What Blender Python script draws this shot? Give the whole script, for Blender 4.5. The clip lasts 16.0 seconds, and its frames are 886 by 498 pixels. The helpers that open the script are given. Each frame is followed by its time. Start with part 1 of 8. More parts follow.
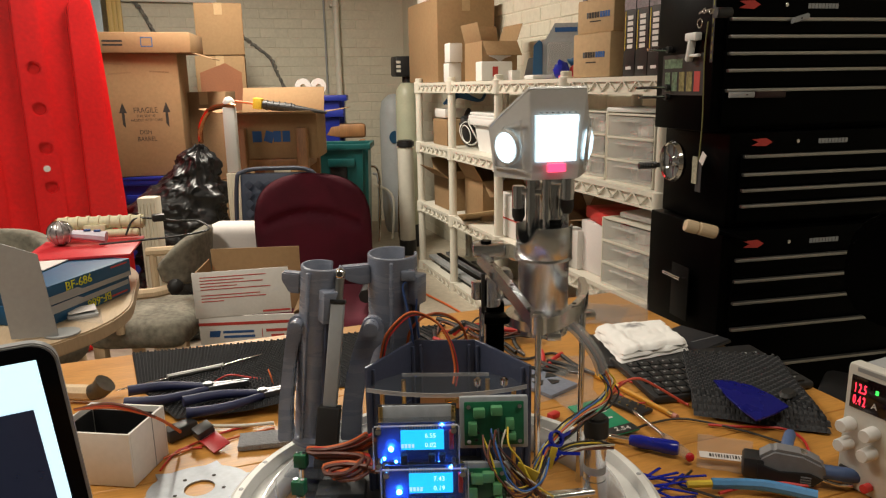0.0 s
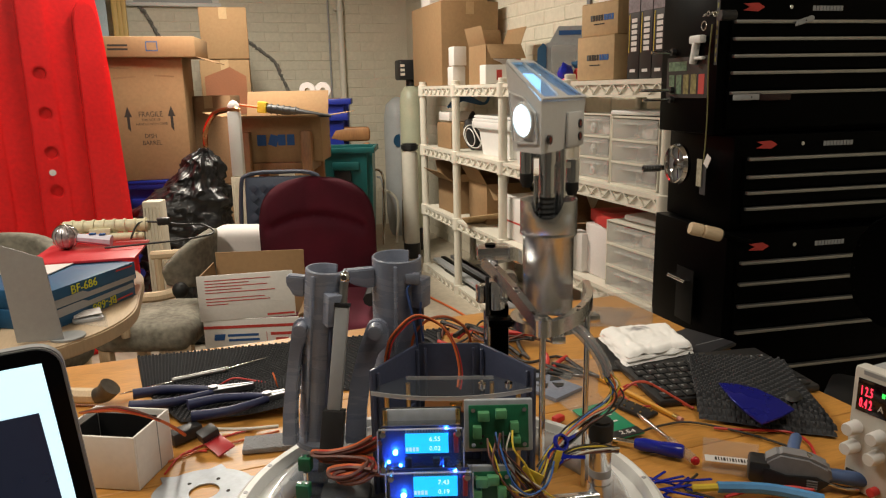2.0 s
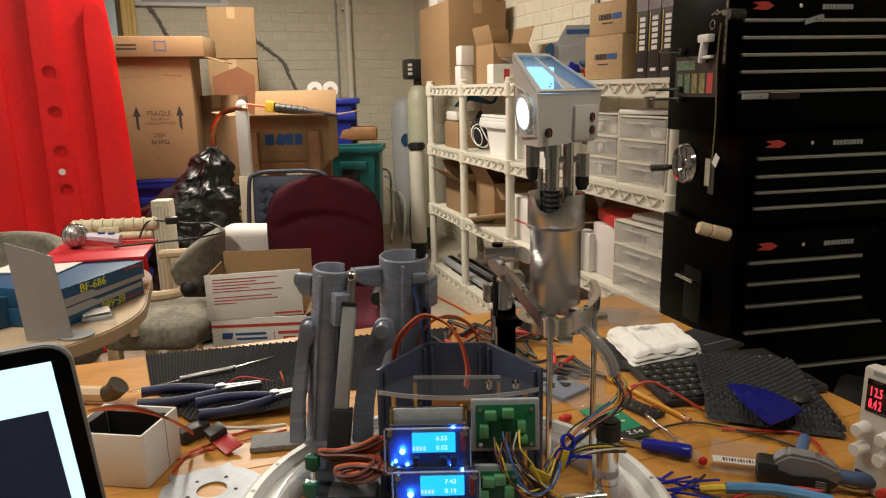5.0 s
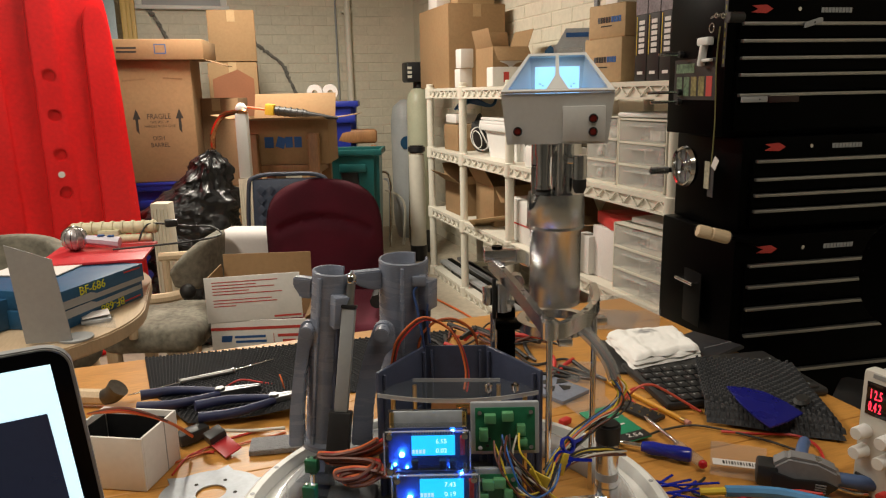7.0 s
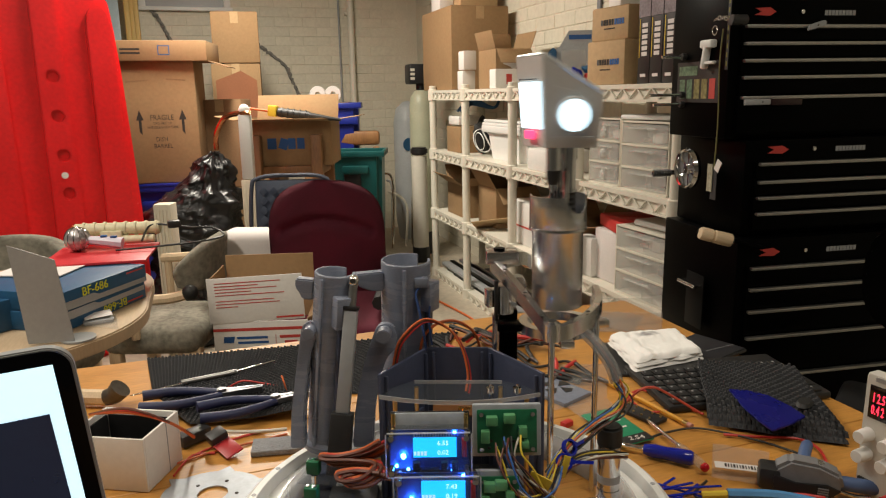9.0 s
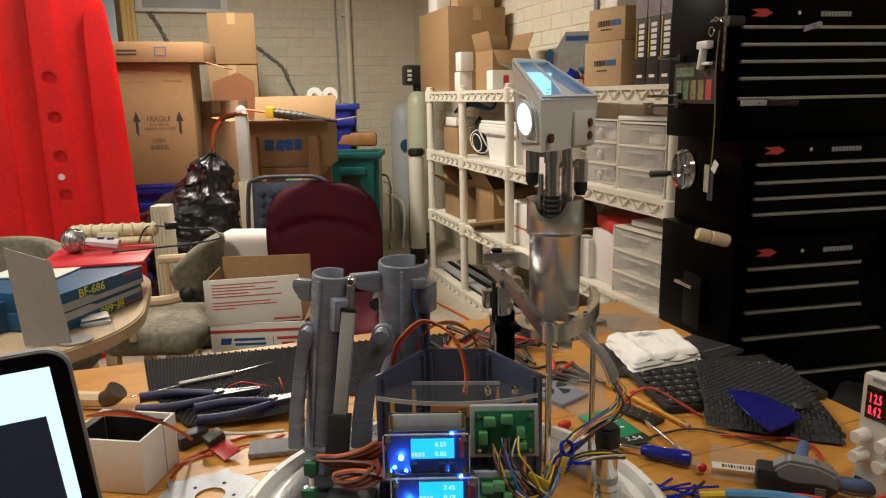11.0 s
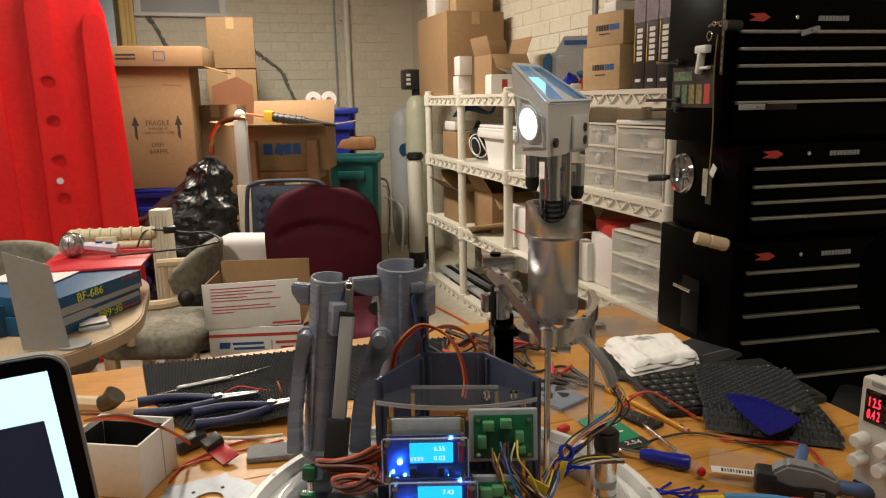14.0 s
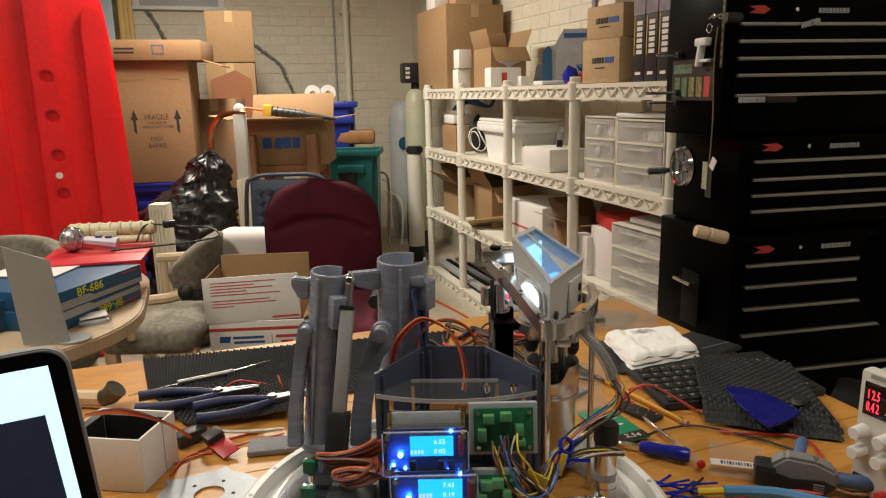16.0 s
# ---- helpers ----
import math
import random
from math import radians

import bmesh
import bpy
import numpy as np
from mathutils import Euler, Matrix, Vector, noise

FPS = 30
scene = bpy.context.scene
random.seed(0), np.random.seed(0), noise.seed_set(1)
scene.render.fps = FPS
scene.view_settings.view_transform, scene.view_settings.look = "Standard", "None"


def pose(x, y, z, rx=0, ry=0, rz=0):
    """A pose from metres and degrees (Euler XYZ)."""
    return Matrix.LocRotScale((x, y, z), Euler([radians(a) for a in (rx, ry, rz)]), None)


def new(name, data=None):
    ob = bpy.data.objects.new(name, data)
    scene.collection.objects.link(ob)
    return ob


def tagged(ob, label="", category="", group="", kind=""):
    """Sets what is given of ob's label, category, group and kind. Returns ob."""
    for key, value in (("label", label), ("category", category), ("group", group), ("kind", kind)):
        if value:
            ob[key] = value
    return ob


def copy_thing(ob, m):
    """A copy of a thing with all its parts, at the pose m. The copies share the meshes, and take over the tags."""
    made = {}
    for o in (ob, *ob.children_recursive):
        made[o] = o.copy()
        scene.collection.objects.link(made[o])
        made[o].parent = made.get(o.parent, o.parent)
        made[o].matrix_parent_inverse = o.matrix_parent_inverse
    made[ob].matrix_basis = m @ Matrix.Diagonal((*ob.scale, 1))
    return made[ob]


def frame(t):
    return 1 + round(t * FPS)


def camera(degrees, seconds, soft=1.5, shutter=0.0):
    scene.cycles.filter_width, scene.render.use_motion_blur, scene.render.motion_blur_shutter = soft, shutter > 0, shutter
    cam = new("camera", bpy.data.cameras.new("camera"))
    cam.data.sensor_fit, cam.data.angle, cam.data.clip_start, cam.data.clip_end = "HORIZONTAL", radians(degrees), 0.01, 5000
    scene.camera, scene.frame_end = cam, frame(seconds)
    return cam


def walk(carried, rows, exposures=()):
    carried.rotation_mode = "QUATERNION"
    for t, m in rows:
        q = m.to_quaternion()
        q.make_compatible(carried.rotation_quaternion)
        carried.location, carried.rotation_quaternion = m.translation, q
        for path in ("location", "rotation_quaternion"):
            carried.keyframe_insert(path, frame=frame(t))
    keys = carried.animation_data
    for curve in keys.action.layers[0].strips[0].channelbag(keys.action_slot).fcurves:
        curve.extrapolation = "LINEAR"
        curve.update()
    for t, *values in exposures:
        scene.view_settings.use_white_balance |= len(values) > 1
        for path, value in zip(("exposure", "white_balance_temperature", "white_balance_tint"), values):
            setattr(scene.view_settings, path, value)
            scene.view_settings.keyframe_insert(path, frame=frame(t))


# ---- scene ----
# camera: a phone held by a seated builder, turning a little on the spot
cam = camera(64, 16.0, soft=1.2, shutter=0.5)
EYE = (0.0, 0.0, 1.17)
TURNS = [(0, -19.659, 77.051, -1.036), (0.5, -19.631, 77.284, -1.008), (1, -19.556, 77.401, -0.986), (1.5, -19.403, 77.451, -1.093),
         (2, -19.311, 77.312, -1.193), (2.5, -19.209, 77.211, -1.182), (3, -19.174, 77.220, -1.190), (3.5, -19.000, 77.249, -1.200),
         (4, -18.811, 77.257, -1.216), (6.5, -18.683, 77.378, -1.254), (7, -18.755, 77.498, -1.218), (7.5, -18.812, 77.528, -1.212),
         (8, -18.792, 77.515, -1.205), (8.5, -18.650, 77.574, -1.142), (9, -18.570, 77.644, -1.071), (11.5, -18.815, 77.806, -1.138),
         (12, -18.760, 78.010, -1.211), (12.5, -18.956, 78.024, -1.221), (13, -19.048, 78.055, -1.130), (13.5, -19.021, 78.060, -1.142),
         (14, -18.897, 78.049, -1.119), (14.5, -18.926, 77.932, -1.089), (15, -18.993, 77.742, -1.160), (15.5, -18.973, 77.628, -1.157),
         (16, -18.905, 77.539, -1.245)]


def camera_pose(yaw, tilt, roll):
    m = pose(0, 0, 0, 0, 0, yaw) @ pose(0, 0, 0, tilt, 0, 0) @ pose(0, 0, 0, 0, 0, roll)
    m.translation = EYE
    return m


walk(cam, [(t, camera_pose(a, b, c)) for t, a, b, c in TURNS], exposures=[(0.0, 0.0), (16.0, 0.0)])

# ---- light: unseen, assumed ceiling lamps of the basement, above and behind the view, and a dim grey world ----
world = bpy.data.worlds.new("world")
scene.world = world
world.use_nodes = True
world.node_tree.nodes["Background"].inputs[0].default_value = (1.0, 0.88, 0.72, 1)
world.node_tree.nodes["Background"].inputs[1].default_value = 0.004
CEIL = 2.45


def ceiling_lamp(x, y, sx, sy, watts, colour=(0.985, 0.905, 0.765)):
    data = bpy.data.lights.new("tube_light", "AREA")
    data.shape, data.size, data.size_y = "RECTANGLE", sx, sy
    data.energy, data.color = watts, colour
    ob = new("tube_light", data)
    ob.matrix_world = pose(x, y, CEIL - 0.1)
    return ob


ceiling_lamp(0.2, 3.7, 0.2, 1.2, 73)
ceiling_lamp(-0.9, 1.2, 0.2, 1.2, 29)
# unseen lamp over the table, added to brighten the towel and right side
ceiling_lamp(0.65, 0.1, 1.2, 0.15, 11.5)

# ---- small mesh tools ----
def put(verts, faces, bm=None):
    bm = bm or bmesh.new()
    vs = [bm.verts.new(v) for v in verts]
    for f in faces:
        bm.faces.new([vs[i] for i in f])
    return bm


def box(sx, sy, sz, at=(0, 0, 0), bevel=0.0, rot=(0, 0, 0), seg=2, bm=None):
    """A box whose base centre lies at 'at'."""
    b = bmesh.new()
    bmesh.ops.create_cube(b, size=1)
    bmesh.ops.scale(b, vec=(sx, sy, sz), verts=b.verts)
    bmesh.ops.translate(b, vec=(0, 0, sz / 2), verts=b.verts)
    if bevel:
        bmesh.ops.bevel(b, geom=b.edges[:], offset=bevel, segments=seg, affect="EDGES", profile=0.5)
    b.transform(pose(*at, *rot))
    return merge(bm, b)


def merge(bm, b):
    if bm is None:
        return b
    me = bpy.data.meshes.new("tmp")
    b.to_mesh(me)
    b.free()
    bm.from_mesh(me)
    bpy.data.meshes.remove(me)
    return bm


def cyl(r, h, at=(0, 0, 0), r2=None, seg=24, rot=(0, 0, 0), bevel=0.0, bm=None):
    b = bmesh.new()
    bmesh.ops.create_cone(b, cap_ends=True, segments=seg, radius1=r, radius2=r if r2 is None else r2, depth=h)
    bmesh.ops.translate(b, vec=(0, 0, h / 2), verts=b.verts)
    if bevel:
        rim = [e for e in b.edges if abs(e.verts[0].co.z - e.verts[1].co.z) < 1e-6]
        bmesh.ops.bevel(b, geom=rim, offset=bevel, segments=2, affect="EDGES")
    b.transform(pose(*at, *rot))
    return merge(bm, b)


def ball(r, at=(0, 0, 0), scale=(1, 1, 1), seg=20, bm=None, rot=(0, 0, 0)):
    b = bmesh.new()
    bmesh.ops.create_uvsphere(b, u_segments=seg, v_segments=seg // 2, radius=r)
    bmesh.ops.scale(b, vec=scale, verts=b.verts)
    b.transform(pose(*at, *rot))
    return merge(bm, b)


def lathe(profile, seg=32, at=(0, 0, 0), rot=(0, 0, 0), bm=None, start=0.0, sweep=360.0):
    """Turns a closed or open profile of (radius, z) round the z axis; a part turn gets end caps."""
    full = sweep >= 359.9
    n = seg if full else seg + 1
    b = bmesh.new()
    rings = []
    for i in range(n):
        a = radians(start + sweep * i / seg)
        rings.append([b.verts.new((r * math.cos(a), r * math.sin(a), z)) for r, z in profile])
    k = len(profile)
    for i in range(seg):
        p, q = rings[i], rings[(i + 1) % n]
        for j in range(k - 1):
            b.faces.new((p[j], q[j], q[j + 1], p[j + 1]))
    if not full:
        b.faces.new(rings[0])
        b.faces.new(rings[-1][::-1])
    bmesh.ops.remove_doubles(b, verts=b.verts, dist=1e-6)
    bmesh.ops.recalc_face_normals(b, faces=b.faces)
    b.transform(pose(*at, *rot))
    return merge(bm, b)


def prism(outline, depth, at=(0, 0, 0), rot=(0, 0, 0), bevel=0.0, bm=None):
    """An outline in x, y raised along z by depth."""
    b = bmesh.new()
    lo = [b.verts.new((x, y, 0)) for x, y in outline]
    hi = [b.verts.new((x, y, depth)) for x, y in outline]
    n = len(outline)
    b.faces.new(lo[::-1])
    b.faces.new(hi)
    for i in range(n):
        b.faces.new((lo[i], lo[(i + 1) % n], hi[(i + 1) % n], hi[i]))
    bmesh.ops.recalc_face_normals(b, faces=b.faces)
    if bevel:
        bmesh.ops.bevel(b, geom=b.edges[:], offset=bevel, segments=2, affect="EDGES")
    b.transform(pose(*at, *rot))
    return merge(bm, b)


def smooth_path(points, steps=8):
    pts = [Vector(p) for p in points]
    out = []
    for i in range(len(pts) - 1):
        p0, p1, p2, p3 = pts[max(i - 1, 0)], pts[i], pts[i + 1], pts[min(i + 2, len(pts) - 1)]
        for s in range(steps):
            u = s / steps
            out.append(0.5 * ((2 * p1) + (p2 - p0) * u + (2 * p0 - 5 * p1 + 4 * p2 - p3) * u * u + (3 * p1 - p0 - 3 * p2 + p3) * u ** 3))
    return out + [pts[-1]]


def cord(points, r, seg=8, steps=8, bm=None, radii=None):
    """A round cord along a smooth path through the points."""
    path = smooth_path(points, steps)
    b = bmesh.new()
    rings = []
    up = Vector((0.13, 0.31, 0.94)).normalized()
    for i, p in enumerate(path):
        d = (path[min(i + 1, len(path) - 1)] - path[max(i - 1, 0)]).normalized()
        side = d.cross(up)
        if side.length < 0.05:
            side = d.cross(Vector((1, 0, 0)))
        side.normalize()
        top = side.cross(d)
        rr = r if radii is None else radii[0] + (radii[1] - radii[0]) * i / (len(path) - 1)
        rings.append([b.verts.new(p + rr * (math.cos(2 * math.pi * k / seg) * side + math.sin(2 * math.pi * k / seg) * top)) for k in range(seg)])
    for p, q in zip(rings, rings[1:]):
        for k in range(seg):
            b.faces.new((p[k], p[(k + 1) % seg], q[(k + 1) % seg], q[k]))
    b.faces.new(rings[0][::-1])
    b.faces.new(rings[-1])
    bmesh.ops.recalc_face_normals(b, faces=b.faces)
    return merge(bm, b)


def strip(points, width, thick, across=(1, 0, 0), steps=8, bm=None):
    """A flat band along a smooth path."""
    path = smooth_path(points, steps)
    b = bmesh.new()
    rings = []
    ax = Vector(across).normalized()
    for i, p in enumerate(path):
        d = (path[min(i + 1, len(path) - 1)] - path[max(i - 1, 0)]).normalized()
        n = ax.cross(d).normalized()
        rings.append([b.verts.new(p + ax * width / 2 * s + n * thick / 2 * q) for s, q in ((-1, -1), (1, -1), (1, 1), (-1, 1))])
    for p, q in zip(rings, rings[1:]):
        for k in range(4):
            b.faces.new((p[k], p[(k + 1) % 4], q[(k + 1) % 4], q[k]))
    b.faces.new(rings[0][::-1])
    b.faces.new(rings[-1])
    bmesh.ops.recalc_face_normals(b, faces=b.faces)
    return merge(bm, b)


def lettering(text, size, at=(0, 0, 0), rot=(0, 0, 0), depth=0.0004, wide=1.0, align="CENTER", bm=None):
    """Raised letters of the built-in font, as a mesh."""
    cu = bpy.data.curves.new("letters", "FONT")
    cu.body, cu.size, cu.extrude, cu.align_x, cu.align_y, cu.resolution_u = text, size, depth, align, "CENTER", 2
    ob = bpy.data.objects.new("letters", cu)
    scene.collection.objects.link(ob)
    bpy.context.view_layer.update()
    me = bpy.data.meshes.new_from_object(ob.evaluated_get(bpy.context.evaluated_depsgraph_get()))
    b = bmesh.new()
    b.from_mesh(me)
    bpy.data.objects.remove(ob)
    bpy.data.curves.remove(cu)
    bpy.data.meshes.remove(me)
    bmesh.ops.scale(b, vec=(wide, 1, 1), verts=b.verts)
    b.transform(pose(*at, *rot))
    return merge(bm, b)


def mesh_of(name, bm, material, smooth=38):
    me = bpy.data.meshes.new(name)
    bm.normal_update()
    if smooth:
        for f in bm.faces:
            f.smooth = True
        lim = radians(smooth)
        for e in bm.edges:
            if len(e.link_faces) != 2 or e.calc_face_angle(0) > lim:
                e.smooth = False
    bm.to_mesh(me)
    bm.free()
    me.materials.append(material)
    return me


def part(name, bm, material, parent, label="", smooth=38, m=None):
    ob = new(name, mesh_of(name, bm, material, smooth))
    ob.parent = parent
    if m is not None:
        ob.matrix_basis = m
    return tagged(ob, label)


def thing(name, m, label, category, group="", kind=""):
    ob = new(name)
    ob.empty_display_size = 0.05
    ob.matrix_basis = m
    return tagged(ob, label, category, group, kind)


def solid(name, bm, material, m, label, category, group="", kind="", smooth=38):
    ob = new(name, mesh_of(name, bm, material, smooth))
    ob.matrix_basis = m
    return tagged(ob, label, category, group, kind)


# ---- materials ----
def mat(name, colour, rough=0.5, metal=0.0, vary=0.12, scale=8.0, fine=120.0, bump=0.0, bump_scale=200.0, spec=0.5, glow=0.0,
        glow_colour=None, clear=0.0, coat=0.0, stretch=(1, 1, 1), rough_vary=0.1, tint=None, alpha=1.0):
    m = bpy.data.materials.new(name)
    m.use_nodes = True
    nt = m.node_tree
    bs = nt.nodes["Principled BSDF"]
    tc = nt.nodes.new("ShaderNodeTexCoord")
    mp = nt.nodes.new("ShaderNodeMapping")
    mp.inputs["Scale"].default_value = stretch
    info = nt.nodes.new("ShaderNodeObjectInfo")
    add = nt.nodes.new("ShaderNodeVectorMath")
    nt.links.new(tc.outputs["Object"], mp.inputs["Vector"])
    nt.links.new(mp.outputs[0], add.inputs[0])
    nt.links.new(info.outputs["Random"], add.inputs[1])
    n1 = nt.nodes.new("ShaderNodeTexNoise")
    n1.inputs["Scale"].default_value, n1.inputs["Detail"].default_value = scale, 6
    n2 = nt.nodes.new("ShaderNodeTexNoise")
    n2.inputs["Scale"].default_value, n2.inputs["Detail"].default_value = fine, 3
    for n in (n1, n2):
        nt.links.new(add.outputs[0], n.inputs["Vector"])
    mixn = nt.nodes.new("ShaderNodeMath")
    mixn.operation = "ADD"
    nt.links.new(n1.outputs[0], mixn.inputs[0])
    nt.links.new(n2.outputs[0], mixn.inputs[1])
    rng = nt.nodes.new("ShaderNodeMapRange")
    rng.inputs["From Min"].default_value, rng.inputs["From Max"].default_value = 0.65, 1.35
    nt.links.new(mixn.outputs[0], rng.inputs["Value"])
    ramp = nt.nodes.new("ShaderNodeMix")
    ramp.data_type = "RGBA"
    c = Vector(colour)
    lo = c * (1 - vary)
    hi = Vector(tint) if tint else c * (1 + vary)
    ramp.inputs["A"].default_value = (*[min(1, v) for v in lo], 1)
    ramp.inputs["B"].default_value = (*[min(1, v) for v in hi], 1)
    nt.links.new(rng.outputs[0], ramp.inputs["Factor"])
    nt.links.new(ramp.outputs["Result"], bs.inputs["Base Color"])
    rr = nt.nodes.new("ShaderNodeMapRange")
    rr.inputs["To Min"].default_value, rr.inputs["To Max"].default_value = max(0.02, rough - rough_vary), min(1, rough + rough_vary)
    nt.links.new(n1.outputs[0], rr.inputs["Value"])
    nt.links.new(rr.outputs[0], bs.inputs["Roughness"])
    bs.inputs["Metallic"].default_value = metal
    bs.inputs["Specular IOR Level"].default_value = spec
    bs.inputs["Coat Weight"].default_value = coat
    bs.inputs["Transmission Weight"].default_value = clear
    bs.inputs["Alpha"].default_value = alpha
    if glow:
        bs.inputs["Emission Color"].default_value = (*(glow_colour or colour), 1)
        bs.inputs["Emission Strength"].default_value = glow
    if bump:
        n3 = nt.nodes.new("ShaderNodeTexNoise")
        n3.inputs["Scale"].default_value, n3.inputs["Detail"].default_value = bump_scale, 5
        nt.links.new(add.outputs[0], n3.inputs["Vector"])
        bp = nt.nodes.new("ShaderNodeBump")
        bp.inputs["Strength"].default_value, bp.inputs["Distance"].default_value = bump, 0.01
        nt.links.new(n3.outputs[0], bp.inputs["Height"])
        nt.links.new(bp.outputs[0], bs.inputs["Normal"])
    return m


CARD = mat("cardboard", (0.305, 0.187, 0.090), 0.85, vary=0.1, scale=3, fine=60, bump=0.04, bump_scale=90)
CARD_PALE = mat("cardboard_pale", (0.47, 0.32, 0.17), 0.85, vary=0.1, scale=3, fine=60, bump=0.04)
CARD_DARK = mat("cardboard_inner", (0.27, 0.16, 0.08), 0.9, vary=0.15, scale=4)
CARD_RUST = mat("cardboard_rust", (0.27, 0.105, 0.05), 0.85, vary=0.12)
INK = mat("black_ink", (0.03, 0.025, 0.02), 0.8, vary=0.3, scale=40)
INK_BLUE = mat("blue_ink", (0.02, 0.09, 0.28), 0.7)
INK_RED = mat("red_ink", (0.5, 0.05, 0.04), 0.7)
WALL_PAINT = mat("painted_brick", (0.66, 0.615, 0.50), 0.6, vary=0.09, scale=2.5, fine=40, bump=0.12, bump_scale=60)
MORTAR = mat("painted_joint", (0.63, 0.585, 0.475), 0.75, vary=0.15, scale=3)
CONCRETE = mat("concrete_floor", (0.42, 0.37, 0.29), 0.7, vary=0.2, scale=1.5, fine=30, bump=0.06, bump_scale=40)
# dark tone for the unseen walls, standing in for an unlit room
DIM_WALL = mat("dim_unseen_wall", (0.20, 0.195, 0.18), 0.9, vary=0.2, scale=3, bump=0.1)
CEILING = mat("ceiling_board", (0.55, 0.52, 0.46), 0.9, vary=0.08)
PVC = mat("cream_plastic", (0.70, 0.665, 0.57), 0.45, vary=0.06, scale=4, fine=30)
WHITE = mat("white_plastic", (0.75, 0.75, 0.73), 0.45, vary=0.04)
WHITE_CARD = mat("white_card", (0.74, 0.72, 0.69), 0.55, vary=0.05, scale=5)
PAPER = mat("white_paper", (0.72, 0.68, 0.66), 0.8, vary=0.04)
RED_PLASTIC = mat("red_polyethylene", (0.80, 0.014, 0.018), 0.36, vary=0.12, scale=4, fine=60, bump=0.03, bump_scale=60)
BLACK_STEEL = mat("black_enamel", (0.0006, 0.0006, 0.0007), 0.36, spec=0.05, vary=0.3, scale=6, bump=0.02, bump_scale=150)
ALU = mat("aluminium_pull", (0.46, 0.46, 0.45), 0.42, metal=1.0, vary=0.12)
TUBE_STEEL = mat("brushed_steel", (0.70, 0.72, 0.74), 0.26, metal=1.0, vary=0.03, stretch=(1, 1, 30), scale=8, fine=30, rough_vary=0.012)
STEEL = mat("turned_steel", (0.70, 0.72, 0.74), 0.20, metal=1.0, vary=0.04, rough_vary=0.02, stretch=(1, 1, 40), scale=6, fine=20)
MACHINED = mat("machined_aluminium", (0.76, 0.77, 0.78), 0.24, metal=1.0, vary=0.1, scale=30)
CHROME = mat("chrome", (0.75, 0.75, 0.75), 0.1, metal=1.0, vary=0.05)
BRASS = mat("brass", (0.7, 0.5, 0.2), 0.3, metal=1.0)
BLACK_RUBBER = mat("black_rubber", (0.014, 0.014, 0.014), 0.6, vary=0.2)
BLACK_PLASTIC = mat("black_plastic", (0.018, 0.018, 0.019), 0.45, vary=0.2)
HEAD_PAINT = mat("head_white_paint", (0.62, 0.615, 0.60), 0.38, vary=0.04, scale=10, fine=200, coat=0.2)
GREY_PRINT = mat("grey_printed_plastic", (0.235, 0.262, 0.335), 0.27, vary=0.12, scale=12, fine=260, stretch=(1, 1, 6), bump=0.14, bump_scale=260)
GREY_PRINT_DARK = mat("slate_printed_plastic", (0.055, 0.066, 0.112), 0.36, vary=0.12, scale=10, fine=200, bump=0.03)
TABLE_WOOD = mat("varnished_oak", (0.52, 0.245, 0.052), 0.42, vary=0.2, scale=5, fine=45, stretch=(1, 7, 1), bump=0.03, bump_scale=80)
MAPLE = mat("maple_laminate", (0.52, 0.39, 0.255), 0.5, vary=0.12, scale=4, fine=40, stretch=(6, 1, 1))
OAK_DARK = mat("stained_oak", (0.27, 0.13, 0.05), 0.5, vary=0.25, scale=5, fine=50, stretch=(4, 4, 0.6))
PINE = mat("bare_pine", (0.64, 0.49, 0.32), 0.65, vary=0.15, scale=4, fine=50, stretch=(8, 8, 0.6))
PALE_TIMBER = mat("limewashed_timber", (0.68, 0.62, 0.50), 0.6, vary=0.12, scale=4, fine=50, stretch=(8, 8, 0.6))
MAROON = mat("maroon_cloth", (0.135, 0.017, 0.036), 0.92, vary=0.2, scale=12, fine=400, bump=0.15, bump_scale=700)
TAPESTRY = mat("worn_tapestry", (0.215, 0.20, 0.16), 0.95, vary=0.45, scale=14, fine=60, bump=0.2, bump_scale=300)
VINYL_BLUE = mat("slate_vinyl", (0.04, 0.055, 0.095), 0.5, vary=0.15)
BLUE_BIN = mat("blue_polypropylene", (0.012, 0.024, 0.24), 0.4, vary=0.12)
TEAL_BIN = mat("teal_polypropylene", (0.006, 0.085, 0.085), 0.4, vary=0.12)
BAG = mat("black_polythene", (0.010, 0.010, 0.011), 0.32, vary=0.2, bump=0.25, bump_scale=26)
MAT_GREY = mat("rubber_mat", (0.038, 0.039, 0.043), 0.85, vary=0.25, scale=20, fine=300)
TOWEL = mat("white_terry", (0.94, 0.93, 0.91), 0.95, vary=0.03, bump=0.06, bump_scale=500)
TOWEL_STAINED = mat("smudged_terry", (0.94, 0.93, 0.91), 0.95, vary=0.03, bump=0.06, bump_scale=500)


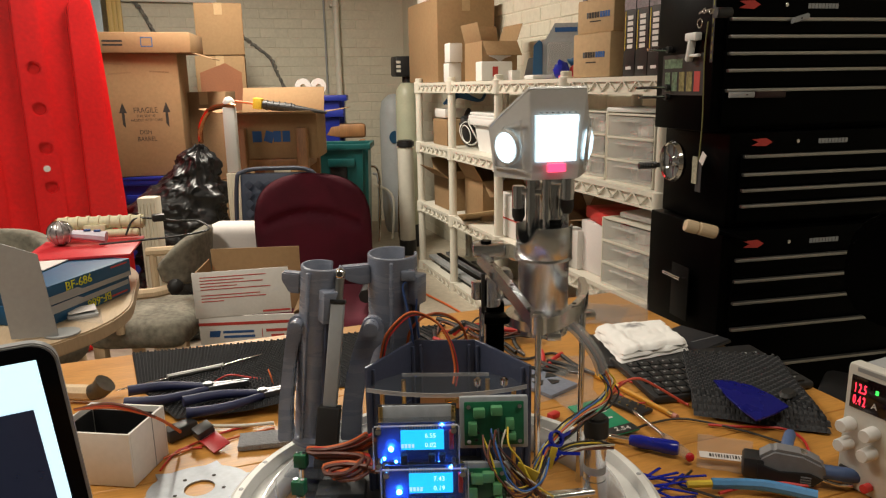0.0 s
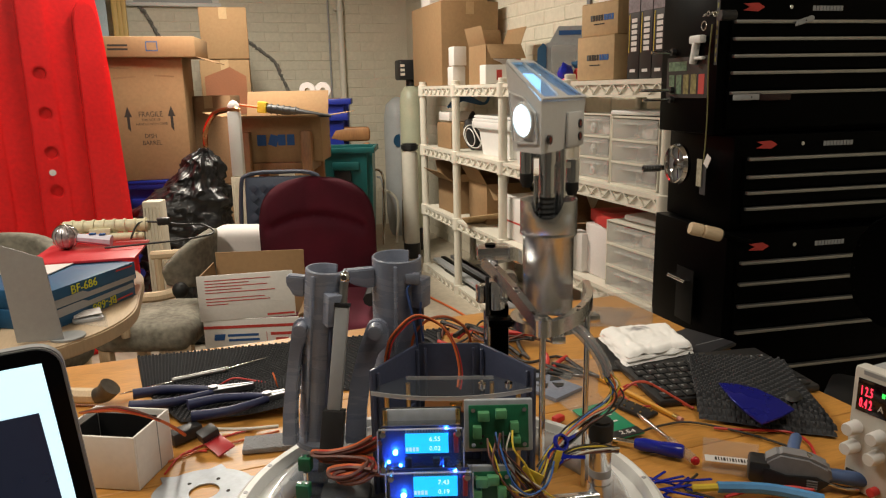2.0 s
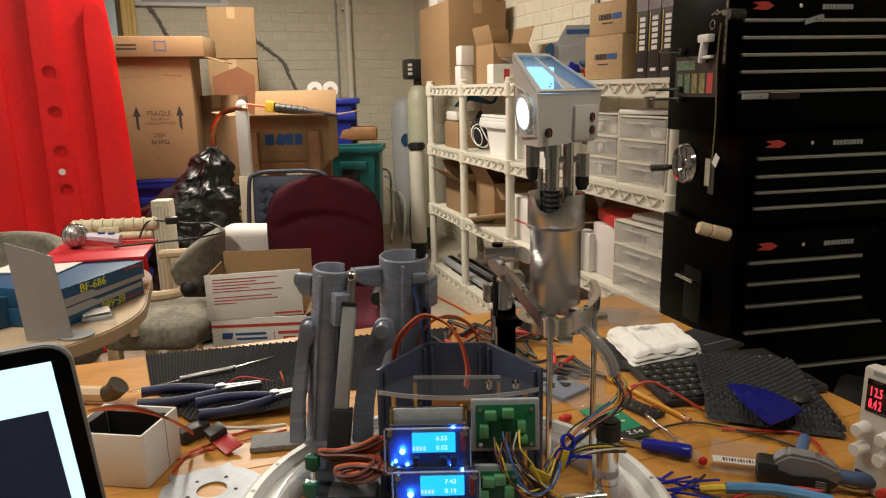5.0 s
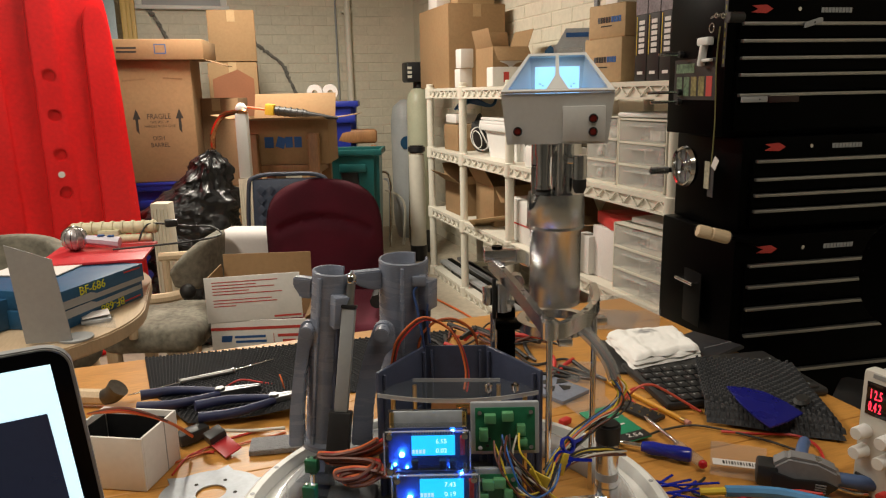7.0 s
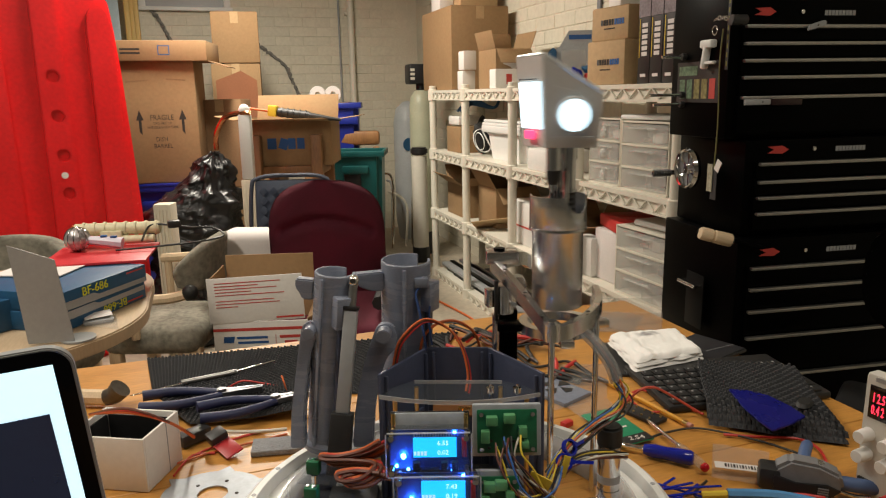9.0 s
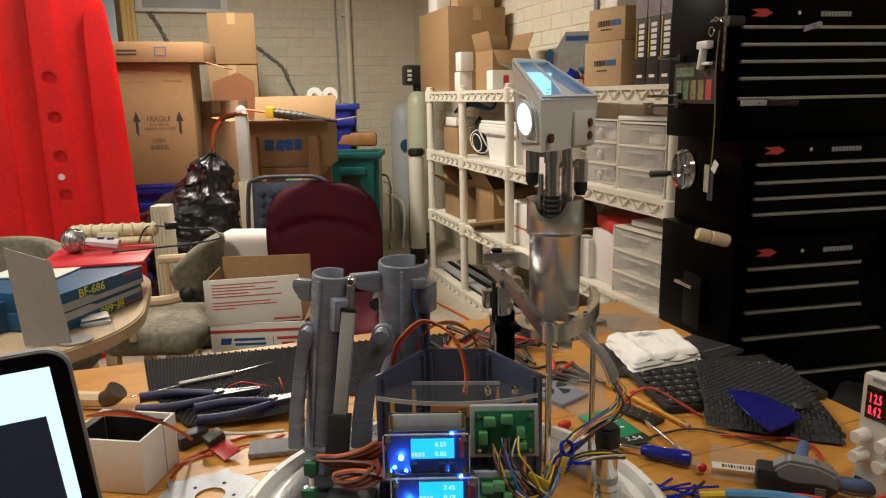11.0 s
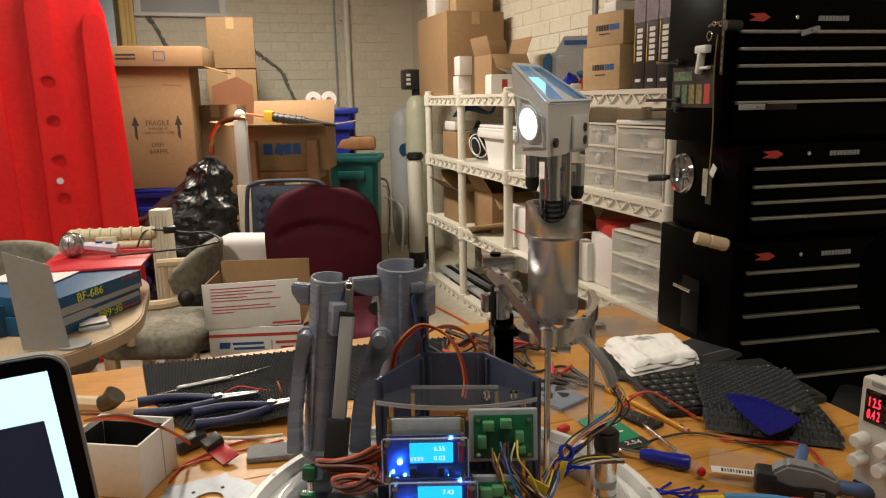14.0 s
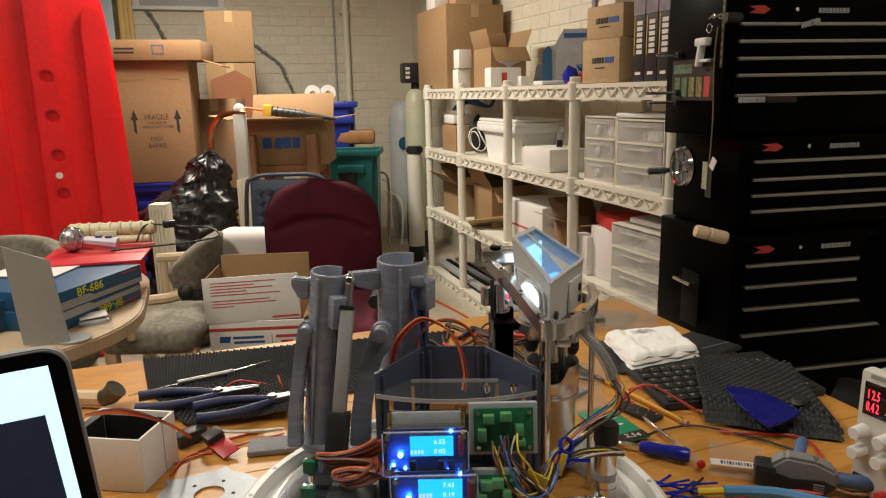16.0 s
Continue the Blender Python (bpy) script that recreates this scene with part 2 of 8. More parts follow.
def smudge(m, centre, size, colour):
    """Rubs a ragged stain into a cloth at a spot of its own."""
    nt = m.node_tree
    bs = nt.nodes["Principled BSDF"]
    src = bs.inputs["Base Color"].links[0].from_socket
    tc, mp, grad, ns = (nt.nodes.new("ShaderNode" + k) for k in ("TexCoord", "Mapping", "TexGradient", "TexNoise"))
    mp.vector_type = "TEXTURE"
    mp.inputs["Location"].default_value, mp.inputs["Scale"].default_value = centre, size
    grad.gradient_type = "SPHERICAL"
    ns.inputs["Scale"].default_value, ns.inputs["Detail"].default_value = 90, 4
    mul, rng, mx = nt.nodes.new("ShaderNodeMath"), nt.nodes.new("ShaderNodeMapRange"), nt.nodes.new("ShaderNodeMix")
    mul.operation = "MULTIPLY"
    mx.data_type = "RGBA"
    nt.links.new(tc.outputs["Object"], mp.inputs["Vector"])
    nt.links.new(mp.outputs[0], grad.inputs[0])
    nt.links.new(tc.outputs["Object"], ns.inputs["Vector"])
    nt.links.new(grad.outputs[1], mul.inputs[0])
    nt.links.new(ns.outputs[0], mul.inputs[1])
    rng.inputs["From Min"].default_value, rng.inputs["From Max"].default_value, rng.inputs["To Max"].default_value = 0.16, 0.42, 0.75
    nt.links.new(mul.outputs[0], rng.inputs["Value"])
    nt.links.new(rng.outputs[0], mx.inputs["Factor"])
    nt.links.new(src, mx.inputs["A"])
    mx.inputs["B"].default_value = (*colour, 1)
    nt.links.new(mx.outputs["Result"], bs.inputs["Base Color"])


smudge(TOWEL_STAINED, (0.004, 0.030, 0.016), (0.036, 0.022, 0.03), (0.10, 0.10, 0.12))
BLUE_GRIP = mat("blue_grip", (0.016, 0.022, 0.075), 0.5, vary=0.2)
BLUE_BRIGHT = mat("blue_plastic", (0.01, 0.02, 0.33), 0.18, vary=0.1)
BLUE_PANEL = mat("blue_anodised", (0.012, 0.014, 0.23), 0.28, metal=0.35, vary=0.1)
ORANGE_WIRE = mat("orange_wire", (0.62, 0.13, 0.03), 0.5)
RED_WIRE = mat("red_wire", (0.55, 0.035, 0.03), 0.5)
BROWN_WIRE = mat("brown_wire", (0.14, 0.045, 0.03), 0.5)
YELLOW = mat("yellow_plastic", (0.68, 0.5, 0.04), 0.5)
BLACK_WIRE = mat("black_wire", (0.015, 0.015, 0.015), 0.5)
BLUE_WIRE = mat("blue_wire", (0.03, 0.12, 0.4), 0.5)
GREEN_WIRE = mat("green_wire", (0.05, 0.2, 0.07), 0.5)
WHITE_WIRE = mat("white_wire", (0.6, 0.58, 0.5), 0.5)
PCB = mat("green_board", (0.012, 0.13, 0.06), 0.4, vary=0.15, scale=60)
GREEN_TERM = mat("green_terminal", (0.10, 0.31, 0.14), 0.45)
BLUE_CARD = mat("blue_carton", (0.015, 0.085, 0.19), 0.5, vary=0.1)
GREY_PLASTIC = mat("grey_plastic", (0.19, 0.19, 0.20), 0.5)
GREY_SHEET = mat("grey_sheet_metal", (0.33, 0.34, 0.35), 0.45, vary=0.06)
GALV = mat("galvanised_sheet", (0.40, 0.43, 0.47), 0.5, metal=0.3, vary=0.15, scale=25)
PSU_CREAM = mat("cream_enamel", (0.58, 0.56, 0.51), 0.45, vary=0.05)
TAN_TANK = mat("fibreglass_tank", (0.46, 0.47, 0.34), 0.45, vary=0.1)
TOOL_STEEL = mat("dark_tool_steel", (0.20, 0.20, 0.21), 0.36, metal=0.9, vary=0.15, scale=40)
GLOW_WHITE = mat("lamp_lens", (0.9, 0.95, 1.0), 0.3, glow=1.7, glow_colour=(0.60, 0.86, 1.0))
GLOW_RED = mat("red_indicator", (0.6, 0.02, 0.05), 0.3, glow=2.2, glow_colour=(1.0, 0.06, 0.16))
RED_LENS = mat("red_lens", (0.16, 0.015, 0.01), 0.12)
LCD = mat("blue_lcd", (0.02, 0.15, 0.6), 0.3, glow=2.1, glow_colour=(0.01, 0.42, 1.0))
LCD_EDGE = mat("blue_led_wash", (0.0, 0.08, 0.6), 0.3, glow=5.0, glow_colour=(0.02, 0.22, 1.0))
SCREEN_WHITE = mat("screen_white", (0.8, 0.9, 1.0), 0.2, glow=1.1, glow_colour=(0.62, 0.88, 1.0))
SCREEN_DARK = mat("screen_dark", (0.008, 0.012, 0.03), 0.15, glow=0.3, glow_colour=(0.012, 0.018, 0.05))
DIGITS = mat("red_digits", (0.8, 0.02, 0.03), 0.3, glow=2.6, glow_colour=(1.0, 0.03, 0.06))


def turned(m, amount):
    """Lathe marks round the z axis, which draw reflections out along it."""
    nt = m.node_tree
    bs = nt.nodes["Principled BSDF"]
    tg = nt.nodes.new("ShaderNodeTangent")
    tg.direction_type, tg.axis = "RADIAL", "Z"
    nt.links.new(tg.outputs[0], bs.inputs["Tangent"])
    bs.inputs["Anisotropic"].default_value = amount
    bs.inputs["Anisotropic Rotation"].default_value = 0.0


turned(TUBE_STEEL, 0.85)
turned(STEEL, 0.7)


def glass(name, colour, rough=0.03, alpha=0.22):
    """Thin clear sheet: mostly see-through with a glossy face."""
    m = bpy.data.materials.new(name)
    m.use_nodes = True
    nt = m.node_tree
    out = nt.nodes["Material Output"]
    bs = nt.nodes["Principled BSDF"]
    bs.inputs["Base Color"].default_value = (*colour, 1)
    bs.inputs["Roughness"].default_value = rough
    tr = nt.nodes.new("ShaderNodeBsdfTransparent")
    tr.inputs[0].default_value = (*[min(1, 0.75 + 0.25 * c) for c in colour], 1)
    mx = nt.nodes.new("ShaderNodeMixShader")
    mx.inputs[0].default_value = alpha
    nt.links.new(tr.outputs[0], mx.inputs[1])
    nt.links.new(bs.outputs[0], mx.inputs[2])
    nt.links.new(mx.outputs[0], out.inputs[0])
    return m


ACRYLIC = glass("clear_acrylic", (0.5, 0.55, 0.6), 0.03, 0.03)
CLEAR_BAG = glass("clear_bag", (0.72, 0.71, 0.69), 0.12, 0.17)
CLEAR_DRAWER = glass("translucent_drawer", (0.94, 0.93, 0.90), 0.25, 0.22)
# whiter acrylic, for drawn edge highlights and the ring's clear wall
ACRYLIC_EDGE = glass("acrylic_edge", (0.92, 0.94, 0.97), 0.08, 0.30)
CLEAR_TRAY = glass("clear_tray_plastic", (0.8, 0.8, 0.8), 0.05, 0.09)
SMOKE_HOSE = glass("clear_hose", (0.5, 0.5, 0.5), 0.06, 0.35)

# ---- the basement room ----
LEFT, RIGHT, BACK, FRONT = -2.6, 1.85, 6.1, -2.2


def slab(name, sx, sy, sz, at, material, label):
    return solid(name, box(sx, sy, sz), material, pose(*at), label, name.split("_")[0], kind="structure")


slab("floor", RIGHT - LEFT, BACK - FRONT, 0.1, ((LEFT + RIGHT) / 2, (BACK + FRONT) / 2, -0.1), CONCRETE, "worn bare concrete basement floor")
slab("ceiling", RIGHT - LEFT, BACK - FRONT, 0.1, ((LEFT + RIGHT) / 2, (BACK + FRONT) / 2, CEIL), CEILING, "plain pale basement ceiling boards")
slab("wall_north", RIGHT - LEFT + 0.4, 0.2, CEIL, ((LEFT + RIGHT) / 2, BACK + 0.0975, 0), MORTAR, "cream painted brick wall with a crack")
slab("wall_east", 0.2, BACK - FRONT, CEIL, (RIGHT + 0.0975, (BACK + FRONT) / 2, 0), MORTAR, "cream painted brick wall behind the shelving")
# unseen walls, coloured dark so the steel tube reflects little of them
slab("wall_west", 0.2, BACK - FRONT, CEIL, (LEFT - 0.1, (BACK + FRONT) / 2, 0), DIM_WALL, "unseen basement wall coloured dark to dim reflections")
slab("wall_south", RIGHT - LEFT, 0.2, CEIL, ((LEFT + RIGHT) / 2, FRONT - 0.1, 0), DIM_WALL, "unseen basement wall coloured dark to dim reflections")


def window():
    w = thing("window_1", pose(-0.02, BACK, 1.83), "small basement window with a white painted sill", "window", kind="structure")
    part("window_sill", box(0.70, 0.05, 0.03, (0, -0.022, 0), 0.006), WHITE, w)
    for s in (-1, 1):
        part("window_frame", box(0.05, 0.04, 0.40, (s * 0.31, -0.017, 0.03), 0.005), WHITE, w)
    part("window_frame", box(0.67, 0.04, 0.05, (0, -0.017, 0.43), 0.005), WHITE, w)
    part("pane", box(0.57, 0.01, 0.40, (0, -0.004, 0.03)), GREY_SHEET, w)


window()


def wall_pipe():
    p = thing("wall_pipe", pose(1.262, BACK - 0.05, 0.0), "cream painted vertical pipe clipped to the brick wall", "pipe")
    part("pipe", cyl(0.026, 2.45, seg=20), PVC, p)
    for z in (0.9, 1.83):
        part("clip", lathe([(0.0265, -0.012), (0.033, -0.012), (0.033, 0.012), (0.0265, 0.012)], 20, (0, 0, z)), PVC, p)
        part("clip_stub", box(0.02, 0.06, 0.02, (-0.035, 0.02, z - 0.01), 0.003), PVC, p)
    c = thing("conduit", pose(1.17, BACK - 0.02, 0.0), "thin grey conduit running up the wall seam", "conduit")
    part("rod", cyl(0.008, 2.45, seg=10), GREY_SHEET, c)


wall_pipe()

# foam-filled crack, in two runs down the wall
FOAM = mat("grey_sealant", (0.22, 0.21, 0.19), 0.95, vary=0.4, scale=30, bump=0.5, bump_scale=90)
for run in (((-0.27, 1.86), (-0.2, 1.74), (-0.13, 1.60), (-0.02, 1.48)), ((0.42, 1.66), (0.50, 1.595), (0.60, 1.52), (0.70, 1.41), (0.755, 1.30), (0.82, 1.15), (0.86, 1.02))):
    rng = random.Random(4)
    pts = [(x + rng.uniform(-0.012, 0.012), BACK - 0.012, z + rng.uniform(-0.01, 0.01)) for x, z in run]
    b = cord(pts, 0.013, seg=7, steps=9)
    for v in b.verts:
        v.co += Vector((rng.uniform(-0.008, 0.008), rng.uniform(-0.006, 0.006), rng.uniform(-0.008, 0.008)))
    solid("wall_crack", b, FOAM, pose(0, 0, 0), "grey sealant squeezed along a wall crack", "sealant", kind="structure", smooth=0)

# ---- shelving of cream resin along the east wall ----
SX0, SX1 = 1.39, 1.74
POSTS = (4.32, 3.74, 3.11, 2.48, 1.86)
LEVELS = (0.05, 0.445, 0.825, 1.19)


def shelf_deck(length):
    """One deck with a zigzag ribbed edge, along y from 0 to length, top at z = 0."""
    b = box(SX1 - SX0, length - 0.004, 0.007, ((SX1 - SX0) / 2, length / 2, -0.007))
    for x in (0.003, SX1 - SX0 - 0.003):
        box(0.006, length - 0.004, 0.009, (x, length / 2, -0.016), bm=b)
        box(0.006, length - 0.004, 0.008, (x, length / 2, -0.058), bm=b)
        n = max(3, round(length / 0.085))
        step = (length - 0.03) / n
        for i in range(n):
            y0 = 0.015 + i * step
            rise = 0.036
            a = math.degrees(math.atan2(rise, step / 2))
            for s, yc in ((1, y0 + step / 4), (-1, y0 + 3 * step / 4)):
                box(0.005, math.hypot(step / 2, rise), 0.005, (x, yc, -0.0335), rot=(s * a, 0, 0), bm=b)
        box(0.003, length - 0.004, 0.036, (x + (0.0065 if x < 0.1 else -0.0065), length / 2, -0.052), bm=b)
    return b


def shelving():
    s = thing("shelving_unit", pose(0, 0, 0), "cream resin four-tier shelving loaded with boxes and bins", "shelves")
    post = mesh_of("post", lathe([(0.022, 0), (0.022, 1.215), (0.017, 1.218), (0.0, 1.218)], 20), PVC)
    for y in POSTS:
        for x in (SX0 + 0.012, SX1 - 0.012):
            ob = new("post", post)
            ob.parent = s
            ob.location = (x, y, 0)
            for z in LEVELS:
                c = lathe([(0.0225, -0.06), (0.029, -0.06), (0.029, 0.004), (0.0225, 0.008)], 20, (x, y, z))
                part("collar", c, PVC, s)
    for a, c in zip(POSTS, POSTS[1:]):
        for z in LEVELS:
            part("shelf", shelf_deck(a - c), PVC, s, m=pose(SX0, c, z))


shelving()


def carton(name, x, y, z, sx, sy, sz, label, material=None, turn=0, bevel=0.004, tape=True, seam=True, group=""):
    """A closed carton with flap seam and tape, base centre at x, y, z."""
    c = thing(name, pose(x, y, z, 0, 0, turn), label, "box", group)
    part("body", box(sx, sy, sz - 0.002, bevel=bevel), material or CARD, c)
    if seam:
        for s in (-1, 1):
            part("flap", box(sx - 0.006, sy / 2 - 0.003, 0.003, (0, s * sy / 4, sz - 0.0025), 0.001), material or CARD, c)
    if tape:
        part("tape", box(0.05, sy * 0.98, 0.0012, (0, 0, sz + 0.0008)), CARD_PALE, c, "tan packing tape")
        part("tape", box(0.05, 0.0012, 0.07, (0, -sy / 2 - 0.0008, sz - 0.072)), CARD_PALE, c, "tan packing tape")
    return c


def open_carton(name, x, y, z, sx, sy, sz, label, material=None, turn=0, flaps=(40, 40, 60, 50), inner=None):
    c = thing(name, pose(x, y, z, 0, 0, turn), label, "box")
    m, i = material or CARD, inner or CARD_DARK
    t = 0.004
    part("base", box(sx - 2 * t, sy - 2 * t, t), i, c)
    for s in (-1, 1):
        part("side", box(t, sy, sz, (s * (sx / 2 - t / 2), 0, 0), 0.001), m, c)
        part("side", box(sx - 2 * t - 0.001, t, sz, (0, s * (sy / 2 - t / 2), 0), 0.001), m, c)
    fl = min(sx, sy) * 0.48
    for (ax, s), a in zip(((0, -1), (0, 1), (1, -1), (1, 1)), flaps):
        if a is None:
            continue
        if ax == 0:
            part("flap", box(fl, sy * 0.98, t * 0.8, (s * fl / 2, 0, 0), 0.001), m, c, m=pose(s * sx / 2, 0, sz - 0.001, 0, s * -a, 0))
        else:
            part("flap", box(sx * 0.98, fl, t * 0.8, (0, s * fl / 2, 0), 0.001), m, c, m=pose(0, s * sy / 2, sz - 0.001, s * a, 0, 0))
    return c


# housings added out of view where the area lamps hang
def light_fixture(x, y, along_x):
    f = thing("ceiling_light", pose(x, y, CEIL, 0, 0, 0 if along_x else 90), "unseen white tube light housing added on the ceiling", "ceiling light", "ceiling lights")
    part("housing", box(1.24, 0.12, 0.05, (0, 0, -0.052), 0.01), WHITE, f)
    for s in (-1, 1):
        part("end_cap", box(0.02, 0.13, 0.06, (s * 0.63, 0, -0.062), 0.005), WHITE, f)


light_fixture(0.2, 3.7, False)
light_fixture(-0.9, 1.2, False)
light_fixture(0.65, 0.1, True)

# ---- far corner: boxes, bins and chairs in front of the north wall ----
def pierced(outline, holes, depth):
    """A plate in x, z facing -y, with round holes (x, z, r), from y = 0 to y = -depth; rims are rounded."""
    b = bmesh.new()
    rings = [outline] + [[(x + r * math.cos(2 * math.pi * k / 22), z + r * math.sin(2 * math.pi * k / 22)) for k in range(22)] for x, z, r in holes]
    for ring in rings:
        vs = [b.verts.new((x, 0, z)) for x, z in ring]
        for k in range(len(vs)):
            b.edges.new((vs[k], vs[(k + 1) % len(vs)]))
    bmesh.ops.triangle_fill(b, edges=b.edges[:], use_beauty=True)
    ext = bmesh.ops.extrude_face_region(b, geom=b.faces[:])
    front = [v for v in ext["geom"] if isinstance(v, bmesh.types.BMVert)]
    bmesh.ops.translate(b, vec=(0, -depth, 0), verts=front)
    bmesh.ops.recalc_face_normals(b, faces=b.faces)
    fs = set(front)
    rim = [e for e in b.edges if e.verts[0] in fs and e.verts[1] in fs and len(e.link_faces) == 2 and e.calc_face_angle(0) > 1.0]
    bmesh.ops.bevel(b, geom=rim, offset=0.006, segments=2, affect="EDGES")
    return b


def water_barrier():
    """A tall red moulded barrier stood on end, with long ribs and round bosses."""
    r = thing("red_barrier", pose(-0.69, 3.42, 0.0, 0, 0, 14), "tall red moulded plastic barrier stood on end", "barrier")
    H = 1.86
    outline = [(-0.46, 0), (0.44, 0), (0.425, 0.7), (0.40, 1.3), (0.385, 1.50), (0.372, 1.60), (0.335, 1.66), (0.31, H), (-0.46, H)]
    part("body", prism(outline, 0.30, (0, 0.30, 0), (90, 0, 0), 0.02), RED_PLASTIC, r)
    for x, top in ((0.325, 1.57), (0.12, 1.66), (-0.10, 1.66), (-0.32, 1.66)):
        ring = [(x - 0.062, 0.02), (x + 0.062, 0.02), (x + 0.052, top - 0.09), (x + 0.044, top - 0.045), (x + 0.026, top - 0.014), (x, top),
                (x - 0.026, top - 0.014), (x - 0.044, top - 0.045), (x - 0.052, top - 0.09)]
        dents = [(x + 0.004 + 0.002 * k, 1.27 - 0.165 * k, 0.024) for k in range(6)] if x == 0.12 else []
        part("rib", pierced(ring, dents, 0.026), RED_PLASTIC, r)
    part("plug", cyl(0.014, 0.008, (0.122, -0.022, 0.855), rot=(90, 0, 0), bevel=0.002), WHITE, r)
    return r


water_barrier()


def lidded_bin(name, x, y, w, d, h, material, label, turn=0, z=0.0, rim=True):
    b = thing(name, pose(x, y, z, 0, 0, turn), label, "bin")
    t = 0.86
    body = put([(sx * w / 2 * k, sy * d / 2 * k, zz) for k, zz in ((t, 0), (1, h)) for sx, sy in ((-1, -1), (1, -1), (1, 1), (-1, 1))],
               [(3, 2, 1, 0), (0, 1, 5, 4), (1, 2, 6, 5), (2, 3, 7, 6), (3, 0, 4, 7)])
    bmesh.ops.bevel(body, geom=[e for e in body.edges if abs(e.verts[0].co.z - e.verts[1].co.z) > 0.1], offset=0.03, segments=3, affect="EDGES")
    bmesh.ops.solidify(body, geom=body.faces[:], thickness=0.004)
    part("tub", body, material, b)
    if rim:
        for s in (-1, 1):
            part("rim", box(w + 0.035, 0.02, 0.035, (0, s * (d / 2 + 0.006), h - 0.03), 0.005), material, b)
            part("rim", box(0.02, d - 0.01, 0.035, (s * (w / 2 + 0.006), 0, h - 0.03), 0.005), material, b)
        part("handle", box(0.16, 0.02, 0.05, (0, -d / 2 - 0.006, h - 0.13), 0.008), material, b)
    return b


lidded_bin("storage_bin", -0.20, 4.46, 0.52, 0.42, 0.69, BLUE_BIN, "deep blue plastic storage bin under a tall carton", turn=-15)
part("lid", box(0.56, 0.46, 0.02, (0, 0, 0.69), 0.006), BLUE_BIN, bpy.data.objects["storage_bin"])


def fragile_carton():
    c = thing("dish_carton", pose(-0.20, 4.46, 0.712, 0, 0, -7), "tall brown dish barrel carton marked fragile", "box")
    w, d, h = 0.455, 0.44, 0.70
    part("body", box(w, d, h, bevel=0.005), CARD, c)
    y = -d / 2 - 0.0008
    R = (90, 0, 0)
    part("print", lettering("FRAGILE", 0.042, (0.040, y, 0.357), R, wide=0.80), INK, c)
    part("print", lettering("THIS SIDE UP", 0.020, (0.040, y, 0.327), R, wide=0.85), INK, c)
    part("print", lettering("HANDLE WITH CARE", 0.020, (0.042, y, 0.305), R, wide=0.85), INK, c)
    part("print", lettering("DISH", 0.034, (0.030, y, 0.240), R, wide=0.85), INK, c)
    part("print", lettering("BARREL", 0.034, (0.034, y, 0.203), R, wide=0.85), INK, c)
    for x in (-0.075, 0.148):
        part("arrow", prism([(-0.007, -0.06), (0.007, -0.08), (0.007, 0.0), (0.02, 0.0), (0, 0.055), (-0.02, 0.0), (-0.007, 0.0)], 0.0006, (x, y, 0.345), R), INK, c)
    for k, (x, z, ww) in enumerate(((-0.10, 0.60, 0.11), (-0.07, 0.55, 0.12), (0.13, 0.555, 0.10))):
        part("scrawl", box(ww, 0.0006, 0.008, (x, y, z), rot=(0, 4 * (-1) ** k, 0)), CARD_DARK, c)
    lid = thing("flat_carton", pose(-0.165, 4.44, 1.3735, 1, 0.5, -9), "shallow brown carton lid upturned on a tall carton", "box")
    part("tray", box(0.56, 0.50, 0.105, bevel=0.004), CARD, lid)
    part("flap", box(0.10, 0.44, 0.004, (0.05, 0, 0)), CARD_DARK, lid, m=pose(0.28, 0, -0.002, 0, 18, 0))
    part("print", box(0.10, 0.0006, 0.010, (-0.11, -0.2508, 0.055)), INK, lid)
    part("print", box(0.10, 0.0006, 0.010, (-0.11, -0.2508, 0.035)), INK, lid)
    part("stamp", box(0.060, 0.0006, 0.05, (0.06, -0.2508, 0.03)), INK_BLUE, lid)
    part("stamp_field", box(0.05, 0.0006, 0.04, (0.06, -0.2516, 0.035)), CARD, lid)


fragile_carton()
carton("carton", 0.285, 5.10, 1.392, 0.295, 0.28, 0.32, "brown carton taped and scrawled on a stack", turn=-5)
carton("carton", 0.275, 5.10, 0.98, 0.31, 0.30, 0.405, "brown carton with a rust red printed shield", turn=-6)
part("print", prism([(-0.13, 0.06), (0.13, 0.06), (0.13, 0.30), (0.03, 0.36), (-0.13, 0.30)], 0.001, (0, -0.1506, 0), (90, 0, 0)), CARD_RUST, bpy.data.objects["carton.001"], "rust red printed shield")
carton("carton", 0.28, 5.05, 0.0, 0.50, 0.42, 0.975, "large brown moving carton at the bottom of a stack", turn=-17)
carton("carton", 0.16, 4.62, 0.64, 0.26, 0.24, 0.52, "plain brown carton beside a dish barrel carton", material=CARD_DARK, turn=-17)
carton("carton", 0.16, 4.62, 0.0, 0.30, 0.28, 0.635, "plain brown carton on the floor behind rubbish bags", material=CARD, turn=-17)


def lumber():
    for k, (x, z, m) in enumerate(((-0.42, 0, YELLOW), (-0.385, 0, PINE), (-0.36, 0, YELLOW))):
        solid("lumber", box(0.035, 0.06, 2.15, bevel=0.003), mat("yellow_lumber", (0.5, 0.33, 0.1), 0.6, stretch=(6, 6, 0.6)), pose(x, 5.72, 0, -2.5, 0, 0),
              "yellowed length of lumber leaning on the wall", "lumber", "lumber lengths")
    solid("foam_board", box(0.16, 0.012, 2.05, bevel=0.002), mat("pale_blue_sheet", (0.30, 0.38, 0.42), 0.5), pose(-0.55, 5.66, 0, -3, 0, 0), "pale blue sheet leaning beside lumber", "panel")


lumber()


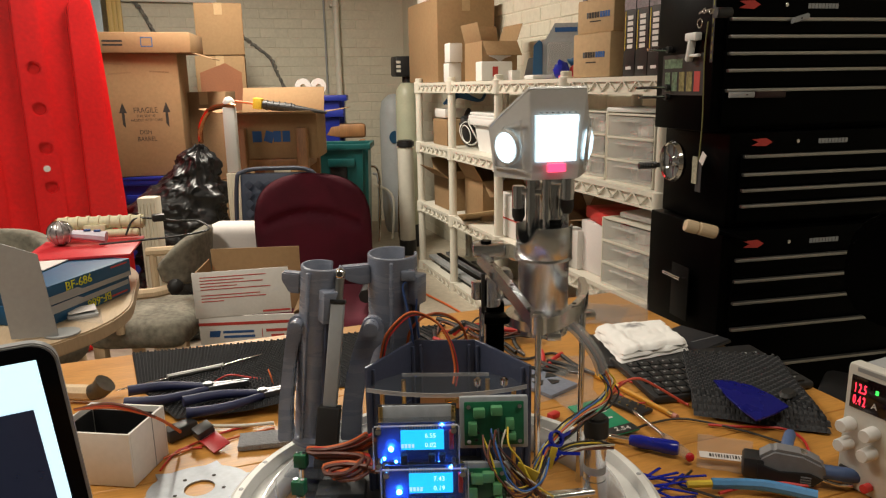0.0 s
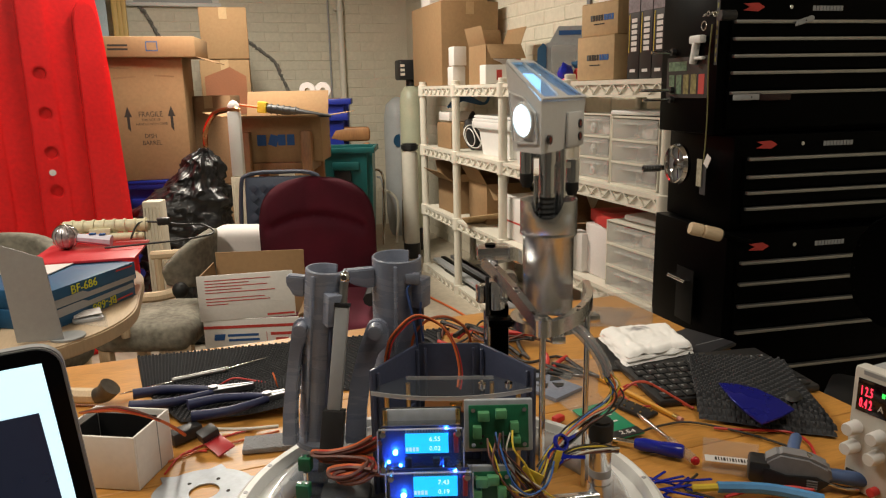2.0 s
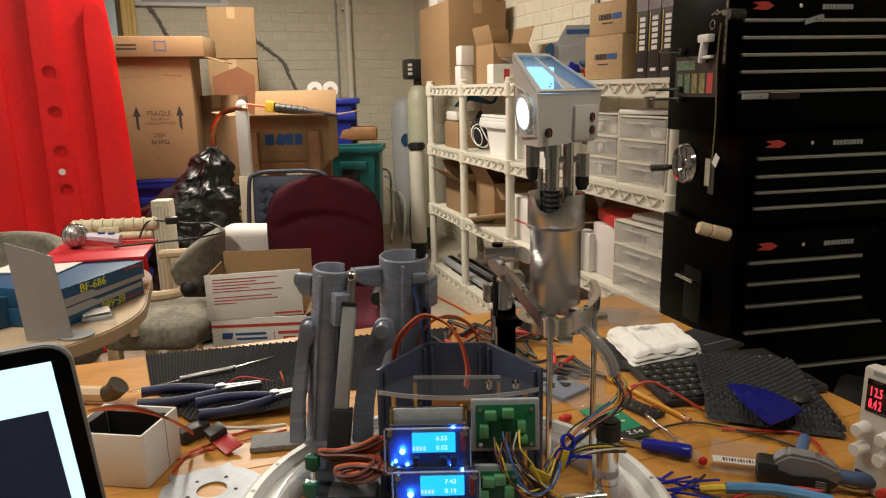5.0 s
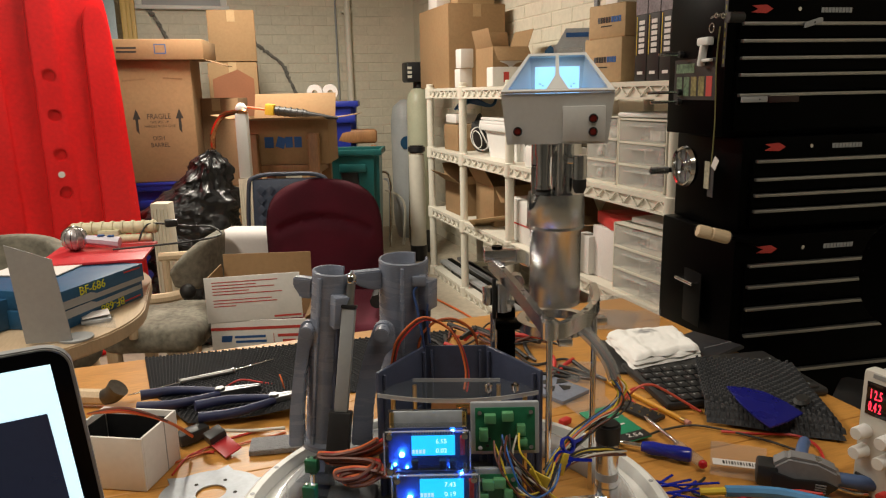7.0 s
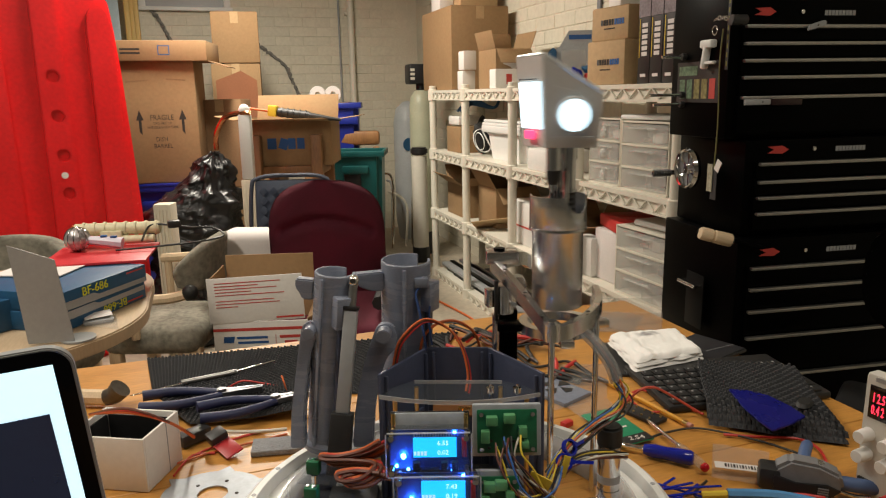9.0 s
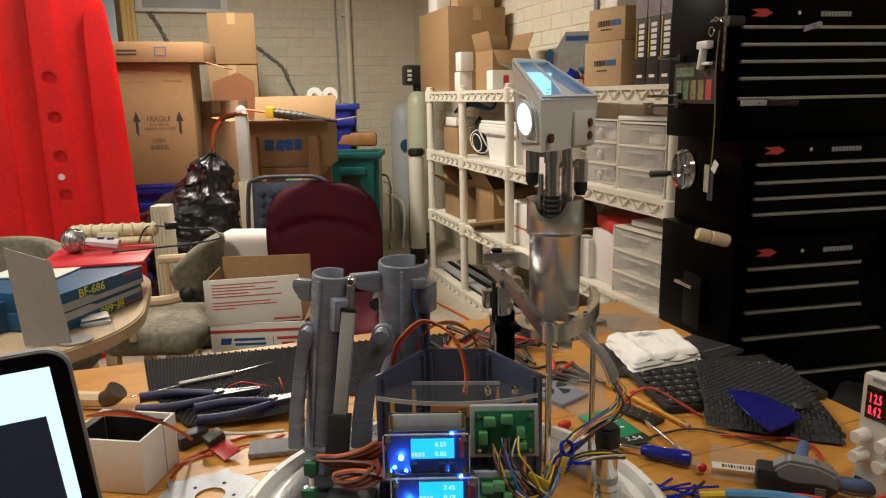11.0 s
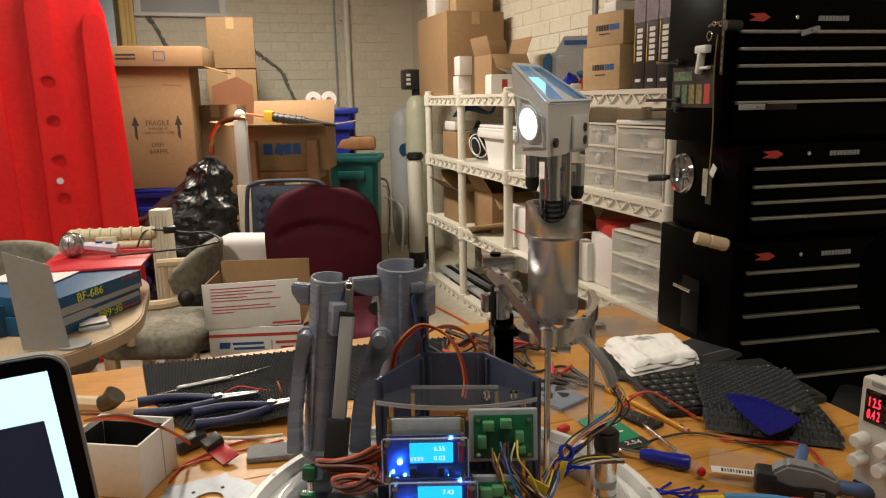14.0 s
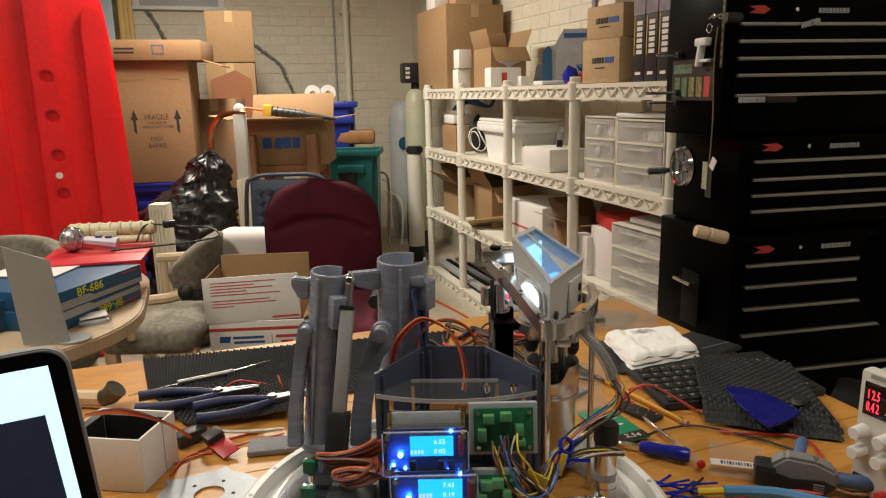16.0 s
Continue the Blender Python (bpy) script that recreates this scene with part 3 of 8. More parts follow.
def rubbish_bag():
    lo, hi = Vector((-0.035, 3.600, 0.55)), Vector((0.075, 3.600, 0.90))
    R, top = 0.205, 0.915
    b = bmesh.new()
    n, rings = 150, []
    prof = [(0.0, 0.80), (0.04, 0.97), (0.15, 1.03), (0.35, 1.0), (0.55, 0.99), (0.70, 1.0), (0.75, 0.96), (0.78, 0.86), (0.81, 0.70), (0.85, 0.60), (0.90, 0.52), (0.95, 0.40), (1.0, 0.10)]
    for i in range(121):
        s = i / 120
        r = float(np.interp(s, [p[0] for p in prof], [p[1] for p in prof])) * R
        k = max(0.0, (s - 0.70) / 0.30)
        cx = lo.x + (hi.x - lo.x) * k ** 0.8
        ring = []
        for j in range(n):
            a = math.tau * j / n
            c, d = math.cos(a), math.sin(a)
            flat = 0.040 * abs(noise.noise(Vector((c * 1.3, d * 1.3 + 4, s * 11 + 0.6 * c)))) + 0.012 * abs(noise.noise(Vector((c * 4, d * 4, s * 34 + 1.5 * c))))
            fold = 0.034 * abs(noise.noise(Vector((c * 3.0 + s * 3, d * 3.0, s * 7 + 8 + 2 * c)))) + 0.015 * abs(noise.noise(Vector((c * 11, d * 11, s * 6))))
            q = r - flat * (1 - k) - fold * min(1.0, 2.2 * k) * 0.6
            at = Vector((c * q, d * q, top * s))
            for f, h in ((6.0, 0.030), (13.0, 0.017), (29.0, 0.008)):
                q += h * ((1 - abs(noise.noise(at * f + Vector((f, at.z * 4, at.x * 5))))) ** 5 - 0.55)
            q = max(q, 0.02)
            ring.append(b.verts.new((cx + c * q * 1.16 - 0.012, lo.y + d * q, top * s + 0.016 * k * noise.noise(Vector((c * 5, d * 5, 3))))))
        rings.append(ring)
    g = thing("rubbish_bag", pose(0, 0, 0.002), "full slumped black rubbish bag with a loose top", "bag")
    for name, some in (("sack", rings[:97]), ("gathered_top", rings[96:])):
        m = bmesh.new()
        copy = [[m.verts.new(v.co) for v in r] for r in some]
        for p, q in zip(copy, copy[1:]):
            for j in range(n):
                m.faces.new((p[j], p[(j + 1) % n], q[(j + 1) % n], q[j]))
        m.faces.new(copy[0][::-1] if name == "sack" else copy[-1])
        part(name, m, BAG, g, smooth=80)
    b.free()


rubbish_bag()


def computer_carton():
    t = thing("wooden_stool", pose(0.47, 3.87, 0, 0, 0, -19), "dark wooden table frame holding an open carton", "table")
    for sx in (-1, 1):
        for sy in (-1, 1):
            part("leg", box(0.055, 0.05, 0.98, (sx * 0.155, sy * 0.18, 0), 0.005), OAK_DARK, t)
        part("rail", box(0.03, 0.32, 0.05, (sx * 0.155, 0, 0.77), 0.004), OAK_DARK, t)
    for sy in (-0.15, 0.15):
        part("rail", box(0.26, 0.03, 0.05, (0, sy, 0.77), 0.004), OAK_DARK, t)
    c = open_carton("carton", 0.47, 3.87, 0.822, 0.455, 0.30, 0.225, "open brown computer carton with a blue wordmark", turn=-19, flaps=(12, 8, 6, 66))
    # the wordmark becomes a plain blue row of blocks
    y = -0.1518
    for k, (x, w) in enumerate(((-0.078, 0.046), (-0.026, 0.044), (0.024, 0.038), (0.070, 0.038))):
        part("wordmark", box(w, 0.0012, 0.055, (x, y, 0.085), rot=(0, 18 if k == 1 else 0, 0)), INK_BLUE, c, "blue printed wordmark block")


computer_carton()


def staple_gun():
    g = thing("caulking_gun", pose(0.40, 3.71, 1.072, 0, 8, -19), "black and yellow caulking gun laid on an open carton", "tool")
    part("barrel", cyl(0.022, 0.16, (-0.02, 0, 0.02), rot=(0, 90, 0), bevel=0.003), BLACK_PLASTIC, g)
    for k in range(5):
        part("ring", lathe([(0.0225, -0.004), (0.026, -0.003), (0.026, 0.003), (0.0225, 0.004)], 20, (0.0 + 0.03 * k, 0, 0.02), (0, 90, 0)), BLACK_PLASTIC, g)
    part("tip", cyl(0.018, 0.16, (0.14, 0, 0.02), r2=0.006, rot=(0, 90, 0)), BLACK_PLASTIC, g)
    part("collar", box(0.045, 0.05, 0.055, (-0.045, 0, -0.005), 0.006), YELLOW, g, "yellow plastic collar")
    part("rod", cyl(0.006, 0.14, (-0.20, 0, 0.02), rot=(0, 90, 0)), ORANGE_WIRE, g)


staple_gun()


def paper_rolls():
    for x in (0.791, 0.896):
        r = thing("paper_roll", pose(x, 4.98, 1.181, 90, 0, -12), "white paper roll seen end on above a bin", "roll", "paper rolls")
        part("paper", lathe([(0.016, -0.05), (0.052, -0.05), (0.055, -0.045), (0.055, 0.045), (0.052, 0.05), (0.018, 0.05), (0.018, -0.05)], 28), PAPER, r)
        part("core", lathe([(0.015, -0.051), (0.018, -0.051), (0.018, 0.051), (0.015, 0.051), (0.015, -0.051)], 20), CARD, r)
    carton("carton", 0.845, 4.99, 0.0, 0.32, 0.26, 1.125, "tall brown carton carrying paper rolls", turn=-15)


paper_rolls()
lidded_bin("storage_bin", 0.90, 4.58, 0.17, 0.2, 0.33, BLUE_BIN, "bright blue plastic tub stacked above a teal bin", turn=-15, z=0.79)
carton("carton", 0.90, 4.62, 0.0, 0.24, 0.26, 0.785, "brown carton under a blue tub", turn=-15)
lidded_bin("storage_bin", 0.905, 4.30, 0.315, 0.26, 0.84, TEAL_BIN, "tall teal plastic storage bin with a broken front", turn=-19)
# black plate on the front paints the dark inside the broken opening
part("broken_opening", box(0.10, 0.004, 0.13, (-0.02, -0.132, 0.60), 0.01), BLACK_PLASTIC, bpy.data.objects["storage_bin.002"])


def wood_chair():
    # back of a wooden chair, built as rails and posts without its seat
    c = thing("wooden_headboard", pose(0.925, 4.49, 0, 0, 0, -19), "brown wooden chair back without a seat behind a teal bin", "headboard")
    part("top_rail", box(0.33, 0.03, 0.09, (0, 0, 0.86), 0.02), OAK_DARK, c)
    part("lower_rail", box(0.33, 0.025, 0.08, (0, 0, 0.5), 0.01), OAK_DARK, c)
    for s in (-1, 1):
        part("post", box(0.04, 0.035, 0.85, (s * 0.14, 0, 0), 0.008), OAK_DARK, c)


SLATE_TUBE = mat("slate_enamel", (0.045, 0.055, 0.085), 0.4, vary=0.15)


def folding_chair():
    c = thing("folding_chair", pose(0.335, 3.0, -0.0, 0, 0, -16), "slate blue padded metal folding chair", "chair")
    part("backrest", box(0.30, 0.03, 0.285, (0, 0.01, 0.545), 0.014, rot=(-8, 0, 0)), VINYL_BLUE, c)
    part("frame", cord([(-0.172, 0.02, 0.02), (-0.172, 0.0, 0.45), (-0.165, 0.03, 0.77), (-0.135, 0.045, 0.835), (0, 0.05, 0.845), (0.135, 0.045, 0.835), (0.165, 0.03, 0.77), (0.172, 0.0, 0.45), (0.172, 0.02, 0.02)], 0.009), SLATE_TUBE, c)
    part("seat", box(0.32, 0.38, 0.04, (0, -0.2, 0.43), 0.016), VINYL_BLUE, c)
    for k in range(7):
        for j in range(6):
            part("quilt_tuft", box(0.028, 0.003, 0.028, (-0.12 + 0.04 * k, -0.021 + 0.0056 * j, 0.575 + 0.040 * j), 0.001, rot=(-8, 45, 0)), VINYL_BLUE, c)
    for s in (-1, 1):
        part("leg", cord([(s * 0.16, -0.38, 0.02), (s * 0.16, -0.1, 0.42)], 0.011), BLACK_STEEL, c)


wood_chair()
folding_chair()


def posts():
    for x, y, h, w, lab in ((0.205, 3.47, 0.79, 0.062, "pale grooved timber post standing behind a chair"), (*(-0.1500, 2.8990, 0.6090)[:2], (-0.1340, 2.9340, 0.7780)[2], 0.066, "pale grooved timber post standing by a tapestry chair")):
        p = thing("timber_post", pose(x, y, 0, 0, 0, -19), lab, "post", "timber posts")
        part("core", box(w, w, h, bevel=0.003), PALE_TIMBER, p)
        for k in range(5):
            part("flute", box(w / 8, 0.006, h - 0.02, (-w / 2 + w * (k + 0.5) / 5, -w / 2 - 0.002, 0), 0.002), PALE_TIMBER, p)
    p = thing("bed_post", pose(0.205, 3.47, 0.792, 0, 0, -19), "white painted post with a rounded finial", "post")
    part("shaft", box(0.055, 0.045, 0.30, bevel=0.006), WHITE, p)
    part("finial", ball(0.03, (0, 0, 0.315), (0.95, 0.7, 1.1)), WHITE, p)
    solid("bent_tube", cord([(0.07, 3.6, 0.93), (0.075, 3.57, 1.0), (0.12, 3.52, 1.08), (0.20, 3.46, 1.10), (0.23, 3.45, 1.095)], 0.013), mat("copper", (0.55, 0.25, 0.12), 0.25, metal=1), pose(0, 0, 0),
          "bent copper tube hooked on a post", "tube")


posts()


def tanks():
    t = thing("softener_tank", pose(1.54, 5.02, 0), "pale green fibreglass water softener tank with black valve", "tank")
    part("vessel", lathe([(0, 0.04), (0.075, 0.05), (0.085, 0.10), (0.085, 1.09), (0.075, 1.15), (0.05, 1.19), (0.03, 1.20)], 32), TAN_TANK, t)
    part("foot", cyl(0.09, 0.18, seg=32, bevel=0.01), BLACK_PLASTIC, t)
    part("valve", box(0.20, 0.14, 0.14, (0.0, 0, 1.24), 0.015), BLACK_PLASTIC, t)
    part("neck", cyl(0.035, 0.06, (0, 0, 1.19)), BLACK_PLASTIC, t)
    for k in range(3):
        part("button", box(0.03, 0.006, 0.018, (-0.08, -0.071, 1.27 + 0.03 * k)), PVC, t)
    b = thing("brine_tank", pose(1.43, 4.74, 0), "cream plastic brine tank with a black lid", "tank")
    part("vessel", cyl(0.055, 0.76, seg=32, bevel=0.012), PVC, b)
    part("lid", cyl(0.06, 0.05, (0, 0, 0.761), seg=32, bevel=0.01), BLACK_PLASTIC, b)
    part("foot", cyl(0.06, 0.12, (0, 0, 0.0), seg=32, bevel=0.01), BLACK_PLASTIC, b)
    w = thing("pressure_tank", pose(1.60, 5.6, 0), "white domed pressure tank with a round blue badge", "tank")
    part("vessel", lathe([(0, 0.0), (0.08, 0.0), (0.10, 0.05), (0.115, 0.2), (0.115, 0.95), (0.095, 1.06), (0.04, 1.11), (0, 1.12)], 32), mat("grey_white_tank", (0.40, 0.42, 0.43), 0.5, vary=0.12), w)
    part("badge", cyl(0.05, 0.004, (-0.03, -0.112, 0.78), rot=(90, 0, 15)), BLUE_CARD, w)
    rng = random.Random(8)
    for k in range(7):
        x, y = 1.36 + rng.uniform(-0.10, 0.14), 5.30 + rng.uniform(-0.2, 0.3)
        solid("pipe_fitting", cord([(x, y, 0.03), (x + 0.02, y + 0.03, 0.3 + 0.05 * k), (x + rng.uniform(-0.2, 0.2), y + 0.1, 0.42 + 0.03 * k)], 0.010), (GREY_SHEET, PVC, CHROME)[k % 3], pose(0, 0, 0),
              "plumbing pipe fitting near the tanks", "pipe", "plumbing pipes")


tanks()


def office_chair():
    c = thing("office_chair", pose(0.385, 2.42, 0, 0, 0, -19), "maroon upholstered office chair with black arms", "chair")
    b = bmesh.new()
    n = 36
    W = 0.205
    grid = []
    for j in range(n + 1):
        row = []
        v = j / n
        z = 0.49 + 0.408 * v
        half = W * max(0.02, 1.0 - (0.992 * max(0, (v - 0.38) / 0.62)) ** 4.0) ** 0.45 * (0.94 + 0.06 * min(1, v / 0.2))
        for i in range(n + 1):
            u = -1 + 2 * i / n
            crown = -0.012 * u * u * v
            groove = 0.034 * math.exp(-((v - (0.66 - 0.18 * u * u)) / 0.035) ** 2) * (1 if abs(u) < 0.8 else 0)
            edge = 0.035 * (abs(u) ** 6)
            row.append(b.verts.new((u * half, -0.035 + 0.045 * u * u + groove + edge - 0.02 * math.sin(v * 2.6), z + crown)))
        grid.append(row)
    for j in range(n):
        for i in range(n):
            b.faces.new((grid[j][i], grid[j][i + 1], grid[j + 1][i + 1], grid[j + 1][i]))
    ext = bmesh.ops.solidify(b, geom=b.faces[:], thickness=-0.05)
    bmesh.ops.smooth_vert(b, verts=b.verts, factor=0.5, use_axis_x=True, use_axis_y=True, use_axis_z=True)
    part("backrest", b, MAROON, c, smooth=80)
    part("back_shell", box(0.30, 0.03, 0.16, (0, 0.06, 0.55), 0.012), BLACK_PLASTIC, c)
    part("seat", box(0.46, 0.44, 0.09, (0, -0.24, 0.42), 0.035, seg=4), MAROON, c)
    for s in (-1, 1):
        part("armrest", cord([(s * 0.19, 0.02, 0.44), (s * 0.215, -0.03, 0.52), (s * 0.215, -0.14, 0.555), (s * 0.21, -0.34, 0.55)], 0.022), BLACK_PLASTIC, c)
    part("column", cyl(0.03, 0.36, (0, -0.22, 0.08)), BLACK_STEEL, c)
    for k in range(5):
        a = math.radians(72 * k)
        part("foot", cord([(0, -0.22, 0.12), (0.28 * math.cos(a), -0.22 + 0.28 * math.sin(a), 0.07)], 0.02), BLACK_PLASTIC, c)
        part("caster", cyl(0.03, 0.03, (0.28 * math.cos(a), -0.205 + 0.28 * math.sin(a), 0.031), rot=(90, 0, 0)), BLACK_PLASTIC, c)


office_chair()


def tapestry_chair():
    o = Vector((-0.0320, 2.5160, 0.5340))
    c = thing("tapestry_chair", pose(o.x, o.y, 0, 0, 0, -19), "worn tapestry chair with a curved back and wooden arms", "chair")
    zt, zb = (0.0570, 2.5820, 0.7140)[2], (-0.0510, 2.4250, 0.5360)[2]
    b = bmesh.new()
    rows, cols = 12, 30
    grid = []
    for j in range(rows + 1):
        v = j / rows
        row = []
        for i in range(cols + 1):
            u = -1 + 2 * i / cols
            top = zt - (zt - zb) * 0.62 * abs(u) ** 2.2
            low = zb + 0.02 * u * u
            a = u * 1.75
            k = 0.86 + 0.14 * v
            row.append(b.verts.new((-0.035 + 0.115 * k * math.cos(a), 0.03 + 0.16 * k * math.sin(a), low + (top - low) * v)))
        grid.append(row)
    for j in range(rows):
        for i in range(cols):
            b.faces.new((grid[j][i], grid[j][i + 1], grid[j + 1][i + 1], grid[j + 1][i]))
    bmesh.ops.recalc_face_normals(b, faces=b.faces)
    bmesh.ops.solidify(b, geom=b.faces[:], thickness=0.032)
    bmesh.ops.smooth_vert(b, verts=b.verts, factor=0.4, use_axis_x=True, use_axis_y=True, use_axis_z=True)
    part("backrest", b, TAPESTRY, c, smooth=80)
    part("back_support", box(0.03, 0.16, zb - 0.36, (0.05, 0.03, 0.37), 0.008), TAPESTRY, c)
    part("seat", box(0.34, 0.36, 0.10, (-0.14, 0.02, 0.335), 0.045, seg=4), TAPESTRY, c)
    for y, x0, x1, z in ((-0.16, 0.0, -0.20, zb + 0.015), (0.21, -0.02, -0.22, zb + 0.075)):
        part("arm", cord([(x0, y, z), (x0 - 0.06, y - 0.01, z - 0.012), (x1, y, z - 0.022)], 0.017), PINE, c)
        part("arm_post", cord([(x1 + 0.02, y, 0.40), (x1 + 0.02, y, z - 0.02)], 0.014), PINE, c)
    part("arm_knob", ball(0.026, (0.012, -0.16, zb + 0.02), seg=20), BLACK_RUBBER, c)
    for x in (-0.27, 0.0):
        for y in (-0.12, 0.16):
            part("leg", box(0.04, 0.04, 0.37, (x, y, 0), 0.006), PINE, c)


tapestry_chair()
copy_thing(bpy.data.objects["tapestry_chair"], pose(-0.56, 2.42, 0, 0, 0, 70) @ Matrix.Diagonal((1.5, 1.5, 1.06, 1)))
solid("white_bolster", box(0.34, 0.16, 0.20, bevel=0.045, seg=5), PAPER, pose(*(0.2030, 2.6830, 0.6200)[:2], (0.1420, 2.6770, 0.6880)[2] - 0.20, 0, 0, -24), "roll of white padding lying on a carton", "roll")
carton("carton", *(0.2030, 2.6830, 0.6200)[:2], 0.0, 0.34, 0.16, (0.1420, 2.6770, 0.6880)[2] - 0.202, "tall brown carton behind an office chair", turn=-24)

# ---- black tool chests by the shelving ----
def tool_chest(name, m, w, d, h, pulls, label, badge):
    """A chest with its front-left foot at the origin, front along x, back along y."""
    c = thing(name, m, label, "tool chest")
    part("body", box(w, d, h, (w / 2, d / 2, 0), 0.004), BLACK_STEEL, c)
    for z, hi, lo in zip(pulls, [z + 0.012 for z in pulls], [q + 0.012 for q in pulls[1:]] + [0.014]):
        dr = part("drawer", box(w - 0.05, 0.016, hi - lo - 0.003, (w / 2, -0.006, lo), 0.003), BLACK_STEEL, c)
        part("drawer_pull", box(w - 0.056, 0.014, 0.0085, (w / 2, -0.019, z), 0.0022), ALU, dr, "brushed aluminium full-width pull")
    bz = badge
    part("badge", prism([(-0.03, -0.008), (0.01, -0.010), (0.028, 0.0), (0.01, 0.010), (-0.03, 0.008), (-0.012, 0.0)], 0.003, (0.09, -0.0005, bz), (90, 0, 0)), INK_RED, c, "red swoosh badge")
    part("lock", cyl(0.005, 0.006, (0.19, -0.0005, bz), rot=(90, 0, 0), bevel=0.001), CHROME, c, "chrome key lock")
    for k in range(9):
        part("wordmark_bar", box(0.0078, 0.0012, 0.012, (0.258 + 0.0098 * k, -0.0012, bz - 0.008)), GREY_SHEET, c)
    return c


CH = (1.235, 1.464)
tool_chest("tool_cabinet", pose(1.245, 1.40, 0.06, 0, 0, -7.2), 0.70, 0.36, 0.74, (0.665, 0.61, 0.552, 0.482, 0.375, 0.25), "black steel rolling tool cabinet with aluminium pulls", 0.705)
for x in (1.26, 1.86):
    for y in (1.45, 1.66):
        part("caster", cyl(0.03, 0.025, (0, 0, 0), rot=(90, 0, 0)), BLACK_RUBBER, bpy.data.objects["tool_cabinet"], m=pose(x - 1.235, y - 1.42, -0.03))
tool_chest("tool_chest", pose(1.275, 1.43, 0.803, 0, 0, -7.2), 0.68, 0.31, 0.24, (0.178, 0.133, 0.093, 0.053), "black steel middle tool chest with aluminium pulls", 0.215)
tool_chest("tool_chest", pose(*CH, 1.045, 0, 0, -7.2), 0.67, 0.27, 0.42, (0.265, 0.225, 0.185, 0.145, 0.097), "black steel top tool chest with aluminium pulls", 0.305)


def chest_side():
    """Magnets, a bulb holder and a sticker on the side of the chests."""
    def on_side(y, z, out=0.0):
        m = pose(*CH, 0, 0, 0, -7.2) @ pose(-out, y, z, 0, 0, -90)
        return m

    s = thing("sticker", on_side(0.135, 1.135, 0.0012), "green and black sticker on a tool chest side", "sticker")
    part("sheet", box(0.20, 0.001, 0.105, (0, 0, 0)), BLACK_PLASTIC, s)
    g = mat("sticker_green", (0.11, 0.19, 0.12), 0.4, vary=0.5, scale=60)
    g2 = mat("sticker_olive", (0.22, 0.20, 0.08), 0.4, vary=0.5, scale=60)
    for k in range(5):
        part("bar", box(0.026, 0.0012, 0.050, (-0.072 + 0.036 * k, -0.0006, 0.010)), (g, g, g2, g2, INK_RED)[k], s)
    part("bar", box(0.09, 0.0012, 0.024, (-0.045, -0.0006, 0.070)), g, s)
    w = thing("chrome_wheel", on_side(0.138, 0.960, 0.0), "chrome spoked wheel mounted on the chest side", "wheel")
    part("rim", lathe([(0.042, 0.0), (0.052, 0.004), (0.055, 0.014), (0.051, 0.024), (0.046, 0.022), (0.043, 0.008), (0.042, 0.0)], 36, rot=(90, 0, 0)), CHROME, w)
    for k in range(6):
        part("spoke", box(0.007, 0.006, 0.043, (0, -0.008, 0.004)), CHROME, w, m=pose(0, 0, 0, 0, 60 * k, 0))
    part("hub", cyl(0.012, 0.02, rot=(90, 0, 0), bevel=0.002), CHROME, w)
    part("backing", cyl(0.043, 0.003, rot=(90, 0, 0), seg=32), GREY_SHEET, w)
    sp = thing("spring_bolt", on_side(0.218, 0.942, 0.0), "black coil spring bolt sticking out of the chest", "bolt")
    part("bolt", cyl(0.007, 0.07, rot=(90, 0, 0)), STEEL, sp)
    for k in range(7):
        part("coil", lathe([(0.007, -0.003), (0.011, 0), (0.007, 0.003)], 14, (0, -0.02 - 0.008 * k, 0), (90, 0, 0)), BLACK_RUBBER, sp)
    h = thing("wooden_dowel", pose(*(1.1380, 1.4120, 0.8260), 0, 105, -19), "turned pale wooden handle clipped to the chest", "handle")
    part("grip", lathe([(0, 0), (0.014, 0.001), (0.016, 0.006), (0.016, 0.030), (0.012, 0.034), (0.016, 0.038), (0.0165, 0.075), (0.015, 0.080), (0, 0.080)], 24), PINE, h)
    part("end_cap", cyl(0.0135, 0.004, (0, 0, 0.0795)), BLACK_RUBBER, h)
    part("clip", box(0.010, 0.010, 0.17, (0.0, 0.016, 0.0), 0.002), BLACK_STEEL, h)
    for y, z, l in ((0.20, 1.155, 0.10), (0.20, 1.13, 0.09), (0.2, 1.255, 0.07)):
        b = thing("steel_bit", on_side(y, z, 0.0), "slim steel driver bit held by a magnet", "bit", "steel bits")
        part("shaft", cyl(0.004, l, rot=(90, 0, 0), seg=12), STEEL, b)
        part("magnet", cyl(0.009, 0.012, rot=(90, 0, 0), seg=14), BLACK_PLASTIC, b)
    c = thing("white_clip", on_side(0.075, 1.250, 0.0), "white plastic hook clipped to the chest", "hook")
    part("plate", box(0.05, 0.02, 0.02, (0, -0.012, 0.02), 0.004), WHITE, c)
    part("prong", box(0.012, 0.02, 0.055, (-0.015, -0.012, -0.03), 0.004, rot=(0, 12, 0)), WHITE, c)
    part("bar", box(0.045, 0.012, 0.008, (0.01, -0.012, -0.02), 0.003), WHITE, c)
    k = thing("key_chain", on_side(0.04, 1.33, 0.0), "chrome key chain hung on a black hook", "chain")
    part("hook", cyl(0.012, 0.04, (0.1, 0.0, -0.005), rot=(90, 0, 0), bevel=0.002), BLACK_PLASTIC, k)
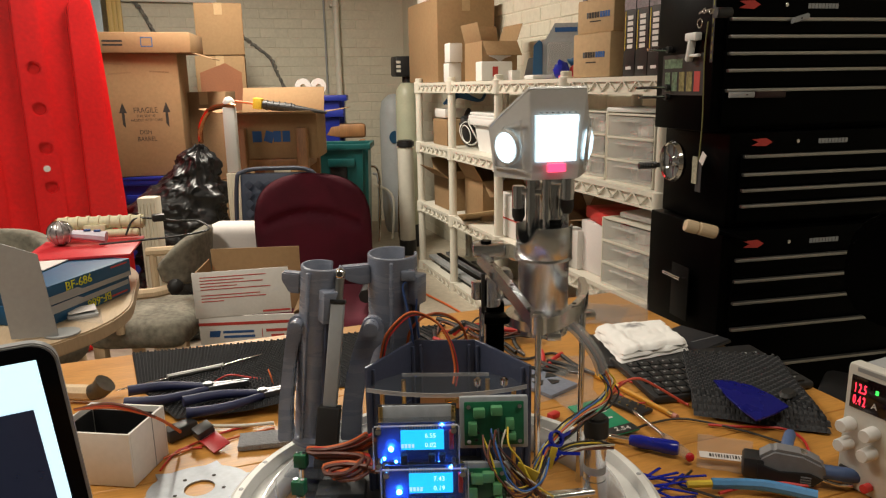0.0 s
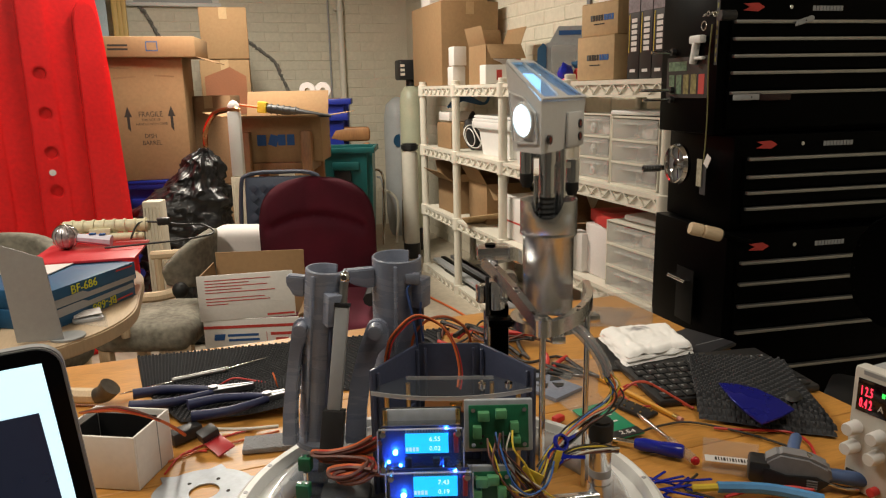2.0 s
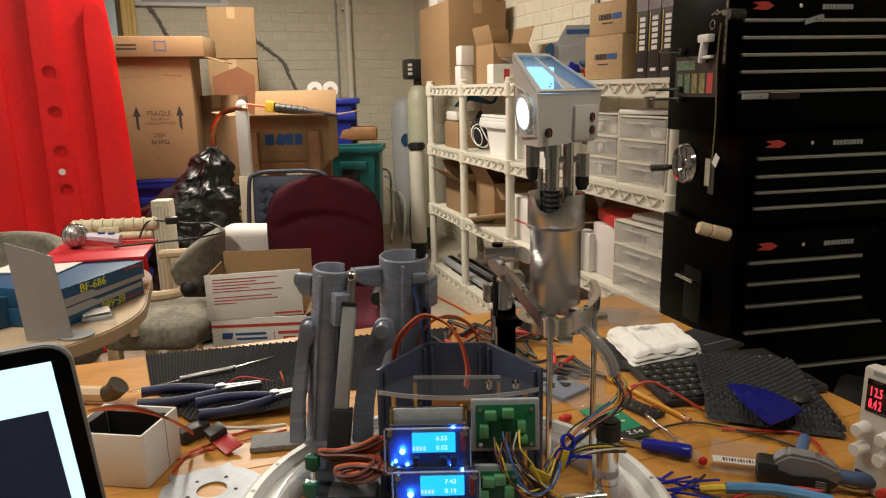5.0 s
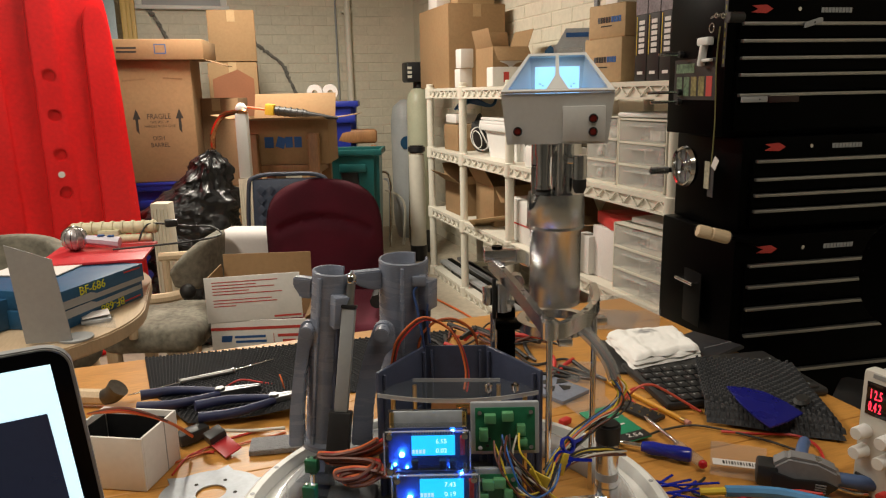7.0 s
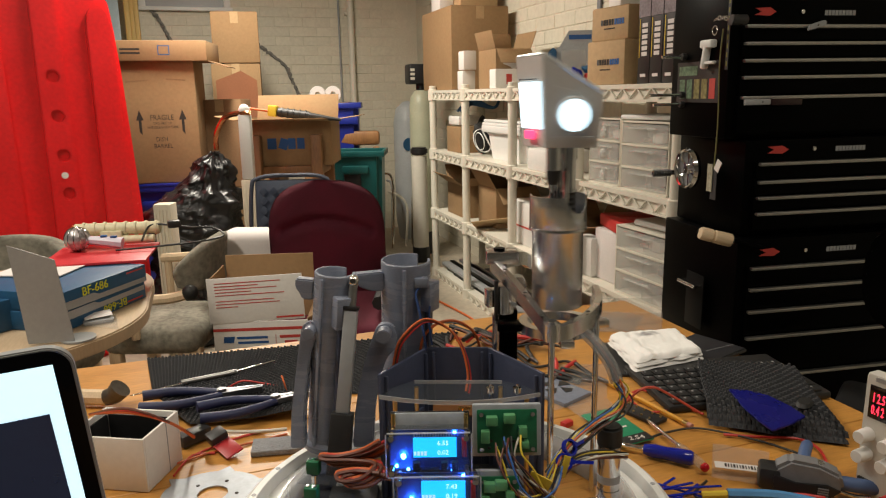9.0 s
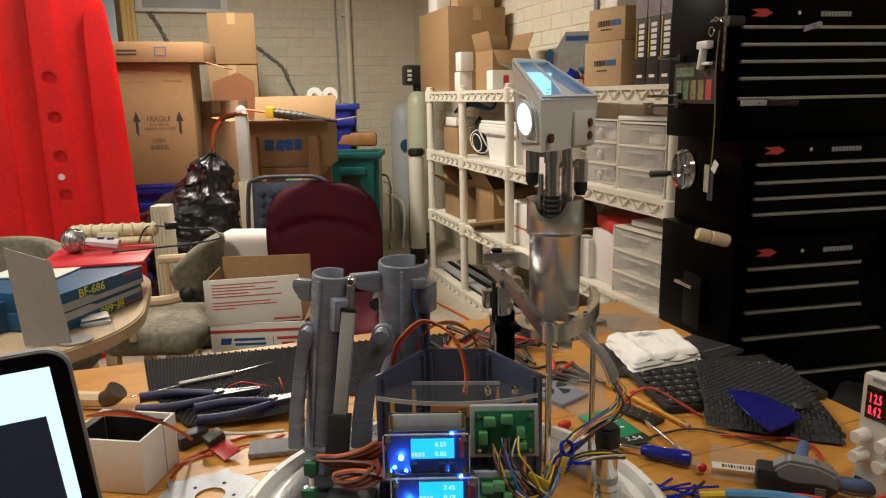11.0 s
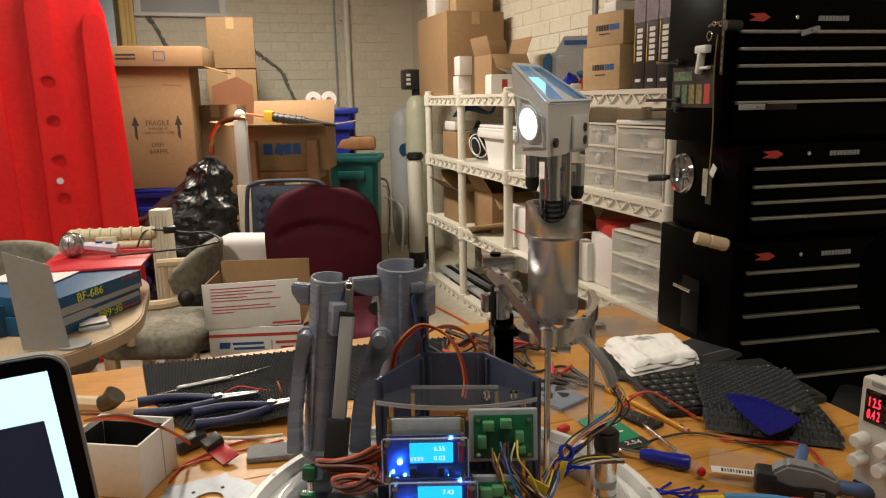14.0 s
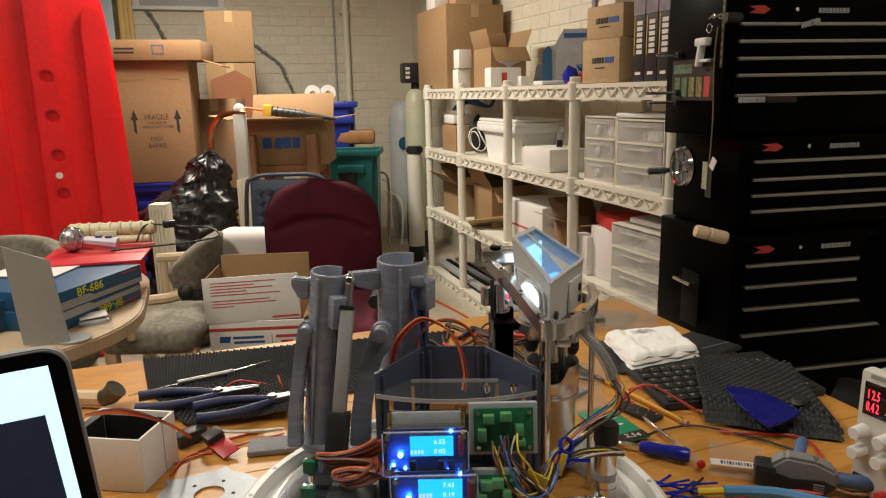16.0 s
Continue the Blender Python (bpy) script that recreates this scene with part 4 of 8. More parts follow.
    for i in range(7):
        part("link", lathe([(0.004, 0), (0.0055, 0.0015), (0.007, 0), (0.0055, -0.0015), (0.004, 0)], 12, (0.09 - 0.014 * i, -0.02, 0.004 - 0.003 * math.sin(i)), (90 if i % 2 else 40, 0, 0)), CHROME, k)
    part("ring", lathe([(0.009, 0), (0.0105, 0.0015), (0.012, 0), (0.0105, -0.0015), (0.009, 0)], 20, (0.0, -0.018, -0.02), (90, 0, 0)), CHROME, k)
    t = thing("price_tag", on_side(0.022, 0.882, 0.004), "small grey tag hanging from a bead chain", "tag")
    part("card", box(0.024, 0.0015, 0.08, (0, -0.003, 0.010), 0.0), mat("dark_tag", (0.045, 0.045, 0.048), 0.5), t)
    part("card", box(0.022, 0.0015, 0.07, (-0.014, -0.006, 0.030), 0.0), mat("printed_tag", (0.36, 0.34, 0.25), 0.6, vary=0.4, scale=150), t)
    part("card", box(0.02, 0.0015, 0.03, (0.012, -0.006, 0.085), 0.0, rot=(0, 30, 0)), PAPER, t)
    part("cord", cord([(0, -0.004, 0.09), (0.004, -0.004, 0.2), (-0.004, -0.004, 0.34), (0.002, -0.004, 0.43)], 0.0018, seg=6), mat("tarnished_chain", (0.16, 0.15, 0.05), 0.5), t)
    p = thing("chest_handle", on_side(0.10, 0.650, 0.0), "slim chrome side handle on the tool cabinet", "handle")
    part("bar", cyl(0.005, 0.085, (-0.042, -0.02, 0), rot=(0, 90, 0), seg=14), CHROME, p)
    part("backing_plate", box(0.085, 0.003, 0.15, (0.01, 0.0, -0.12), 0.001), mat("dark_panel_enamel", (0.004, 0.004, 0.0042), 0.5, spec=0.1), p)
    for x in (-0.035, 0.035):
        part("stub", cyl(0.004, 0.02, (x, 0.0, 0), rot=(90, 0, 0), seg=10), CHROME, p)


chest_side()


def chest_knives():
    """Knives stuck to the pulls of the top chest."""
    face = pose(*CH, 1.045, 0, 0, -7.2)
    k = thing("folding_knife", face @ pose(0.183, -0.034, 0.257, 0, -12, 0), "silver folding knife stuck on a drawer pull", "knife", "knives")
    part("handle", prism([(0, 0), (0.050, 0.002), (0.054, 0.010), (0.050, 0.016), (0.006, 0.013)], 0.008, (0, 0.004, 0), (90, 0, 0), 0.002), GREY_SHEET, k)
    # black disc on the uncut handle paints the dark of a hole
    part("hole", cyl(0.002, 0.0006, (0.028, -0.0042, 0.008), rot=(90, 0, 0), seg=12), INK, k)
    k = thing("utility_knife", face @ pose(0.026, -0.034, 0.082, 0, 0, 0), "silver and maroon utility knife held on a drawer", "knife", "knives")
    part("blade_holder", box(0.070, 0.008, 0.014, (0.036, 0, 0.002), 0.002), GREY_SHEET, k)
    part("stud", cyl(0.002, 0.0006, (0.048, -0.0042, 0.009), rot=(90, 0, 0), seg=12), INK, k)
    part("handle", box(0.086, 0.010, 0.018, (0.115, 0, 0), 0.003), mat("dark_maroon_grip", (0.020, 0.004, 0.006), 0.35), k, "dark maroon grip")
    part("rim", box(0.086, 0.002, 0.0016, (0.115, -0.0055, 0.0165), 0.0005), CHROME, k)
    st = thing("measuring_strip", pose(*CH, 0, 0, 0, -7.2) @ pose(-0.001, 0.008, 1.215, 0, 0, -90), "black adhesive strip with yellow dashes", "strip")
    part("band", box(0.012, 0.0008, 0.20), BLACK_PLASTIC, st)
    for i in range(9):
        part("dash", box(0.004, 0.0004, 0.012, (0, -0.0007, 0.008 + 0.021 * i)), mat("dull_yellow", (0.20, 0.19, 0.02), 0.6) if i == 0 else bpy.data.materials["dull_yellow"], st)


chest_knives()

# ---- loads on the shelving ----
def printed(c, marks):
    for name, w, h, at, rot, m in marks:
        part(name, box(w, 0.0008, h, at, rot=rot), m, c)


TOP, MID, LOW, BOT = LEVELS[3] + 0.001, LEVELS[2] + 0.001, LEVELS[1] + 0.001, LEVELS[0] + 0.001
carton("carton", 1.605, 4.30, TOP, 0.36, 0.56, 0.475, "large plain brown carton on the top shelf")
carton("carton", 1.66, 4.32, TOP + 0.477, 0.24, 0.30, 0.16, "pale brown carton stacked high on another", material=CARD_PALE)
carton("white_carton", 1.49, 4.36, TOP + 0.477, 0.09, 0.16, 0.14, "small white carton stacked on a big carton", material=WHITE_CARD, tape=False)
for k, z in enumerate((0.0, 0.105)):
    carton("white_carton", 1.432, 3.80 - 0.02 * k, TOP + z, 0.075, 0.085, 0.10, "small plain white cubic carton", material=WHITE_CARD, tape=False, group="white cubes")
c = open_carton("carton", 1.575, 3.60, TOP, 0.20, 0.24, 0.20, "open brown carton with a torn white label", flaps=(75, 70, -50, 75))
part("label", prism([(-0.06, -0.03), (-0.02, -0.045), (0.0, -0.06), (0.03, -0.04), (0.065, -0.03), (0.07, 0.03), (-0.07, 0.03)], 0.001, (0.0, -0.1205, 0.155), (90, 0, 0)), PAPER, c, "torn white shipping label")
carton("white_carton", 1.515, 3.42, TOP, 0.17, 0.08, 0.095, "low white carton with red print", material=WHITE_CARD, tape=False)
part("print", box(0.03, 0.001, 0.05, (-0.01, -0.041, 0.02)), INK_RED, bpy.data.objects["white_carton.003"])
carton("white_carton", 1.60, 3.36, TOP, 0.05, 0.05, 0.05, "tiny white carton on the shelf", material=WHITE_CARD, tape=False)
for k in range(3):
    solid("black_case", box(0.05, 0.14, 0.10, bevel=0.012, rot=(0, 14, 0)), BLACK_PLASTIC, pose(1.57 + 0.055 * k, 3.08, TOP + 0.002), "glossy black plastic case leaning on shelf", "case", "black cases")
p = thing("blister_pack", pose(1.62, 2.93, TOP, -10, 0, -25), "blue and clear plastic blister pack", "packaging")
part("card", prism([(-0.10, 0), (0.08, 0), (0.08, 0.18), (0.095, 0.25), (-0.02, 0.25), (-0.06, 0.18), (-0.10, 0.16)], 0.004, (0, 0, 0), (90, 0, 0)), mat("grey_blue_card", (0.36, 0.38, 0.40), 0.4), p)
part("edge", prism([(-0.12, 0), (-0.075, 0), (-0.075, 0.16), (-0.09, 0.175), (-0.115, 0.15)], 0.012, (0, -0.004, 0), (90, 0, 0), 0.003), BLUE_CARD, p)
part("shell", box(0.11, 0.03, 0.15, (0.0, -0.022, 0.01), 0.008), CLEAR_BAG, p)
part("header", box(0.10, 0.001, 0.02, (0.03, -0.0052, 0.21)), INK_BLUE, p)
s = thing("snack_bag", pose(1.555, 2.72, TOP, 0, 0, -20), "shiny red and blue crumpled packet", "packaging")
for k, (x, z, m, sc) in enumerate(((-0.035, 0.035, BLUE_BRIGHT, (0.8, 0.6, 0.95)), (0.035, 0.03, RED_WIRE, (0.9, 0.6, 0.85)), (0.03, 0.07, BLUE_CARD, (1.0, 0.5, 0.4)))):
    b = ball(0.042, (x, 0, z), sc, 16)
    for v in b.verts:
        v.co *= 1 + 0.18 * noise.noise(v.co * 60 + Vector((k, 0, 0)))
        v.co.z = max(v.co.z, 0.0)
    part("pouch", b, m, s)
part("base_pouch", box(0.10, 0.05, 0.014, (0, -0.02, 0), 0.005), mat("pink_film", (0.75, 0.05, 0.22), 0.3), s)
solid("white_tray", box(0.11, 0.09, 0.018, bevel=0.007), WHITE, pose(1.47, 2.83, TOP), "small white plastic tray on the shelf", "tray")
solid("cardboard_sheet", box(0.13, 0.006, 0.62, bevel=0.001), mat("grey_board", (0.36, 0.31, 0.27), 0.85), pose(1.60, 2.43, TOP, -13, 9, -10), "grey cardboard sheet leaning against the wall", "sheet", "leaning sheets")
solid("cardboard_sheet", box(0.16, 0.006, 0.45, bevel=0.001), mat("grey_board_dark", (0.27, 0.23, 0.20), 0.85), pose(1.66, 2.36, TOP, -11, 9, -14), "darker cardboard sheet leaning against the wall", "sheet", "leaning sheets")
solid("wall_hook", box(0.012, 0.03, 0.16, bevel=0.003), GREY_PLASTIC, pose(1.835, 3.08, 1.46), "grey metal bracket screwed to the wall", "bracket")


def kit_carton(x, y, z, sx, sy, sz, turn, label):
    c = carton("kit_carton", x, y, z, sx, sy, sz, label, turn=turn, tape=False, material=CARD_PALE)
    for k in range(5):
        part("wordmark", box(0.011, 0.0008, 0.020, (-0.042 + 0.0145 * k, -sy / 2 - 0.0008, sz * 0.45)), mat("slate_ink", (0.10, 0.10, 0.10), 0.8) if k == 0 else INK, c)
    for k in range(4):
        part("wordmark", box(0.011, 0.0008, 0.020, (0.032 + 0.0135 * k, -sy / 2 - 0.0008, sz * 0.45)), INK_BLUE, c)
    part("print", box(0.06, 0.0008, 0.004, (0, -sy / 2 - 0.0008, sz * 0.33)), INK, c)
    return c


kit_carton(1.50, 2.335, TOP, 0.215, 0.17, 0.155, -84, "brown model kit carton with blue print")
kit_carton(1.51, 2.34, TOP + 0.157, 0.20, 0.16, 0.115, -82, "smaller brown model kit carton on top")
carton("white_carton", 1.51, 2.36, TOP + 0.273, 0.085, 0.08, 0.04, "flat white carton on model kit cartons", material=WHITE_CARD, tape=False)
BLACK_CARD = mat("black_carton", (0.016, 0.014, 0.014), 0.5, vary=0.2)
PHOTO = mat("printed_sky", (0.20, 0.17, 0.19), 0.45, vary=0.4, scale=14)
for k in range(4):
    c = thing("model_box", pose(1.53, 2.11 - 0.069 * k, TOP, 0, 0, -90), "black printed model kit box standing upright", "box", "model kit boxes")
    part("body", box(0.066, 0.20, 0.34, bevel=0.002), BLACK_CARD, c)
    part("picture", box(0.064, 0.001, 0.11, (0, -0.1008, 0.215)), PHOTO, c, "printed picture panel")
    for i in range(6):
        part("title_bar", box(0.030, 0.001, 0.013, (0.004, -0.1008, 0.09 + 0.0185 * i)), PAPER, c)
    part("title_frame", box(0.003, 0.001, 0.125, (-0.024, -0.1008, 0.085)), YELLOW, c)
    part("mark", box(0.03, 0.001, 0.010, (0, -0.1008, 0.022)), PAPER, c)

# second tier
solid("cable_coil", merge(merge(lathe([(0.062, 0), (0.065, 0.003), (0.068, 0), (0.065, -0.003), (0.062, 0)], 30, (0, 0, 0.06), (70, 0, 20)), lathe([(0.052, 0), (0.055, 0.003), (0.058, 0), (0.055, -0.003), (0.052, 0)], 30, (0.02, -0.02, 0.06), (60, 20, 60))),
      lathe([(0.045, 0), (0.048, 0.003), (0.051, 0), (0.048, -0.003), (0.045, 0)], 30, (-0.01, 0.02, 0.055), (80, -10, 100))), WHITE, pose(1.46, 3.63, MID + 0.03), "loosely coiled white cable", "cable")
rubber = ball(0.10, (0, 0, 0.1), (0.5, 0.8, 1.0), 18)
for v in rubber.verts:
    v.co *= 1 + 0.35 * noise.noise(v.co * 18)
    v.co.z = max(0, v.co.z)
solid("black_harness", rubber, BLACK_RUBBER, pose(1.54, 3.83, MID), "heap of black cable and straps", "cable", smooth=80)
carton("carton", 1.52, 4.05, MID, 0.16, 0.24, 0.15, "small brown carton on the second shelf")
carton("white_carton", 1.53, 4.10, MID + 0.16, 0.14, 0.18, 0.05, "flat white device on a carton", material=WHITE_CARD, tape=False)
for k in range(4):
    solid("blue_hose", cord([(1.45, 3.85 + 0.05 * k, MID + 0.24), (1.52, 3.95, MID + 0.28 + 0.01 * k), (1.62, 3.85, MID + 0.26), (1.68, 3.9, MID + 0.33)], 0.008), BLUE_CARD, pose(0, 0, 0), "blue hose looped under the shelf", "hose", "blue hoses")
lidded_bin("white_bin", 1.58, 3.36, 0.24, 0.46, 0.17, WHITE, "white plastic storage tub with lid", z=MID)
part("lid", box(0.27, 0.49, 0.018, (0, 0, 0.172), 0.006), WHITE, bpy.data.objects["white_bin"])
part("lid", box(0.26, 0.47, 0.014, (0.004, 0.01, 0.192), 0.005), WHITE, bpy.data.objects["white_bin"])
carton("white_carton", 1.50, 2.83, MID, 0.18, 0.26, 0.095, "plain white carton on the second shelf", material=WHITE_CARD, tape=False)
solid("glass_bottle", lathe([(0, 0), (0.022, 0.0), (0.024, 0.02), (0.022, 0.05), (0.009, 0.07), (0.009, 0.09), (0, 0.09)], 20), CLEAR_BAG, pose(1.52, 2.80, MID + 0.097), "small clear bottle on a carton", "bottle")


def drawer_tower(x, y, z, w, d, h, n, label, turn, knob=True):
    t = thing("drawer_tower", pose(x, y, z, 0, 0, turn), label, "drawers")
    for s in (-1, 1):
        part("side", box(0.006, d, h, (s * (w / 2 - 0.003), 0, 0), 0.002), PVC, t)
    part("back", box(w - 0.014, 0.004, h, (0, d / 2 - 0.002, 0)), PVC, t)
    for k in range(n + 1):
        part("deck", box(w - 0.014, d - 0.006, 0.006, (0, 0, (h - 0.006) * k / n), 0.001), PVC, t)
    for k in range(n):
        z0 = (h - 0.006) * k / n + 0.009
        hh = (h - 0.006) / n - 0.012
        dr = part("drawer", box(w - 0.02, 0.005, hh, (0, -d / 2 + 0.0, z0), 0.0018), CLEAR_DRAWER, t, "translucent drawer front")
        part("lip", box(w * 0.5, 0.014, 0.006, (0, -d / 2 - 0.008, z0 + hh * 0.75), 0.002), CLEAR_DRAWER, dr)
        part("rail", box(w - 0.008, 0.004, 0.008, (0, -d / 2 - 0.0006, z0 - 0.0105), 0.001), PVC, t)
        if knob:
            part("knob", lathe([(0, 0.006), (0.012, 0.006), (0.020, 0.0), (0.021, -0.003), (0.016, 0.002), (0, 0.003)], 18, (0, -d / 2 - 0.006, z0 + hh * 0.4), (90, 0, 0)), CLEAR_DRAWER, dr)
            part("knob_dish", ball(0.009, (0, -d / 2 - 0.004, z0 + hh * 0.4), (1, 0.5, 1), 14), CHROME, dr)
        part("tub", box(w - 0.026, 0.003, hh * 0.8, (0, d / 2 - 0.012, z0), 0.001), CLEAR_DRAWER, dr)
        part("tub", box(0.003, d - 0.03, hh * 0.8, (0, 0, z0), 0.001), CLEAR_DRAWER, dr)
        rng = random.Random(k + int(100 * x))
        for i in range(4):
            part("content", box(rng.uniform(0.02, w * 0.4), rng.uniform(0.02, d * 0.4), rng.uniform(0.01, hh * 0.6), (rng.uniform(-w * 0.25, w * 0.25), rng.uniform(-d * 0.3, d * 0.2), z0 + 0.001), 0.003),
                 (GREY_PLASTIC, PAPER, CARD, MAROON)[i], t)
    return t


drawer_tower(1.535, 2.335, MID, 0.205, 0.22, 0.245, 3, "three-drawer translucent plastic tower", -88)
drawer_tower(1.53, 2.075, MID, 0.265, 0.22, 0.24, 3, "wide three-drawer translucent plastic tower", -88, knob=False)
solid("white_tray", box(0.24, 0.18, 0.016, bevel=0.006), WHITE, pose(1.53, 2.12, MID + 0.244, 0, 0, -80), "white lid lying on plastic drawers", "lid")
solid("orange_marker", cyl(0.006, 0.03, rot=(0, 90, 0)), ORANGE_WIRE, pose(1.47, 1.98, MID + 0.268), "orange marker cap on a lid", "marker")

# third tier
open_carton("carton", 1.56, 4.02, LOW, 0.24, 0.30, 0.19, "open brown carton on the third shelf", flaps=(35, 70, 30, 60))
open_carton("carton", 1.60, 3.62, LOW, 0.24, 0.26, 0.22, "open brown carton with raised flaps", flaps=(60, 75, -40, 75))
solid("cardboard_sheet", box(0.20, 0.16, 0.004), CARD_PALE, pose(1.46, 3.50, LOW + 0.030, -24, -8, -30), "loose torn piece of cardboard", "sheet")
c = carton("white_carton", 1.56, 3.02, LOW, 0.24, 0.40, 0.205, "long white carton with a red stripe on the shelf", material=WHITE_CARD, tape=False)
part("stripe", box(0.0012, 0.40, 0.008, (-0.1208, 0, 0.085)), INK_RED, c)
solid("glass_jar", lathe([(0, 0), (0.035, 0), (0.036, 0.01), (0.036, 0.12), (0.028, 0.135), (0.028, 0.15), (0, 0.15)], 24), CLEAR_BAG, pose(1.55, 3.36, LOW), "clear jar on the third shelf", "jar")
open_carton("carton", 1.58, 2.655, LOW, 0.22, 0.22, 0.17, "open grey brown carton in the middle of the shelf", material=CARD_DARK, flaps=(20, 60, 10, 50))
carton("white_carton", 1.45, 2.45, LOW, 0.055, 0.10, 0.155, "narrow white carton with dark lettering bars", material=WHITE_CARD, tape=False)
part("print", box(0.03, 0.001, 0.03, (0, -0.0512, 0.10)), INK, bpy.data.objects["white_carton.007"])
carton("white_carton", 1.50, 2.335, LOW, 0.105, 0.16, 0.20, "tall white carton beside plastic drawers", material=PAPER, tape=False)
carton("red_carton", 1.56, 2.30, LOW + 0.204, 0.22, 0.24, 0.045, "flat red printed carton on drawers", material=RED_WIRE, tape=False, turn=-15)
part("print", box(0.07, 0.001, 0.02, (-0.03, -0.1212, 0.012)), PAPER, bpy.data.objects["red_carton"])
drawer_tower(1.53, 2.06, LOW, 0.29, 0.24, 0.25, 3, "white three-drawer translucent tower", -88, knob=False)
solid("white_tray", box(0.21, 0.16, 0.022, bevel=0.008), WHITE, pose(1.53, 2.05, LOW + 0.253, 0, 0, -86), "white lid on plastic drawers", "lid")

# lowest tier: long stock
rng = random.Random(3)
for k in range(9):
    solid("metal_bar", box(0.03 + 0.01 * (k % 3), 1.9 + 0.1 * (k % 4), 0.02, bevel=0.003), (BLACK_STEEL, GREY_PLASTIC, GREY_SHEET)[k % 3], pose(1.46 + 0.05 * (k % 5), 3.2 + rng.uniform(-0.1, 0.1), BOT + 0.022 * (k // 5), 0, 0, rng.uniform(-2, 2)),
          "long dark metal bar stored on the lowest shelf", "bar", "metal bars")

# ---- the work table and what lies on it ----
TZ = 0.75


def work_table():
    t = thing("work_table", pose(0, 0, 0), "honey varnished oak work table crowded with tools", "table")
    x0, x1, y0, y1 = -0.55, 0.795, 0.34, 1.205
    n = 6
    w = (y1 - y0) / n
    for k in range(n):
        part("board", box(x1 - x0, w - 0.0006, 0.03, ((x0 + x1) / 2, y0 + w * (k + 0.5), TZ - 0.03), 0.0012, seg=1), TABLE_WOOD, t)
    for x in (x0 + 0.06, x1 - 0.06):
        for y in (y0 + 0.06, y1 - 0.06):
            part("leg", box(0.06, 0.06, TZ - 0.032, (x, y, 0), 0.006), TABLE_WOOD, t)
    for y in (y0 + 0.06, y1 - 0.06):
        part("apron", box(x1 - x0 - 0.19, 0.022, 0.08, ((x0 + x1) / 2, y, TZ - 0.113), 0.003), TABLE_WOOD, t)


work_table()


def round_table():
    t = thing("side_table", pose(-0.66, 1.70, 0), "pale maple table with rounded corners stacked with cartons", "table")
    ring = []
    for cx, cy, a0 in ((0.238, 0.09, 0), (-0.238, 0.09, 90), (-0.238, -0.124, 180), (0.238, -0.124, 270)):
        for k in range(19):
            a = math.radians(a0 + 5 * k)
            ring.append((cx + 0.287 * math.cos(a), cy + 0.287 * math.sin(a)))
    part("tabletop", prism(ring, 0.028, (0, 0, 0.712), bevel=0.003), MAPLE, t)
    part("column", cyl(0.05, 0.66, (0, 0, 0.05), seg=28), BLACK_STEEL, t)
    part("foot", lathe([(0, 0), (0.26, 0), (0.26, 0.015), (0.06, 0.05), (0, 0.05)], 40), BLACK_STEEL, t)


round_table()


def quad_basis(tl, tr, br):
    """A pose whose x runs from tl to tr, z up from br to tr, y behind; origin at tr."""
    tl, tr, br = Vector(tl), Vector(tr), Vector(br)
    x = (tr - tl).normalized()
    z = (tr - br)
    z = (z - x * z.dot(x)).normalized()
    y = z.cross(x)
    m = Matrix((x, y, z)).transposed().to_4x4()
    m.translation = tr
    return m


def rounded(w, h, r, n=6):
    """An outline with round corners, top right at the origin."""
    pts = []
    for cx, cy, a0 in ((-r, -r, 0), (-w + r, -r, 90), (-w + r, -h + r, 180), (-r, -h + r, 270)):
        for k in range(n + 1):
            a = math.radians(a0 + 90 * k / n)
            pts.append((cx + r * math.cos(a), cy + r * math.sin(a)))
    return pts


def laptop():
    m = quad_basis((-0.1370, 0.5199, 1.0040), (-0.0972, 0.5230, 1.0057), (-0.0938, 0.5610, 0.8621))
    w, h = 0.32, 0.205
    c = thing("laptop", m, "open silver laptop with a bright white and navy screen", "laptop")
    part("lid", prism(rounded(w, h, 0.017), 0.006, (0, 0.006, 0), (90, 0, 0), 0.001), GREY_SHEET, c)
    part("bezel", prism([(x * 0.988 - 0.002, y * 0.98 - 0.002) for x, y in rounded(w, h, 0.016)], 0.0012, (0, 0.0, 0), (90, 0, 0)), mat("black_glass", (0.002, 0.003, 0.006), 0.12, spec=0.06), c)
    part("screen", box(w - 0.026, 0.0006, h - 0.026, (-w / 2, -0.0014, -h + 0.013)), SCREEN_WHITE, c, "bright white screen")
    part("screen_window", box(w - 0.044, 0.0006, h - 0.066, (-w / 2 - 0.0, -0.0022, -h + 0.013)), SCREEN_DARK, c, "dark navy window on the screen")
    # the keyboard half lies flat on the table
    base = m.inverted() @ pose(*(m @ Vector((-w / 2, 0, -h))), 0, 0, -14)
    low = (m @ Vector((-w / 2, 0, -h))).z
    part("base", box(w, 0.21, 0.014, (0, -0.105, TZ + 0.001 - low), 0.004), GREY_SHEET, c, m=base)
    part("hinge", box(w * 0.8, 0.012, low - TZ - 0.01, (0, 0.0, TZ + 0.011 - low), 0.003), BLACK_PLASTIC, c, m=base)


laptop()


